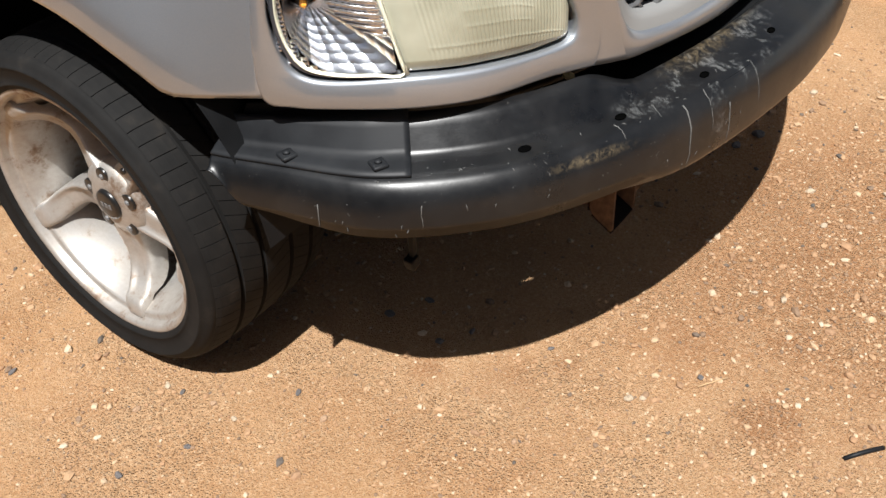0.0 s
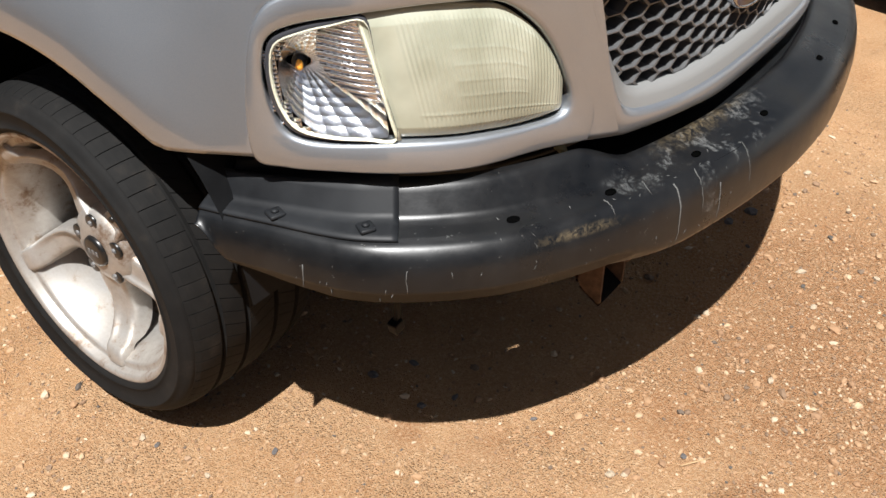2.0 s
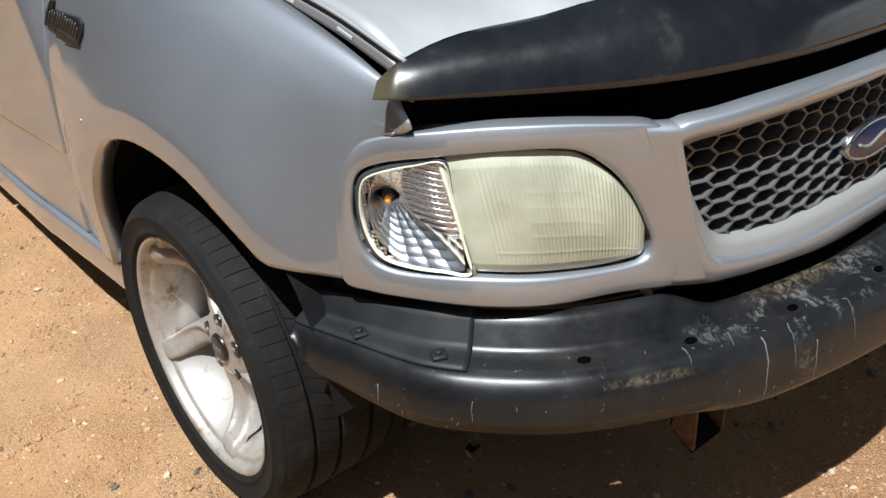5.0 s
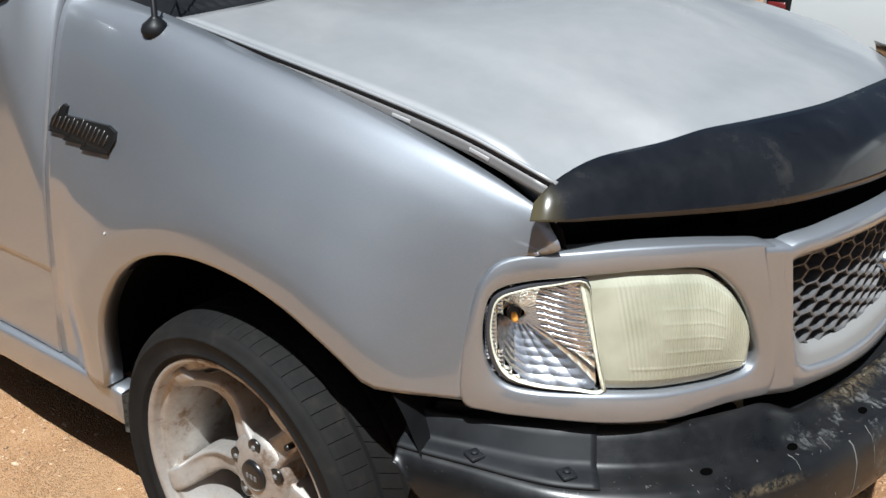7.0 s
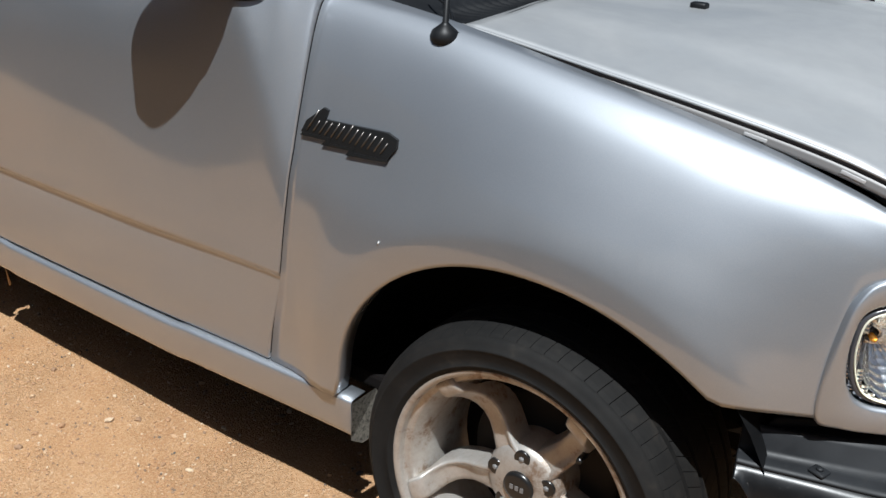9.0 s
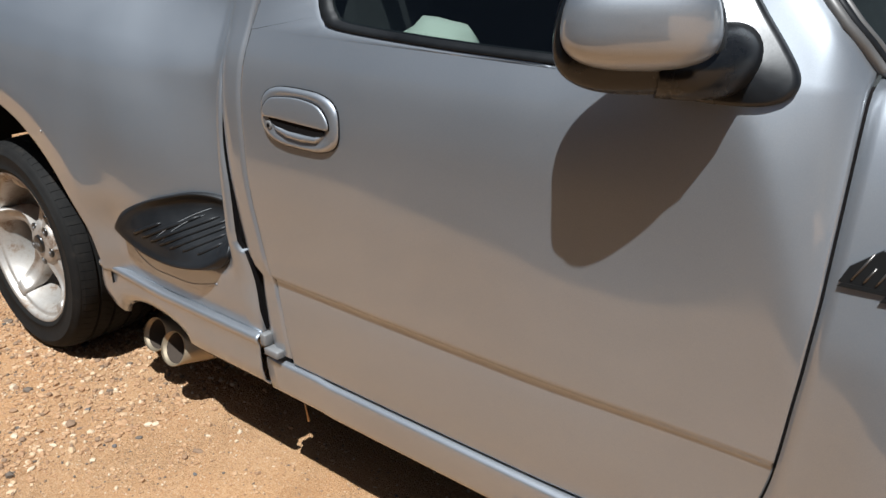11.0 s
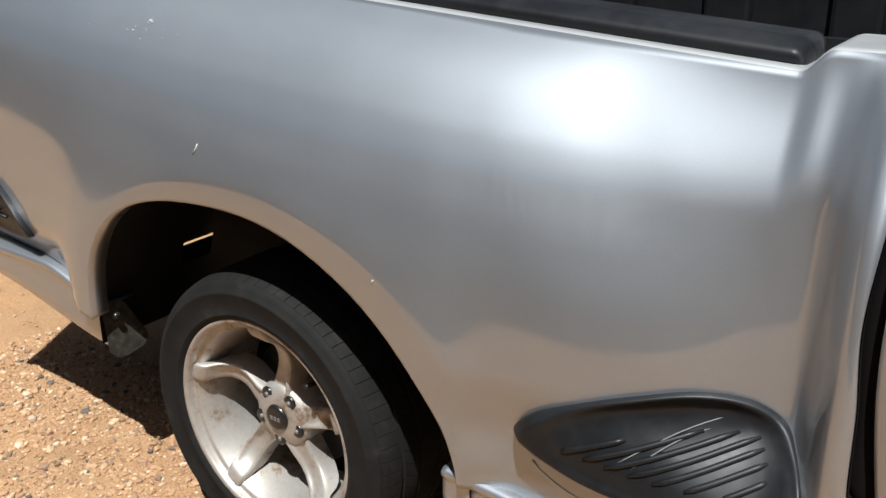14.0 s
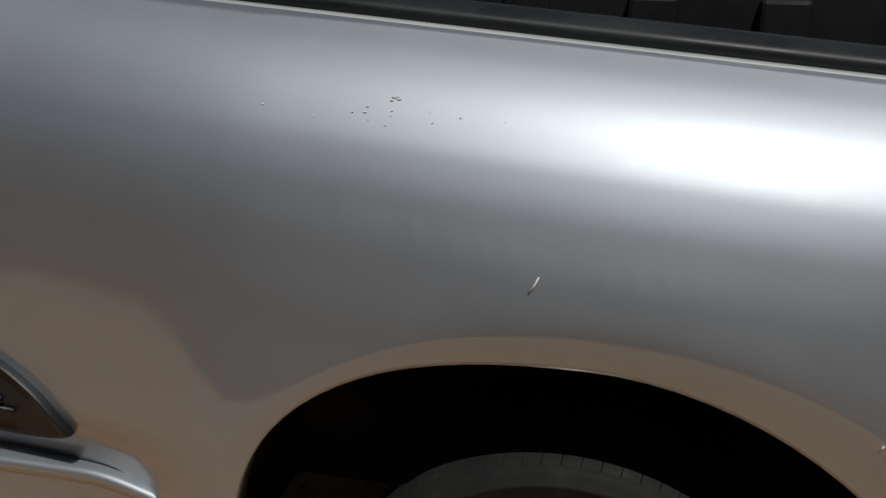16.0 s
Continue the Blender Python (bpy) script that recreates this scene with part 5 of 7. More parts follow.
LAMP_OUT = [(-0.856, 0.880), (-0.833, 0.911), (-0.780, 0.929), (-0.705, 0.934), (-0.600, 0.926), (-0.525, 0.908), (-0.505, 0.840), (-0.488, 0.760), (-0.470, 0.690), (-0.480, 0.655),
            (-0.580, 0.662), (-0.690, 0.666), (-0.770, 0.671), (-0.825, 0.670), (-0.852, 0.672), (-0.875, 0.686), (-0.876, 0.760), (-0.868, 0.835)]


def band(name, a, b, offs, mat, parent, label="", per=5):
    loops = [[face(y, z, o) for y, z in blend(a, b, t)] for t, o in offs]
    return ring(name, loops, mat, parent, label, per=per)


header = band("header_panel", LAMP_OUT, LAMP, [(0.0, -0.03), (0.0, -0.002), (0.04, 0.001), (0.10, 0.002), (0.5, 0.0035), (0.88, 0.002), (0.96, 0.0005), (1.0, -0.004), (1.0, -0.03)], PAINT, truck, "silver lamp surround")
mirror_verts = [(v.co.x, -v.co.y, v.co.z) for v in header.data.vertices]
raw("header_panel", mirror_verts, [tuple(p.vertices) for p in header.data.polygons], PAINT, truck)

half_out = [(-0.520, 0.900), (-0.428, 0.918), (-0.282, 0.927), (-0.128, 0.927)]
half_in = [(-0.506, 0.878), (-0.424, 0.891), (-0.300, 0.899), (-0.128, 0.902)]
low_out = [(-0.143, 0.629), (-0.284, 0.637), (-0.392, 0.641), (-0.458, 0.650), (-0.478, 0.700), (-0.498, 0.80)]
low_in = [(-0.143, 0.672), (-0.284, 0.672), (-0.375, 0.676), (-0.430, 0.688), (-0.458, 0.722), (-0.488, 0.810)]


def mirrored(top, bottom):
    right = [(-y, z) for y, z in reversed(top)]
    down = [(-y, z) for y, z in reversed(bottom)]
    return top + right + down + bottom


G_OUT, G_IN = mirrored(half_out, low_out), mirrored(half_in, low_in)
surround = band("grille_surround", G_OUT, G_IN, [(0.0, -0.03), (0.0, 0.0), (0.12, 0.003), (0.5, 0.006), (0.88, 0.004), (1.0, -0.002), (1.0, -0.035)], PAINT, truck, "silver grille surround")
LAMP_SIDE = spline([(0.655, -0.478), (0.69, -0.470), (0.76, -0.488), (0.84, -0.505), (0.908, -0.525)])
GRILLE_SIDE = spline([(0.65, -0.460), (0.70, -0.478), (0.80, -0.498), (0.90, -0.520)])
def bridge(k, j):
    """The moulding that carries the lamp surround into the grille surround, turned in at top and bottom."""
    lo, hi = 0.6565 - 0.006 * k, 0.9135 - 0.004 * k
    z = lo + (hi - lo) * min(max(j, 0.0), 1.0)
    y0, y1 = LAMP_SIDE(z) - 0.027, GRILLE_SIDE(z) + 0.0115
    out = 0.0034 + 0.0029 * smooth(0.0, 1.0, k)
    return face(y0 + (y1 - y0) * k, z, out if 0 <= j <= 1 else -0.03)


sheet("panel_bridge", steps(0, 1, 14), [-0.01] + steps(0, 1, 24) + [1.01], bridge, PAINT, truck, both=True)
ledge_in = mirrored([(-0.500, 0.868), (-0.420, 0.882), (-0.300, 0.890), (-0.128, 0.893)], [(-0.143, 0.700), (-0.284, 0.699), (-0.365, 0.702), (-0.415, 0.712), (-0.446, 0.740), (-0.482, 0.812)])
band("grille_ledge", G_IN, ledge_in, [(0.0, -0.002), (0.5, -0.006), (1.0, -0.013), (1.0, -0.04)], material("matt_grey", (0.20, 0.20, 0.195), 0.6), truck, "matt grey inner grille frame")


def hexes():
    verts, faces = [], []
    w, h = 0.0235, 0.0135
    left = spline([(0.69, -0.41), (0.71, -0.425), (0.742, -0.447), (0.812, -0.484), (0.87, -0.503), (0.90, -0.503)])
    for r in range(-1, 9):
        for c in range(-14, 15):
            y = c * 2 * w * 0.75 * 1.18
            z = 0.700 + r * 2 * h * 0.98 + (h if c % 2 else 0)
            if z < 0.690 or z > 0.896 or abs(y) > -left(z) + 0.012:
                continue
            o = len(verts)
            for depth, s in ((-0.022, 1.03), (-0.022, 0.94), (-0.060, 0.92), (-0.060, 1.03)):
                for k in range(6):
                    a = math.pi / 3 * k
                    verts.append(face(y + 1.12 * w * s * math.cos(a), z + 1.12 * h * s * math.sin(a), depth))
            for l in range(4):
                for k in range(6):
                    faces.append((o + l * 6 + k, o + l * 6 + (k + 1) % 6, o + (l + 1) % 4 * 6 + (k + 1) % 6, o + (l + 1) % 4 * 6 + k))
    return verts, faces


v, f = hexes()
raw("grille_mesh", v, f, GRILLE, truck, "dark grey honeycomb grille", flat=True)
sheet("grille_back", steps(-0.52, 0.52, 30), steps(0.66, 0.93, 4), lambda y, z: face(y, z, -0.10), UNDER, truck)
BLUE = material("blue_enamel", (0.006, 0.014, 0.055), 0.30, 0.0, 0.2, 0.05)
def oval(r1, r2, out, n=40):
    return [face(-0.070 + r1 * math.cos(2 * math.pi * k / n), 0.784 + r2 * math.sin(2 * math.pi * k / n), out) for k in range(n)]


emblem = ring("emblem", [oval(0.080, 0.034, -0.045), oval(0.082, 0.035, -0.018), oval(0.078, 0.032, -0.011), oval(0.074, 0.029, -0.014)], material("dull_chrome", (0.42, 0.43, 0.46), 0.25, 1.0), truck, "oval emblem with chrome edge", per=1)
ring("enamel", [oval(0.074, 0.029, -0.014), oval(0.040, 0.015, -0.011), oval(0.002, 0.001, -0.010)], BLUE, emblem, "deep blue enamel", per=1)
v, f = tube([face(-0.070 + 0.052 * t, 0.784 + 0.007 * math.sin(3.4 * t), -0.010) for t in steps(-1, 1, 24)], 0.0035, 6)
raw("script", v, f, GREYTRIM, emblem)

# ---- headlight ----
lamp = new("headlight")
lamp.parent = truck
lamp["label"] = "headlight with clear corner lamp and yellowed ribbed lens"
DIV = spline([(0.70, -0.758), (0.72, -0.762), (0.80, -0.770), (0.90, -0.780)])
top_edge = spline([(-0.857, 0.83), (-0.846, 0.861), (-0.822, 0.878), (-0.780, 0.893), (-0.705, 0.900), (-0.640, 0.893), (-0.598, 0.862), (-0.566, 0.818), (-0.540, 0.758), (-0.534, 0.735)])
low_edge = spline([(-0.857, 0.775), (-0.850, 0.740), (-0.838, 0.718), (-0.815, 0.712), (-0.765, 0.717), (-0.690, 0.711), (-0.600, 0.705), (-0.548, 0.708), (-0.534, 0.727)])


def main_lens(u, v):
    a = 0.003
    y = -0.768 + (-0.540 + 0.768) * u
    lo, hi = low_edge(y) + a, top_edge(y) - a
    z = lo + (hi - lo) * v
    yy = y + (DIV(z) - 0.002 + 0.768) * (1 - u)
    edge = min(u + 0.06, 1 - u, 1.0) * 12
    rim = min(1.0, max(edge, 0)) * min(1.0, min(v, 1 - v) * 10)
    rib = 0.0008 * math.cos(2 * math.pi * y / 0.0050) * (1.0 if 0.16 < v < 0.93 else 0.35) * smooth(0.10, 0.15, u)
    # moulded bars across the middle of the lens
    rib += 0.0005 * smooth(0.30, 0.34, u) * smooth(0.74, 0.70, u) * max(math.exp(-((v - c) / 0.012) ** 2) for c in (0.34, 0.46, 0.58, 0.70))
    rib += 0.0006 * math.exp(-((v - 0.20) / 0.012) ** 2) * smooth(0.10, 0.15, u)
    return face(yy, z, -0.014 + 0.010 * rim ** 0.5 + 0.012 * math.sin(math.pi * u) * math.sin(math.pi * v) + rib * rim)


main = sheet("main_lens", steps(0, 1, 280), steps(0, 1, 130), main_lens, LENS, lamp, "yellowed ribbed headlamp lens", -0.004)
sheet("lamp_housing", steps(0, 1, 30), steps(0, 1, 10), lambda u, v: face(-0.85 + 0.31 * u, 0.71 + (top_edge(-0.85 + 0.31 * u) - 0.71) * v, -0.095), UNDER, lamp)


# the corner lamp's outline, and how wide its clear edge is at each corner
CORNER = [(-0.776, 0.888, 0.5), (-0.800, 0.884, 0.9), (-0.825, 0.872, 1), (-0.846, 0.855, 1), (-0.853, 0.82, 1), (-0.853, 0.78, 1), (-0.847, 0.742, 1), (-0.836, 0.723, 0.8), (-0.815, 0.717, 0.5), (-0.790, 0.719, 0.3),
          (-0.766, 0.721, 0.15), (-0.769, 0.78, 0), (-0.773, 0.84, 0)]


def corner_loop(pull, out, even=0.0):
    """The outline drawn in towards its middle: by its edge width, or evenly."""
    loop = []
    for y, z, w in CORNER:
        k = max(pull * w, even)
        loop.append(face(y + (-0.805 - y) * k, z + (0.80 - z) * k, out))
    return loop


ring("lens_edge", [corner_loop(0.0, -0.02), corner_loop(-0.004, -0.003), corner_loop(0.02, -0.001), corner_loop(0.075, -0.002)], material("dark_clear_edge", (0.045, 0.046, 0.052), 0.16), lamp, "dark clear lens edge", per=4)
ring("lens_rim", [corner_loop(0.070, -0.012), corner_loop(0.072, 0.0), corner_loop(0.084, 0.0006, 0.006), corner_loop(0.100, 0.0, 0.012), corner_loop(0.104, -0.010, 0.012)], CREAM, lamp, "pale cream lens border", per=4)
glass = ring("corner_lens", [corner_loop(0.09, 0.002, 0.03), corner_loop(0.0, 0.004, 0.3), corner_loop(0.0, 0.005, 0.6), corner_loop(0.0, 0.005, 0.98)], CLEAR, lamp, "clear corner lens", per=4)
glass.visible_shadow = False

BULB_Y, BULB_Z = -0.832, 0.813
BOWL_Y, BOWL_Z, BOWL_W, BOWL_H = -0.7985, 0.797, 0.0455, 0.088


def in_bowl(y, z):
    return ((y - BOWL_Y) / BOWL_W) ** 2 + ((z - BOWL_Z) / BOWL_H) ** 2 < 1


def bowl_reach(ang):
    """How far the oval bowl reaches from the bulb in one direction, inside the outline."""
    dy, dz = math.cos(ang), math.sin(ang)
    ey, ez = (BULB_Y - BOWL_Y) / BOWL_W, (BULB_Z - BOWL_Z) / BOWL_H
    uy, uz = dy / BOWL_W, dz / BOWL_H
    a, b, c = uy * uy + uz * uz, ey * uy + ez * uz, ey * ey + ez * ez - 1
    reach = (-b + (b * b - a * c) ** 0.5) / a
    if dy > 1e-6:
        reach = min(reach, (-0.7725 - BULB_Y) / dy)
    if dz > 1e-6:
        reach = min(reach, (0.880 - BULB_Z) / dz)
    if dz < -1e-6:
        reach = min(reach, (0.7215 - BULB_Z) / dz)
    return reach


def reflector(u, v, bulge=0.0):
    """A bowl round the bulb, deepest there."""
    ang = 2 * math.pi * u
    r = 0.009 + (bowl_reach(ang) - 0.009) * v
    return face(BULB_Y + math.cos(ang) * r, BULB_Z + math.sin(ang) * r, -0.046 + 0.036 * v**1.35 + bulge)


FACET = material("mirror_facets", (0.80, 0.83, 0.88), 0.24, 1.0)
SPOKES, RINGS, SUB = 40, 8, 3
bv, bf = [], []
for i in range(SPOKES):
    for k in range(RINGS):
        o = len(bv)
        lo, hi = (k / RINGS) ** 1.15, ((k + 1) / RINGS) ** 1.15
        for a in range(SUB + 1):
            for c in range(SUB + 1):
                p, q = a / SUB, c / SUB
                pillow = (1 - (2 * p - 1) ** 2) + 0.6 * (1 - (2 * q - 1) ** 2)
                bv.append(reflector((i + 0.985 * p) / SPOKES, lo + (hi - lo) * 0.985 * q, (0.0004 + 0.0012 * hi) * pillow - 0.0005 * q))
        for a in range(SUB):
            for c in range(SUB):
                n = o + a * (SUB + 1) + c
                bf.append((n, n + SUB + 1, n + SUB + 2, n + 1))
raw("reflector", bv, bf, FACET, lamp, "faceted chrome reflector")
sheet("reflector_back", steps(0, 1, 44), steps(0, 1, 9), lambda u, v: Vector(reflector(u, v)) - Vector((0.004, -0.002, 0)), FACET, lamp)
v, f = tube([face(BULB_Y, BULB_Z, -0.054), face(BULB_Y, BULB_Z, -0.041)], 0.0105, 20)
raw("bulb_socket", v, f, DARKCAP, lamp)
v, f = tube([face(BULB_Y, BULB_Z, -0.043), face(BULB_Y + 0.001, BULB_Z - 0.003, -0.032), face(BULB_Y + 0.002, BULB_Z - 0.004, -0.028)], [0.004, 0.0055, 0.003], 12)
raw("bulb", v, f, AMBER, lamp)
v, f = tube([face(DIV(z) - 0.003, z, -0.008) for z in steps(0.718, 0.888, 12)], 0.0035, 8)
raw("divider", v, f, CREAM, lamp)
def rib_point(k, z):
    """An oval insert whose ribs fall towards the divider."""
    w = 0.040 * max(0.0, 1 - ((z - 0.838) / 0.066) ** 2) ** 0.5
    y = -0.7745 - w * (1 - k)
    return face(y, z, -0.013 + 0.004 * math.sin(math.pi * k) + 0.0026 * math.cos(2 * math.pi * (z + 0.30 * (y + 0.775)) / 0.0088))


sheet("ribbed_reflector", steps(0, 1, 10), steps(0.773, 0.884, 150), rib_point, CHROME, lamp, "horizontally ribbed chrome reflector")
# flat prism field behind the clear lens
pv, pf = [], []
for i in range(14):
    for j in range(27):
        y, z = -0.852 + 0.0052 * i, 0.718 + 0.0062 * j
        if z > top_edge(y) - 0.006 or z < low_edge(y) + 0.004 or in_bowl(y, z) or y > -0.79:
            continue
        o = len(pv)
        for dy, dz, out in ((-1, -1, 0), (1, -1, 0), (1, 1, 0), (-1, 1, 0), (-0.25, -0.1, 0.0026), (0.25, -0.1, 0.0026), (0.25, 0.4, 0.0026), (-0.25, 0.4, 0.0026)):
            pv.append(face(y + dy * 0.0024, z + dz * 0.0029, -0.009 + out))
        pf += [(o, o + 1, o + 5, o + 4), (o + 1, o + 2, o + 6, o + 5), (o + 2, o + 3, o + 7, o + 6), (o + 3, o, o + 4, o + 7), (o + 4, o + 5, o + 6, o + 7)]
raw("prism_field", pv, pf, CHROME, lamp, "chrome prism squares", flat=True)

# ---- front bumper ----
BUMP = [(0.368, -0.903), (0.41, -0.892), (0.483, -0.868), (0.56, -0.842), (0.614, -0.815), (0.69, -0.755), (0.76, -0.674), (0.836, -0.527), (0.89, -0.345), (0.924, -0.144), (0.932, 0.0)]
BUMP = BUMP + [(x, -y) for x, y in reversed(BUMP[:-1])]


def catmull(pts, per):
    out = []
    for i in range(len(pts) - 1):
        p0, p1, p2, p3 = (Vector(pts[min(max(i + k, 0), len(pts) - 1)]) for k in (-1, 0, 1, 2))
        for k in range(per):
            t = k / per
            out.append(0.5 * ((2 * p1) + (p2 - p0) * t + (2 * p0 - 5 * p1 + 4 * p2 - p3) * t * t + (3 * p1 - p0 - 3 * p2 + p3) * t**3))
    return out + [Vector(pts[-1])]


bpath = catmull(BUMP, 9)


def bumper_section(i):
    p = bpath[i]
    d = (bpath[min(i + 1, len(bpath) - 1)] - bpath[max(i - 1, 0)]).normalized()
    n = Vector((d.y, -d.x))
    a = abs(p.y)
    hump = smooth(0.44, 0.56, a)
    end = smooth(0.80, 0.90, a)
    low = 0.470 + 0.030 * smooth(0.40, 0.62, a) + 0.014 * end
    k = 1 - 0.35 * end
    prof = [(-0.058, 0.605 + 0.044 * hump - 0.02 * end), (-0.054, 0.609 + 0.043 * hump - 0.02 * end), (-0.042, 0.609 + 0.030 * hump), (-0.037, 0.607 + 0.0265 * hump), (-0.022, 0.6015 + 0.006 * hump),
            (-0.015, 0.600), (0.0, 0.598), (0.014, 0.594), (0.026, 0.5935), (0.037, 0.586), (0.0465, 0.573), (0.053, 0.553), (0.056, 0.53), (0.0555, 0.51), (0.0535, max(0.485, low + 0.022)), (0.049, low + 0.012), (0.040, low + 0.003), (0.026, low), (0.0, low + 0.006)]
    tip = 0.52 + 0.05 * smooth(0.42, 0.37, p.x)
    if p.x < 0.52:
        low += (tip - low) * smooth(0.52, 0.37, p.x)
    return [(p.x + n.x * o * k, p.y + n.y * o * k, max(z, low + 0.0012 * (18 - j))) for j, (o, z) in enumerate(prof)]


verts = [q for i in range(len(bpath)) for q in bumper_section(i)]
HOLES = [min(range(len(bpath)), key=lambda i: (bpath[i] - Vector(q)).length) for q in ((0.76, -0.674), (0.836, -0.527), (0.89, -0.345), (0.924, -0.144), (0.924, 0.144), (0.89, 0.345), (0.836, 0.527))]
bumper = raw("front_bumper", verts, grid_faces(len(bpath), 19), BUMPER, truck, "bare scuffed black front bumper bar", thick=-0.003)
# corner filler pad
fill = []
idx = [i for i, p in enumerate(bpath) if p.y < -0.786]
for i in idx:
    s = [Vector(q) for q in bumper_section(i)]
    back = (s[0] - s[4]) * 0.9
    fill.append(s[0] + Vector((back.x, back.y, 0.022)))
    for j, lift in ((0, 0.006), (1, 0.005), (2, 0.004), (3, 0.004), (4, 0.004), (5, 0.004), (6, 0.004), (7, 0.005), (8, 0.0035)):
        fill.append(s[j] + Vector((0, 0, lift)))
    fill.append(s[8] + Vector((0, 0, -0.001)))
filler = raw("filler_pad", fill, grid_faces(len(idx), 11), FILLER, bumper, "black plastic corner filler", thick=0.002)
for x, y in ((0.483, -0.872), (0.612, -0.822)):
    bm = bmesh.new()
    box(bm, (0.026, 0.024, 0.007), (x, y, 0.603), 0.003, Matrix.Rotation(math.atan2(y + 0.866, 1.0) + radians(-18 if x < 0.55 else -30), 4, "Z"))
    bmesh.ops.create_cone(bm, cap_ends=True, segments=14, radius1=0.006, radius2=0.005, depth=0.004, matrix=Matrix.Translation((x, y, 0.608)))
    part("rivet", bm, FILLER, filler)

# bolt holes are not cut: closed black discs carry their inner shade
HOLE_SHADE = material("hole_shade", g(0.0015), 1.0, spec=0.0)
for i in HOLES:
    mid_p, ahead = Vector(bumper_section(i)[6]), Vector(bumper_section(i + 1)[6])
    along = (ahead - mid_p).normalized()
    side = (Vector(bumper_section(i)[7]) - mid_p).normalized()
    up = side.cross(along) * (1 if side.cross(along).z > 0 else -1)
    loop = [mid_p + along * 0.0105 * math.cos(q) + side * (0.003 + 0.0062 * math.sin(q)) for q in steps(0, 2 * math.pi, 20)[:-1]]
    n = len(loop)
    raw("hole_disc", [p + up * 0.0012 for p in loop] + [p - up * 0.004 for p in loop], [tuple(range(n))] + [(k, (k + 1) % n, n + (k + 1) % n, n + k) for k in range(n)], HOLE_SHADE, bumper, "black disc for the dark of a bolt hole", flat=True)
SCRAPE = material("dried_drip", (0.105, 0.105, 0.10), 0.8)


def on_bumper(i, j):
    """A point on the bar: i along it, j round its section, both may be fractions."""
    i0, j0 = int(i), int(j)
    a, b = bumper_section(i0), bumper_section(min(i0 + 1, len(bpath) - 1))
    p, q = Vector(a[j0]).lerp(Vector(a[min(j0 + 1, 18)]), j - j0), Vector(b[j0]).lerp(Vector(b[min(j0 + 1, 18)]), j - j0)
    return p.lerp(q, i - i0)


marks = random.Random(8)
for i, j0, j1, wide in ((68.0, 8.5, 15.0, 0.0022), (70.5, 8.0, 12.0, 0.0012), (62.0, 6.8, 9.2, 0.0014), (66.0, 6.4, 8.6, 0.0012), (76.0, 8.0, 12.0, 0.0010), (72.5, 10.5, 15.5, 0.0012), (24.0, 11.0, 15.5, 0.0012), (41.0, 10.6, 12.2, 0.0010)):
    path, drift = [], 0.0
    for q in steps(0, 1, 9):
        drift += marks.uniform(-0.10, 0.10)
        path.append(on_bumper(i + drift, j0 + (j1 - j0) * q))
    v, f = tube(path, [wide * (1 - 0.6 * q) * marks.uniform(0.6, 1.0) for q in steps(0, 1, 9)], 5)
    raw("drip", v, f, SCRAPE, bumper, "pale dried drip")
for _ in range(70):
    i, j = marks.uniform(22, 76), marks.choice((marks.uniform(5.5, 9), marks.uniform(10.5, 15.5)))
    di, dj = marks.uniform(-0.35, 0.35), marks.uniform(-0.5, 0.5)
    v, f = tube([on_bumper(i + di * q, j + dj * q) for q in (0.0, 0.5, 1.0)], [0.0003, marks.uniform(0.0005, 0.0011), 0.0003], 4)
    raw("scratch", v, f, SCRAPE, bumper)

FLAPS = [(0.33, 0.590), (0.39, 0.628), (0.432, 0.668), (0.442, 0.640), (0.455, 0.630), (0.500, 0.634), (0.498, 0.618), (0.41, 0.592)]
verts = [(x, -0.835 + 0.16 * (x - 0.33), z) for x, z in FLAPS]
raw("torn_flap", verts, [tuple(range(len(FLAPS)))], FILLER, filler, "torn black plastic flap", flat=True, thick=0.003)
LEAF = material("dry_leaf", (0.45, 0.40, 0.22), 0.8)
leaf = [(0.728, -0.512, 0.628), (0.735, -0.506, 0.638), (0.744, -0.500, 0.630), (0.748, -0.499, 0.612), (0.740, -0.503, 0.604), (0.737, -0.505, 0.618)]
tagged(raw("leaf", leaf, [(0, 1, 2, 5), (2, 3, 4, 5)], LEAF, thick=0.001), "small dry curled leaf lodged behind the bumper", "leaf")

# ---- hood ----
HOOD_EDGE = spline([(-0.40, 1.162), (-0.26, 1.149), (-0.024, 1.120), (0.187, 1.093), (0.378, 1.063), (0.541, 1.022), (0.70, 0.985)])
HOOD_FRONT = spline([(0.0, 0.765), (0.25, 0.745), (0.45, 0.69), (0.62, 0.615), (0.72, 0.565), (0.79, 0.535)])
HOOD_REAR = spline([(0.0, -0.30), (0.4, -0.29), (0.79, -0.265)])
CROWN = spline([(0.0, 0.088), (0.25, 0.078), (0.45, 0.060), (0.52, 0.052), (0.60, 0.030), (0.70, 0.014), (0.76, 0.004), (0.79, 0.0)])


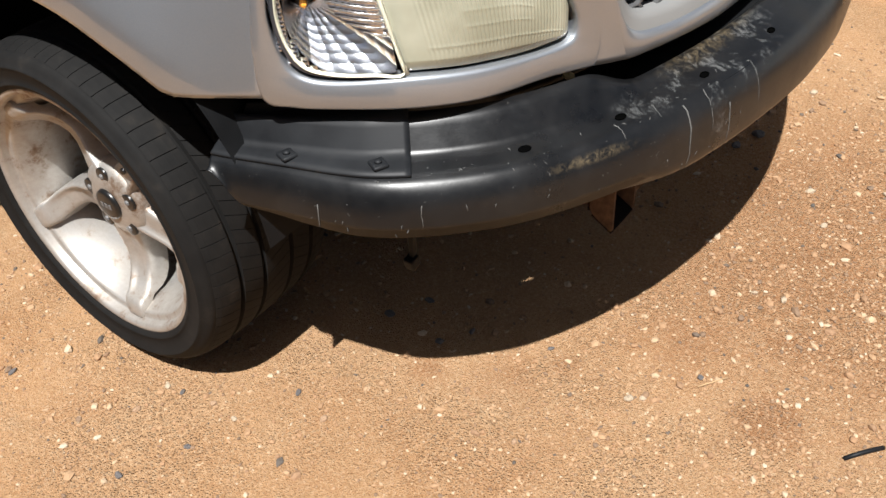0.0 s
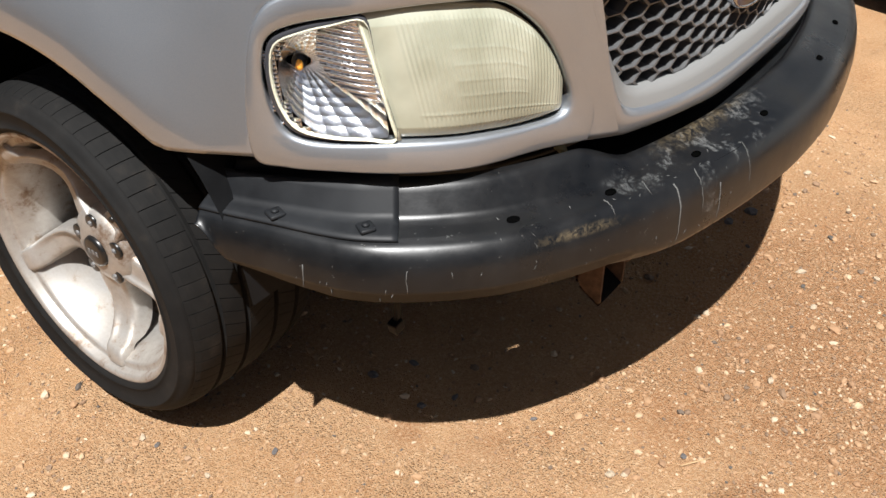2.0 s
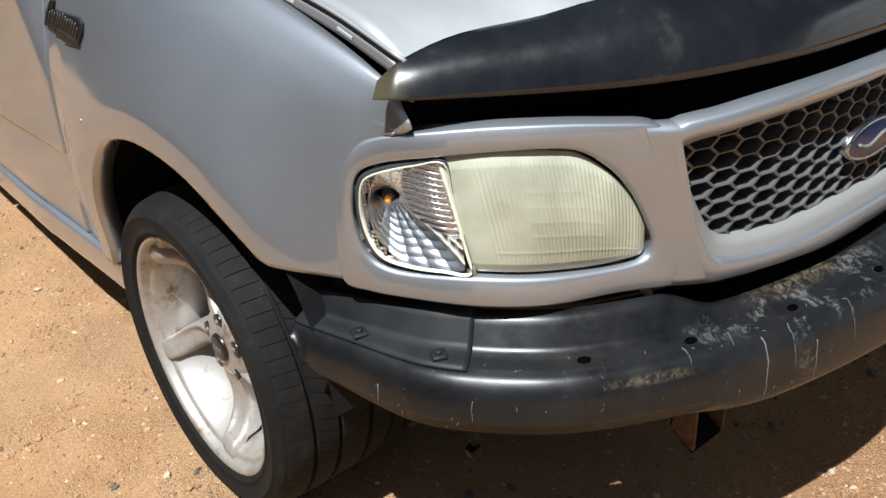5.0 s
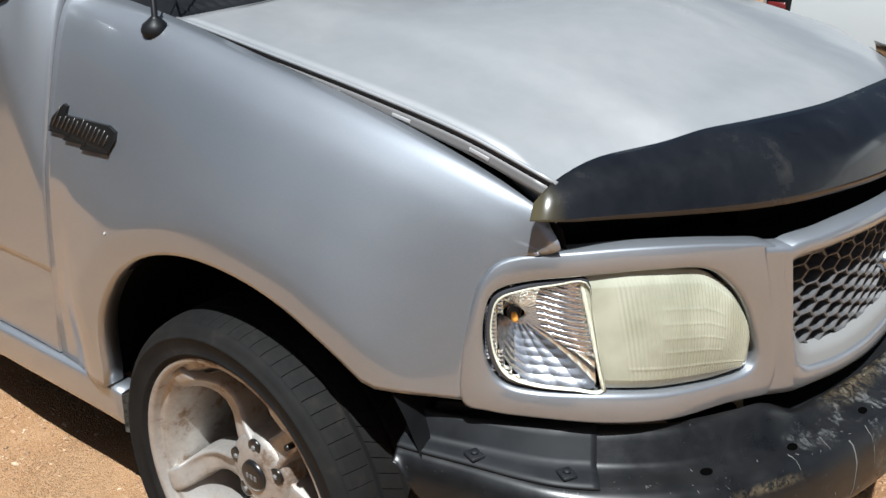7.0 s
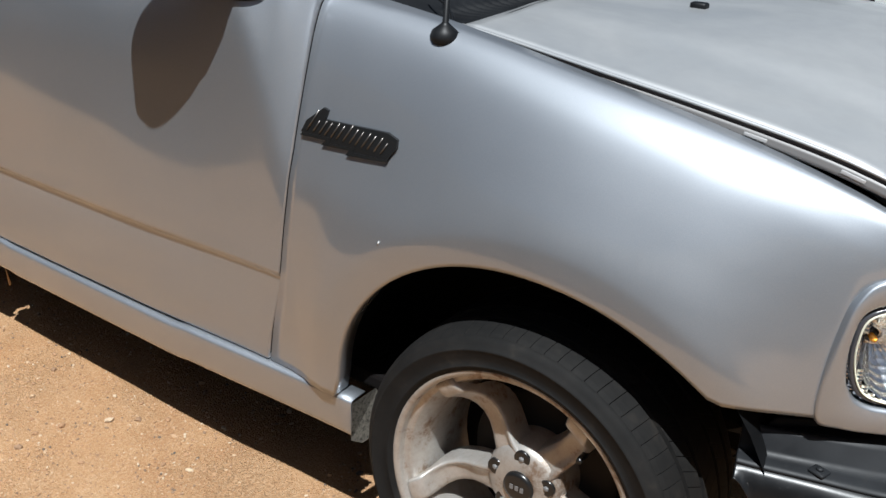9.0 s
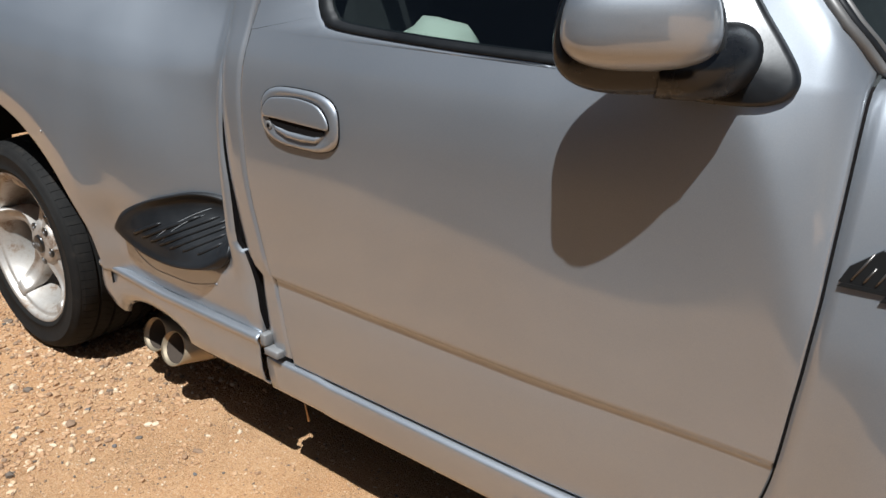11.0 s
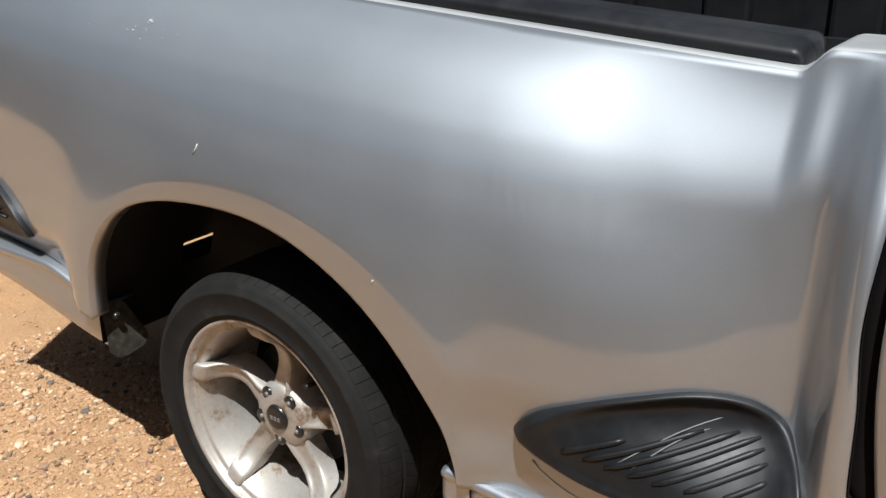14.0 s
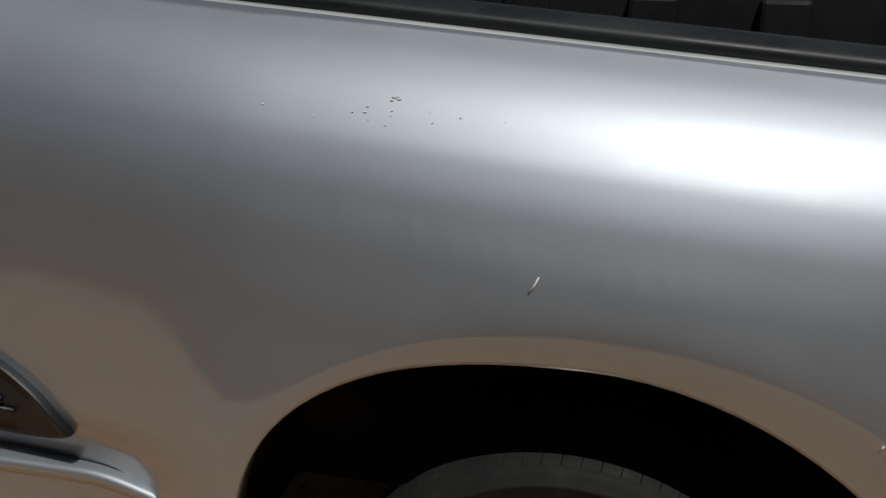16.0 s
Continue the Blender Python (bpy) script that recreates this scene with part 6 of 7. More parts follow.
def hood_point(u, v):
    a = min(abs(u), 1.0)
    y = 0.79 * a * (1 if u > 0 else -1)
    x0, x1 = HOOD_REAR(abs(y)), HOOD_FRONT(abs(y))
    x = x0 + (x1 - x0) * min(max(v, 0), 1)
    nose = -0.03 * smooth(0.82, 1.0, v) ** 2
    z = HOOD_EDGE(min(x, 0.54 + 0.0 * x)) + CROWN(abs(y)) * (1 - 0.25 * smooth(0.3, 0.8, x)) * (0.18 + 0.82 * smooth(-0.40, 0.30, x)) - 0.13 * max(0.0, x - 0.54) + nose
    if abs(u) > 1:
        return (x, y + (0.012 if u < 0 else -0.012) * (abs(u) - 1) * 10, z - 0.012 - 0.022 * smooth(-0.2, 0.3, x))
    if v > 1:
        return (x - 0.01, y, z - 0.03)
    return (x, y, z)


hood = sheet("hood", [-1.1] + steps(-1, 1, 64) + [1.1], steps(0, 1, 40) + [1.1], hood_point, FADED, truck, "silver hood standing slightly open", -0.002)
v, f = tube([(x, -0.791, HOOD_EDGE(x) - 0.003) for x in steps(-0.27, 0.54, 24)], 0.0035, 8)
raw("hood_lip", v, f, FADED, hood)
v, f = tube([(x, -0.7935, HOOD_EDGE(x) - 0.0085) for x in steps(-0.27, 0.54, 24)], 0.0028, 6)
raw("lip_seam", v, f, UNDER, hood)
FLANGE = material("flange_grey", (0.18, 0.176, 0.174), 0.5, 0.25)
TAPE = material("pale_pad", (0.40, 0.40, 0.40), 0.5)
flange = sheet("hood_flange", steps(-0.20, 0.535, 24), steps(0, 1, 3), lambda x, k: (x, -0.795 - 0.003 * k, HOOD_EDGE(x) - 0.0105 - 0.0160 * k * smooth(-0.22, 0.05, x)), FLANGE, hood, "grey folded hood edge flange", 0.002)
for x in (-0.022, 0.125, 0.27, 0.415):
    bm = bmesh.new()
    box(bm, (0.036, 0.002, 0.006), (x, -0.7985, HOOD_EDGE(x) - 0.0185), 0.0008, Matrix.Rotation(math.atan2(HOOD_EDGE(x) - HOOD_EDGE(x + 0.02), 0.02), 4, "Y"))
    part("edge_pad", bm, TAPE, flange, "pale bumper pad")
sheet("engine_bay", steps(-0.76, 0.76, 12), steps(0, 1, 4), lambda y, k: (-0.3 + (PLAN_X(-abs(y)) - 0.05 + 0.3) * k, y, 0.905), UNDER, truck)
sheet("fender_inner", steps(-0.55, 0.56, 20), steps(0, 1, 2), lambda x, t: (x, -0.80 + 0.035 * t, FENDER_TOP(x) - 0.07 * t), LINER, truck, both=True)

# bug deflector along the hood's front edge
DEFLECT = material("smoked_acrylic", (0.007, 0.008, 0.010), 0.20, 0.0, 0.3, 0.05)
_n = tex(DEFLECT, "Noise", 7.0, Detail=8.0, Roughness=0.7)
_c = ramp(DEFLECT, _n.outputs["Fac"], [(0.35, (0.005, 0.0055, 0.007)), (0.60, (0.010, 0.011, 0.013)), (0.80, (0.045, 0.043, 0.038))])
for _y in (-0.845, 0.845):
    _c = mix(DEFLECT, near(DEFLECT, 0.525, _y, 0.985, (1.0, 1.0, 0.8), 0.015, 0.06), _c, (0.075, 0.064, 0.034))
put(DEFLECT, _c, "Base Color")
put(DEFLECT, ramp(DEFLECT, _n.outputs["Fac"], [(0.3, g(0.14)), (0.75, g(0.34))]), "Roughness")
DEF_LOW = spline([(0.0, 0.850), (0.25, 0.828), (0.45, 0.778), (0.55, 0.735), (0.66, 0.665), (0.75, 0.605), (0.82, 0.560), (0.845, 0.535)])
DEF_TOP = spline([(0.0, 0.740), (0.25, 0.715), (0.45, 0.655), (0.60, 0.590), (0.70, 0.548), (0.76, 0.532), (0.79, 0.525)])


def deflector(u, v):
    yl, yt = 0.845 * abs(u), 0.815 * abs(u)
    s = 1 if u > 0 else -1
    low = Vector((DEF_LOW(yl), s * yl, 0.968 + 0.012 * abs(u) ** 6))
    zt = HOOD_EDGE(min(DEF_TOP(yt), 0.54)) + CROWN(yt) * 0.80 - 0.13 * max(0.0, DEF_TOP(yt) - 0.54) + 0.004
    top = Vector((DEF_TOP(yt), s * yt, zt))
    k = math.sqrt(max(0.0, 1 - max(0.0, (abs(u) - 0.86) / 0.14) ** 2))
    p = low + (top - low) * v * (0.42 + 0.58 * k)
    bulge = 0.026 * math.sin(math.pi * min(v, 1) * 0.92) * (1 - abs(u) ** 6)
    return (p.x + bulge, p.y, p.z + bulge * 0.8)


defl = sheet("hood_deflector", steps(-1, 1, 72), steps(0, 1, 14), deflector, DEFLECT, truck, "glossy smoked black hood deflector", 0.003)
sheet("hood_nose", steps(-0.75, 0.75, 30), steps(0, 1, 4), lambda y, t: (HOOD_FRONT(abs(y)) - 0.02 - 0.02 * t, y, 1.01 + 0.03 * (1 - abs(y)) - 0.11 * t), LINER, truck, "dark hood nose")
for y in (-0.278, 0.243):
    bm = bmesh.new()
    box(bm, (0.035, 0.028, 0.014), (-0.03, y, hood_point(y / 0.79, 0.27)[2] + 0.004), 0.005)
    part("washer_nozzle", bm, BLACK, hood)

# cowl, wipers, antenna
def cowl(u, v):
    y = u * 0.83
    x0 = HOOD_REAR(min(abs(y), 0.79)) + 0.01
    x1 = -0.515 + 0.165 * (1 - u * u)
    x = x0 + (x1 - x0) * v
    return (x, y, 1.140 + 0.040 * (1 - u * u) - 0.02 * math.sin(math.pi * v) + 0.012 * v + 0.0035 * math.cos(2 * math.pi * y / 0.024) * smooth(0.86, 0.82, abs(u)) * smooth(0.12, 0.16, abs(u)) * smooth(0.18, 0.26, v) * smooth(0.72, 0.64, v))


sheet("cowl_panel", steps(-1, 1, 480), steps(0, 1, 14), cowl, BLACK, truck, "black louvred cowl panel")


def wiper(points):
    v, f = tube(points, 0.0105, 8)
    arm = raw("wiper", v, f, BLACK, truck)
    v, f = tube([(p[0] - 0.006, p[1], p[2] - 0.010) for p in points[: len(points)]], 0.005, 6)
    raw("blade", v, f, RUBBER, arm)


wiper([(-0.535, -0.705, 1.172), (-0.44, -0.50, 1.188), (-0.365, -0.30, 1.205), (-0.33, -0.10, 1.215), (-0.315, 0.05, 1.20)])
wiper([(-0.33, 0.0, 1.220), (-0.345, 0.25, 1.222), (-0.41, 0.45, 1.21), (-0.45, 0.62, 1.18)])
ant = []
prof = [(0.021, -0.004), (0.0255, 0.004), (0.0262, 0.009), (0.0225, 0.019), (0.011, 0.028), (0.0058, 0.033), (0.0052, 0.075), (0.0, 0.078)]
for i in range(24):
    a = 2 * math.pi * i / 24
    ant += [(r * math.cos(a), r * math.sin(a), h) for r, h in prof]
antenna = thing("antenna", "black magnetic-base whip antenna on the fender", "antenna", (-0.278, -0.832, 1.122))
raw("base", ant, grid_faces(24, len(prof), closed_u=True), BLACK, antenna)
v, f = tube([(0, 0, 0.07), (-0.012, 0, 0.30), (-0.03, 0.0, 0.62)], 0.0022, 6)
raw("whip", v, f, BLACK, antenna)
v, f = tube([(0.0, 0.02, 0.02), (-0.02, 0.05, 0.035), (-0.06, 0.09, 0.045), (-0.14, 0.14, 0.06)], 0.0025, 6)
raw("cable", v, f, BLACK, antenna)

# ---- door mirror ----
mir = thing("door_mirror", "", "")
mir.parent = truck
for ob in (mir, door):
    for k in ("label", "category"):
        if k in ob:
            del ob[k]


HEAD = Vector((-0.800, -1.036, 0.0))
LONG = Vector((-0.832, -0.555, 0.0))
OUTWARD = Vector((0.555, -0.832, 0.0))


def dome(a, r, wide, tall, mid_z, base, deep, e=0.74):
    """A rounded-rectangle dome: a round, r from the crown (0) to the rim (1)."""
    ca, sa = math.cos(a), math.sin(a)
    l = wide * r * math.copysign(abs(ca) ** e, ca)
    h = tall * r * math.copysign(abs(sa) ** e, sa)
    l *= 1 - 0.10 * h / tall
    d = base + deep * max(0.0, 1 - r**2.6) ** (1 / 2.2)
    p = HEAD + LONG * l + OUTWARD * d
    return (p.x, p.y, mid_z + h)


ROUND = [2 * math.pi * k / 56 for k in range(57)]
RADII = [0.0, 0.15, 0.3, 0.45, 0.6, 0.72, 0.82, 0.89, 0.94, 0.97, 0.99, 1.0]
sheet("mirror_shell", ROUND, RADII + [1.001], lambda a, r: dome(a, min(r, 1), 0.104, 0.0675, 1.2665, 0.012 if r <= 1 else -0.01, 0.056), PAINT, mir, "silver mirror cover")
body = sheet("mirror_body", ROUND, RADII + [1.02], lambda a, r: dome(a, min(r, 1), 0.113, 0.085, 1.250, 0.0 if r <= 1 else -0.045, 0.036), GLOSSBLACK, mir, "black mirror housing")
sheet("mirror_glass", ROUND, [0.02, 0.5, 1.0], lambda a, r: dome(a, r, 0.112, 0.085, 1.248, -0.044, 0.0), CHROME, mir)

SAIL = [(-0.835, 1.418), (-0.808, 1.400), (-0.752, 1.335), (-0.700, 1.273), (-0.655, 1.222), (-0.632, 1.190), (-0.630, 1.168), (-0.645, 1.153), (-0.68, 1.146), (-0.74, 1.144), (-0.80, 1.150), (-0.812, 1.18), (-0.82, 1.28), (-0.838, 1.39)]
SAIL_MID = (-0.715, 1.215)


def sail_loop(pull, out):
    loop = []
    for x, z in SAIL:
        x, z = x + (SAIL_MID[0] - x) * pull, z + (SAIL_MID[1] - z) * pull
        loop.append((x, door_y(x, min(z, PILLAR_TOP(x) - 0.02)) - out, z))
    return loop


ring("mirror_base", [sail_loop(0.0, -0.01), sail_loop(0.0, 0.006), sail_loop(0.03, 0.011), sail_loop(0.10, 0.013), sail_loop(0.35, 0.017), sail_loop(0.65, 0.026), sail_loop(0.98, 0.030)], GLOSSBLACK, mir, "black triangular mirror base", per=5)
v, f = tube([(-0.728, -0.895, 1.205), (-0.726, -0.925, 1.204), (-0.726, -0.950, 1.202), (-0.730, -0.972, 1.200), (-0.745, -0.995, 1.199), (-0.78, -1.02, 1.20)], [0.050, 0.050, 0.047, 0.044, 0.042, 0.040], 28)
raw("mirror_arm", v, f, GLOSSBLACK, mir)

# ---- door handle ----
def oval_loop(cx, cz, a, b_, n=28, e=0.78, tip=0.0):
    out = []
    for k in range(n):
        q = 2 * math.pi * k / n
        c, s = math.cos(q), math.sin(q)
        x = a * math.copysign(abs(c) ** e, c)
        out.append((cx + x, cz + b_ * math.copysign(abs(s) ** e, s) + tip * x))
    return out


def on_door(points, out, pull=0.0, c=(-1.584, 1.003)):
    r = []
    for x, z in points:
        x, z = x + (c[0] - x) * pull, z + (c[1] - z) * pull
        r.append((x, door_y(x, z) - out, z))
    return r


HAND = oval_loop(-1.584, 1.003, 0.117, 0.061, e=0.66)
handle = ring("door_handle", [on_door(HAND, -0.004), on_door(HAND, 0.003), on_door(HAND, 0.006, 0.025), on_door(HAND, 0.0085, 0.06), on_door(HAND, 0.0095, 0.14), on_door(HAND, 0.008, 0.19), on_door(HAND, 0.004, 0.5), on_door(HAND, 0.004, 0.96)], PAINT, door, "silver oval door handle bezel", per=3)
gap = oval_loop(-1.584, 1.003, 0.118, 0.062, e=0.66)
ring("handle_gasket", [on_door(gap, -0.002), on_door(gap, 0.003), on_door(gap, 0.003, 0.04)], UNDER, handle, per=3)
cf = (-1.584, 1.020)
FLAP = [(-1.687, 0.999), (-1.687, 1.017), (-1.668, 1.035), (-1.644, 1.042), (-1.584, 1.047), (-1.530, 1.042), (-1.505, 1.030), (-1.490, 1.011), (-1.490, 0.997), (-1.510, 0.9955), (-1.570, 0.9965), (-1.650, 0.9985)]
ring("lever_gap", [on_door(FLAP, 0.005, -0.025, cf), on_door(FLAP, 0.0102, -0.022, cf), on_door(FLAP, 0.0102, 0.01, cf)], UNDER, handle, per=4)
ring("lever", [on_door(FLAP, 0.006, 0, cf), on_door(FLAP, 0.0115, 0.005, cf), on_door(FLAP, 0.0128, 0.03, cf), on_door(FLAP, 0.0132, 0.10, cf), on_door(FLAP, 0.0135, 0.5, cf), on_door(FLAP, 0.0135, 0.97, cf)], PAINT, handle, per=4)
# shade of the finger opening as a near-black patch, not a hollow
CUP = [(-1.664, 0.9975), (-1.580, 0.9955), (-1.506, 0.9940), (-1.508, 0.985), (-1.522, 0.9785), (-1.580, 0.977), (-1.636, 0.978), (-1.652, 0.985)]
cc = (-1.580, 0.988)
ring("cup_shade", [on_door(CUP, 0.0100, -0.03, cc), on_door(CUP, 0.0095, 0.1, cc), on_door(CUP, 0.009, 0.5, cc), on_door(CUP, 0.009, 0.95, cc)], UNDER, handle, per=4)
v, f = tube(on_door([(-1.662, 0.990), (-1.648, 0.977), (-1.612, 0.9695), (-1.570, 0.968), (-1.530, 0.970), (-1.506, 0.982)], 0.006), [0.002, 0.006, 0.0085, 0.0088, 0.007, 0.002], 12)
raw("finger_lip", v, f, PAINT, handle)
v, f = lathe([(0.0, 0.0), (0.006, -0.0012), (0.0085, -0.001), (0.0095, 0.0), (0.0095, 0.008)], 18, (-1.672, door_y(-1.672, 0.980) - 0.009, 0.980))
lock = raw("lock", v, f, GREYTRIM, handle)
v, f = lathe([(0.0, -0.0018), (0.0045, -0.0018), (0.0045, 0.0)], 12, (-1.672, door_y(-1.672, 0.980) - 0.0095, 0.980))
raw("keyhole", v, f, UNDER, lock)

# ---- fender badge: bolt-shaped plate with chrome strokes ----
BADGE = material("badge_silver", (0.15, 0.14, 0.13), 0.35, 0.8)
badge = new("badge")
badge.parent = truck
badge["label"] = "black bolt-shaped badge with chrome strokes"


def on_fender(x, z, out):
    return Vector((x, fender_y(x, z) - out, z))


def flat_shape(name, pts, out, mat, parent, deep=0.004):
    n = len(pts)
    verts = [on_fender(x, z, out) for x, z in pts] + [on_fender(x, z, out - deep) for x, z in pts]
    faces = [tuple(range(n))] + [(i, (i + 1) % n, n + (i + 1) % n, n + i) for i in range(n)]
    return raw(name, verts, faces, mat, parent, flat=True)


PLATE = [(-0.535, 0.922), (-0.525, 0.945), (-0.488, 0.975), (-0.476, 0.972), (-0.480, 0.955), (-0.33, 0.962), (-0.305, 0.955), (-0.303, 0.940), (-0.318, 0.918), (-0.410, 0.908), (-0.405, 0.918), (-0.475, 0.912), (-0.468, 0.923)]
flat_shape("plate", PLATE, 0.006, DARKCAP, badge, 0.006)
stroke = [(-0.535, 0.916), (-0.470, 0.919), (-0.478, 0.909), (-0.408, 0.914), (-0.415, 0.904), (-0.318, 0.913), (-0.316, 0.918), (-0.400, 0.912), (-0.395, 0.921), (-0.460, 0.916), (-0.455, 0.926), (-0.53, 0.922)]
flat_shape("bolt", stroke, 0.007, DARKCAP, badge, 0.004)
# slanting chrome strokes of uneven height
for k, (dx, h) in enumerate(((0.000, 0.040), (0.016, 0.022), (0.032, 0.026), (0.046, 0.024), (0.062, 0.028), (0.076, 0.026), (0.092, 0.032), (0.108, 0.028), (0.122, 0.026), (0.138, 0.028), (0.152, 0.026), (0.168, 0.027), (0.184, 0.020))):
    x, z0 = -0.518 + dx, 0.929 - 0.0035 * smooth(0.0, 0.19, dx)
    v, f = tube([on_fender(x + 0.55 * h * q, z0 + h * q, 0.0078) for q in (0.0, 0.5, 1.0)], 0.0016, 6)
    raw("stroke", v, f, BADGE, badge)

# ---- white pickup parked beyond ----
other = thing("white_pickup", "white pickup truck parked on the far side", "truck", (0, 0, 0))
WY = 2.12


def white_side(u, v):
    xs_ = WX[u]
    low = white_low(xs_)
    if v < 0:
        return (xs_, WY + 0.012, low)
    z = low + (1.30 - low) * v
    bulge = 0.03 * math.sin(math.pi * min(1, (z - 0.5) / 0.8))
    return (xs_, WY - bulge, z)


def white_low(x):
    d = (x - 0.86) / 0.50
    return 0.44 + 0.43 * math.sqrt(max(0, 1 - d * d)) if abs(d) < 1 else 0.50


WX = steps(-0.23, 0.35, 10) + [0.86 - 0.50 * math.cos(math.pi * k / 28) for k in range(29)] + steps(1.37, 2.2, 8)
sheet("bed_side", list(range(len(WX))), [-1] + steps(0, 1, 20), white_side, WHITE, other, "white bed side", 0.01)
def white_loft(name, stations, mat, parent, label=""):
    """stations: (x, low, high, half width at the low edge, half width at the high edge)."""
    verts, mid_y = [], WY + 0.93
    for x, lo, hi, wl, wh in stations:
        r = 0.05
        verts += [(x, mid_y - wl, lo), (x, mid_y - wl, lo + 0.4 * (hi - lo)), (x, mid_y - wh, hi - r), (x, mid_y - wh + r, hi), (x, mid_y + wh - r, hi), (x, mid_y + wh, hi - r), (x, mid_y + wl, lo + 0.4 * (hi - lo)), (x, mid_y + wl, lo)]
    faces = grid_faces(len(stations), 8, closed_v=True) + [tuple(range(8)), tuple((len(stations) - 1) * 8 + k for k in range(8))]
    return raw(name, verts, faces, mat, parent, label, flat=True)


white_loft("cab", [(2.22, 0.50, 1.28, 0.90, 0.90), (2.30, 0.48, 1.30, 0.91, 0.91), (3.9, 0.48, 1.22, 0.91, 0.90), (4.5, 0.50, 1.18, 0.91, 0.88), (5.4, 0.52, 1.12, 0.89, 0.84), (5.55, 0.60, 1.00, 0.84, 0.80)], WHITE, other, "white cab and nose")
white_loft("cab_roof", [(2.28, 1.27, 1.60, 0.88, 0.74), (2.42, 1.27, 1.88, 0.88, 0.70), (3.4, 1.24, 1.90, 0.88, 0.70), (3.75, 1.22, 1.78, 0.88, 0.70), (4.25, 1.19, 1.24, 0.86, 0.80)], WHITE, other, "white cab roof")
bm = bmesh.new()
box(bm, (0.62, 0.02, 0.34), (2.85, WY + 0.128, 1.52), 0.01, Matrix.Rotation(radians(-13), 4, "X"))
part("side_window", bm, GLASS, other, "dark tinted glass", flat=True)
bm = bmesh.new()
box(bm, (0.42, 0.02, 0.30), (3.50, WY + 0.128, 1.50), 0.01, Matrix.Rotation(radians(-13), 4, "X"))
part("side_window", bm, GLASS, other, flat=True)
sheet("bed_side", steps(-0.23, 2.2, 8), steps(0.50, 1.30, 6), lambda x, z: (x, WY + 1.86, z), WHITE, other, thick=0.02)
bm = bmesh.new()
box(bm, (2.42, 1.78, 0.04), (1.0, WY + 0.93, 0.86))
part("bed_floor", bm, LINER, other, flat=True)
bm = bmesh.new()
box(bm, (0.05, 1.80, 0.56), (-0.23, WY + 0.93, 1.02), 0.015)
part("tailgate", bm, WHITE, other, "white tailgate")
bm = bmesh.new()
box(bm, (0.14, 1.8, 0.18), (-0.36, WY + 0.90, 0.58), 0.03)
part("rear_bumper", bm, CHROME, other)
bm = bmesh.new()
box(bm, (0.11, 0.06, 0.25), (-0.165, WY - 0.012, 1.005), 0.015)
tl = part("tail_lamp", bm, BLACK, other, "tail lamp in a black housing")
for name, mat, z, high in (("indicator", material("amber_lens", (0.42, 0.13, 0.015), 0.25), 1.072, 0.080), ("reversing_lens", material("grey_lens", (0.16, 0.16, 0.17), 0.25), 0.993, 0.066), ("brake_lens", material("dark_red_lens", (0.12, 0.012, 0.012), 0.25), 0.922, 0.066)):
    bm = bmesh.new()
    box(bm, (0.084, 0.06, high), (-0.171, WY - 0.017, z), 0.012)
    part(name, bm, mat, tl)
bm = bmesh.new()
box(bm, (5.0, 1.5, 0.2), (2.5, WY + 0.9, 0.48))
box(bm, (1.1, 0.04, 0.7), (0.86, WY + 0.30, 0.70))
box(bm, (1.1, 0.3, 0.03), (0.86, WY + 0.16, 0.95))
part("chassis", bm, UNDER, other)
SIXRIM = material("polished_alloy", (0.42, 0.40, 0.37), 0.38, 0.5)
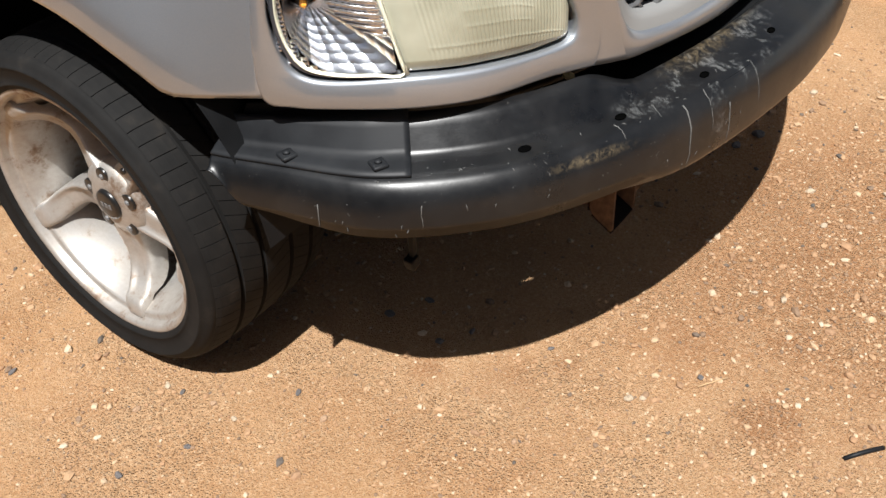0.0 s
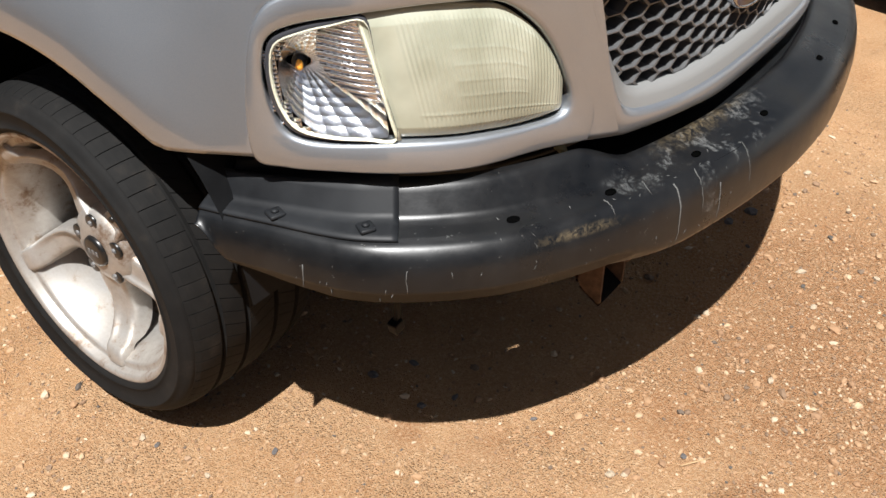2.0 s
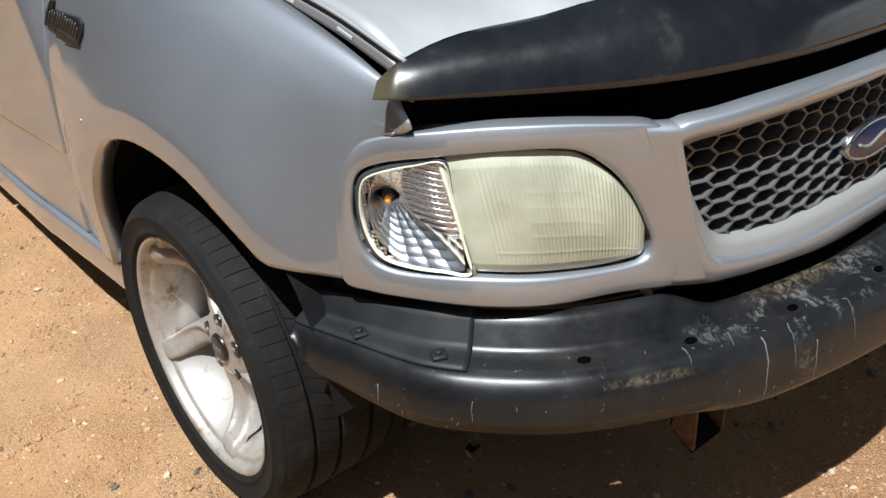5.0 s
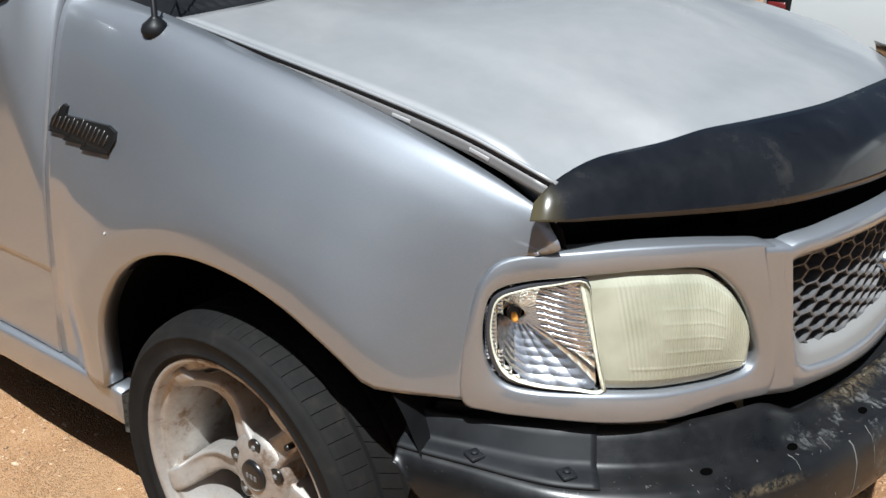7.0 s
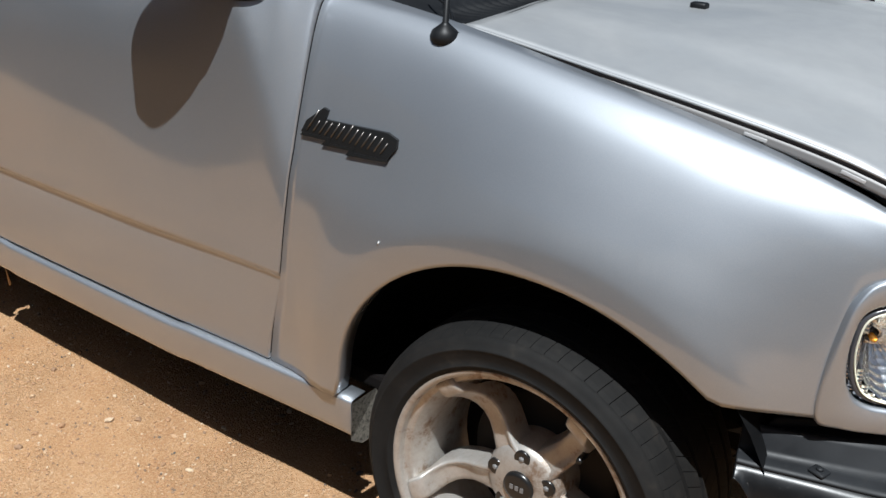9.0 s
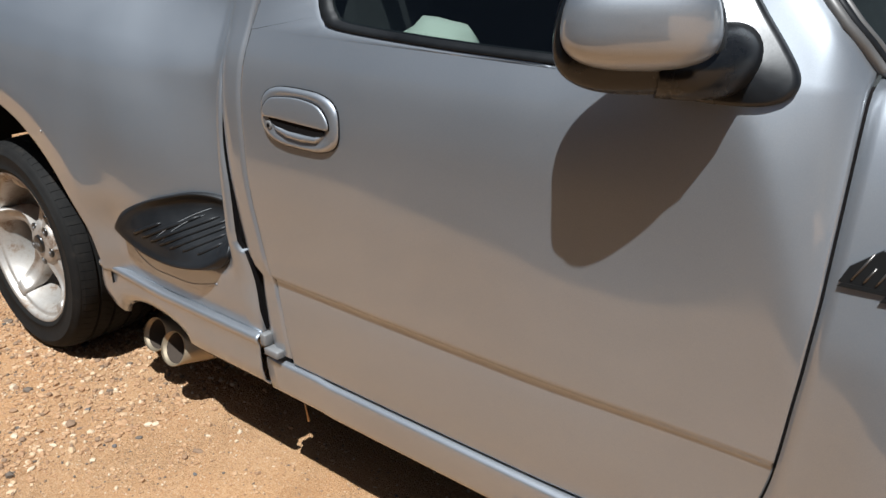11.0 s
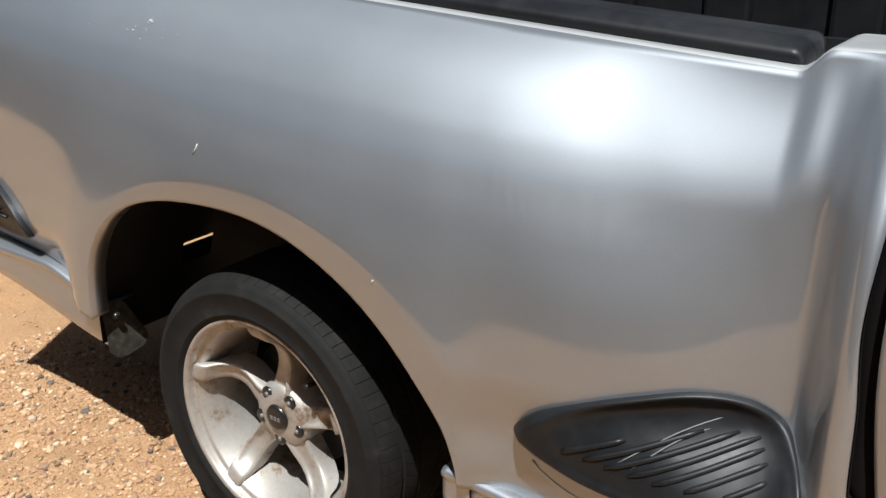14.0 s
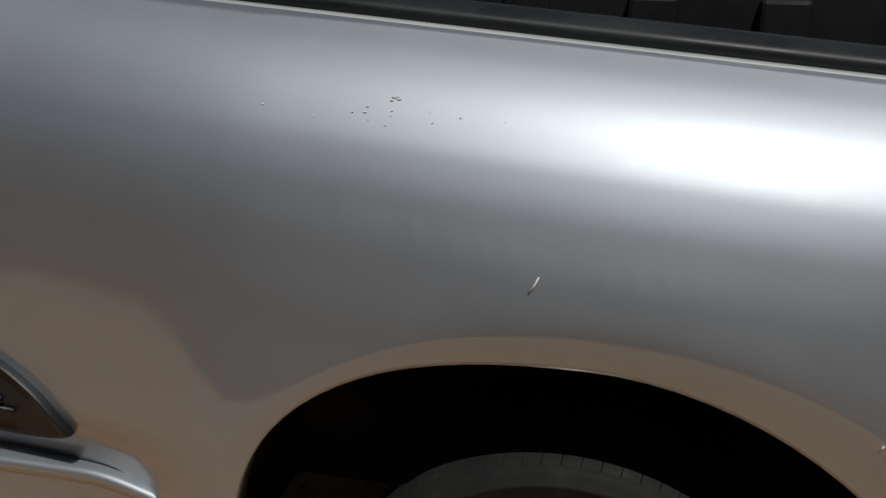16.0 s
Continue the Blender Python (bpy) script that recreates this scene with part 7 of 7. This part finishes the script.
for x in (0.86, 4.7):
    wh = new("wheel")
    wh.parent = other
    wh.location = (x, WY + 0.13, 0.385)
    v, f = lathe([(0.22, -0.10), (0.235, -0.115), (0.30, -0.125), (0.35, -0.115), (0.38, -0.09), (0.39, -0.05), (0.392, 0.05), (0.38, 0.10), (0.22, 0.10)], 64, (0, 0, 0))
    raw("tyre", v, f, RUBBER, wh)
    v, f = lathe([(0.0, -0.06), (0.05, -0.06), (0.055, -0.045), (0.10, -0.05), (0.13, -0.06), (0.20, -0.085), (0.225, -0.108), (0.232, -0.112), (0.235, -0.10)], 64, (0, 0, 0))
    rm = raw("rim", v, f, SIXRIM, wh, "polished alloy rim")
    for k in range(6):
        a = radians(60 * k + 20)
        bm = bmesh.new()
        bmesh.ops.create_icosphere(bm, subdivisions=2, radius=1, matrix=Matrix.Translation((0.155 * math.sin(a), -0.068, 0.155 * math.cos(a))) @ Matrix.Rotation(a, 4, "Y") @ Matrix.Diagonal((0.028, 0.012, 0.052, 1)))
        part("slot", bm, UNDER, rm)
        a = radians(60 * k + 50)
        v, f = lathe([(0.0, -0.075), (0.008, -0.074), (0.010, -0.068), (0.010, -0.04)], 6, (0.075 * math.sin(a), 0, 0.075 * math.cos(a)))
        raw("lug_nut", v, f, CHROME, rm, flat=True)
    v, f = lathe([(0.0, -0.082), (0.035, -0.080), (0.042, -0.070), (0.042, -0.05)], 24, (0, 0, 0))
    raw("centre_cap", v, f, CHROME, rm)

# far white post
v, f = tube([(-7.4, 15.1, -0.05), (-7.4, 15.1, 0.5), (-7.4, 15.1, 1.1)], 0.06, 12)
tagged(raw("post", v, f, WHITE), "short white painted post on bare soil", "post")

# ---- small marks and litter on the truck ----
CHALK = material("pale_marks", (0.50, 0.50, 0.49), 0.8)


def flecks(name, cx, cz, spread_x, spread_z, count, size, label, seed, mat):
    r = random.Random(seed)
    for _ in range(count):
        x, z = cx + r.gauss(0, spread_x), cz + r.gauss(0, spread_z)
        s, n, verts = size * r.uniform(0.4, 1.3), 7, []
        for k in range(n):
            q = 2 * math.pi * k / n
            d = s * r.uniform(0.5, 1.0)
            px, pz = x + d * 1.6 * math.cos(q), z + d * 0.6 * math.sin(q)
            verts.append((px, bed_y(px, pz) - 0.0022, pz))
        raw(name, verts, [tuple(range(n))], mat, truck, label)


flecks("dropping", -3.34, 1.195, 0.075, 0.010, 14, 0.0020, "pale dried specks on the shoulder", 2, CHALK)
flecks("smudge", -3.316, 1.209, 0.012, 0.003, 3, 0.004, "grey smudge", 4, TAPE)
for pts in (((-3.112, 0.978), (-3.105, 0.988), (-3.100, 0.999)), ((-2.656, 0.815), (-2.652, 0.821))):
    v, f = tube([(x, bed_y(x, z) - 0.001, z) for x, z in pts], 0.0013, 5)
    raw("scratch", v, f, CHALK, truck)
v, f = tube([on_fender(-0.303, 0.770, 0.001), on_fender(-0.300, 0.777, 0.001)], 0.0016, 5)
raw("scratch", v, f, CHALK, truck)
v, f = tube([(-1.755, -0.88, 0.262), (-1.758, -0.872, 0.22), (-1.752, -0.870, 0.180)], [0.0015, 0.002, 0.004], 6)
tagged(raw("twig", v, f, TWIG), "dry stalk hanging under the skirt", "twig")
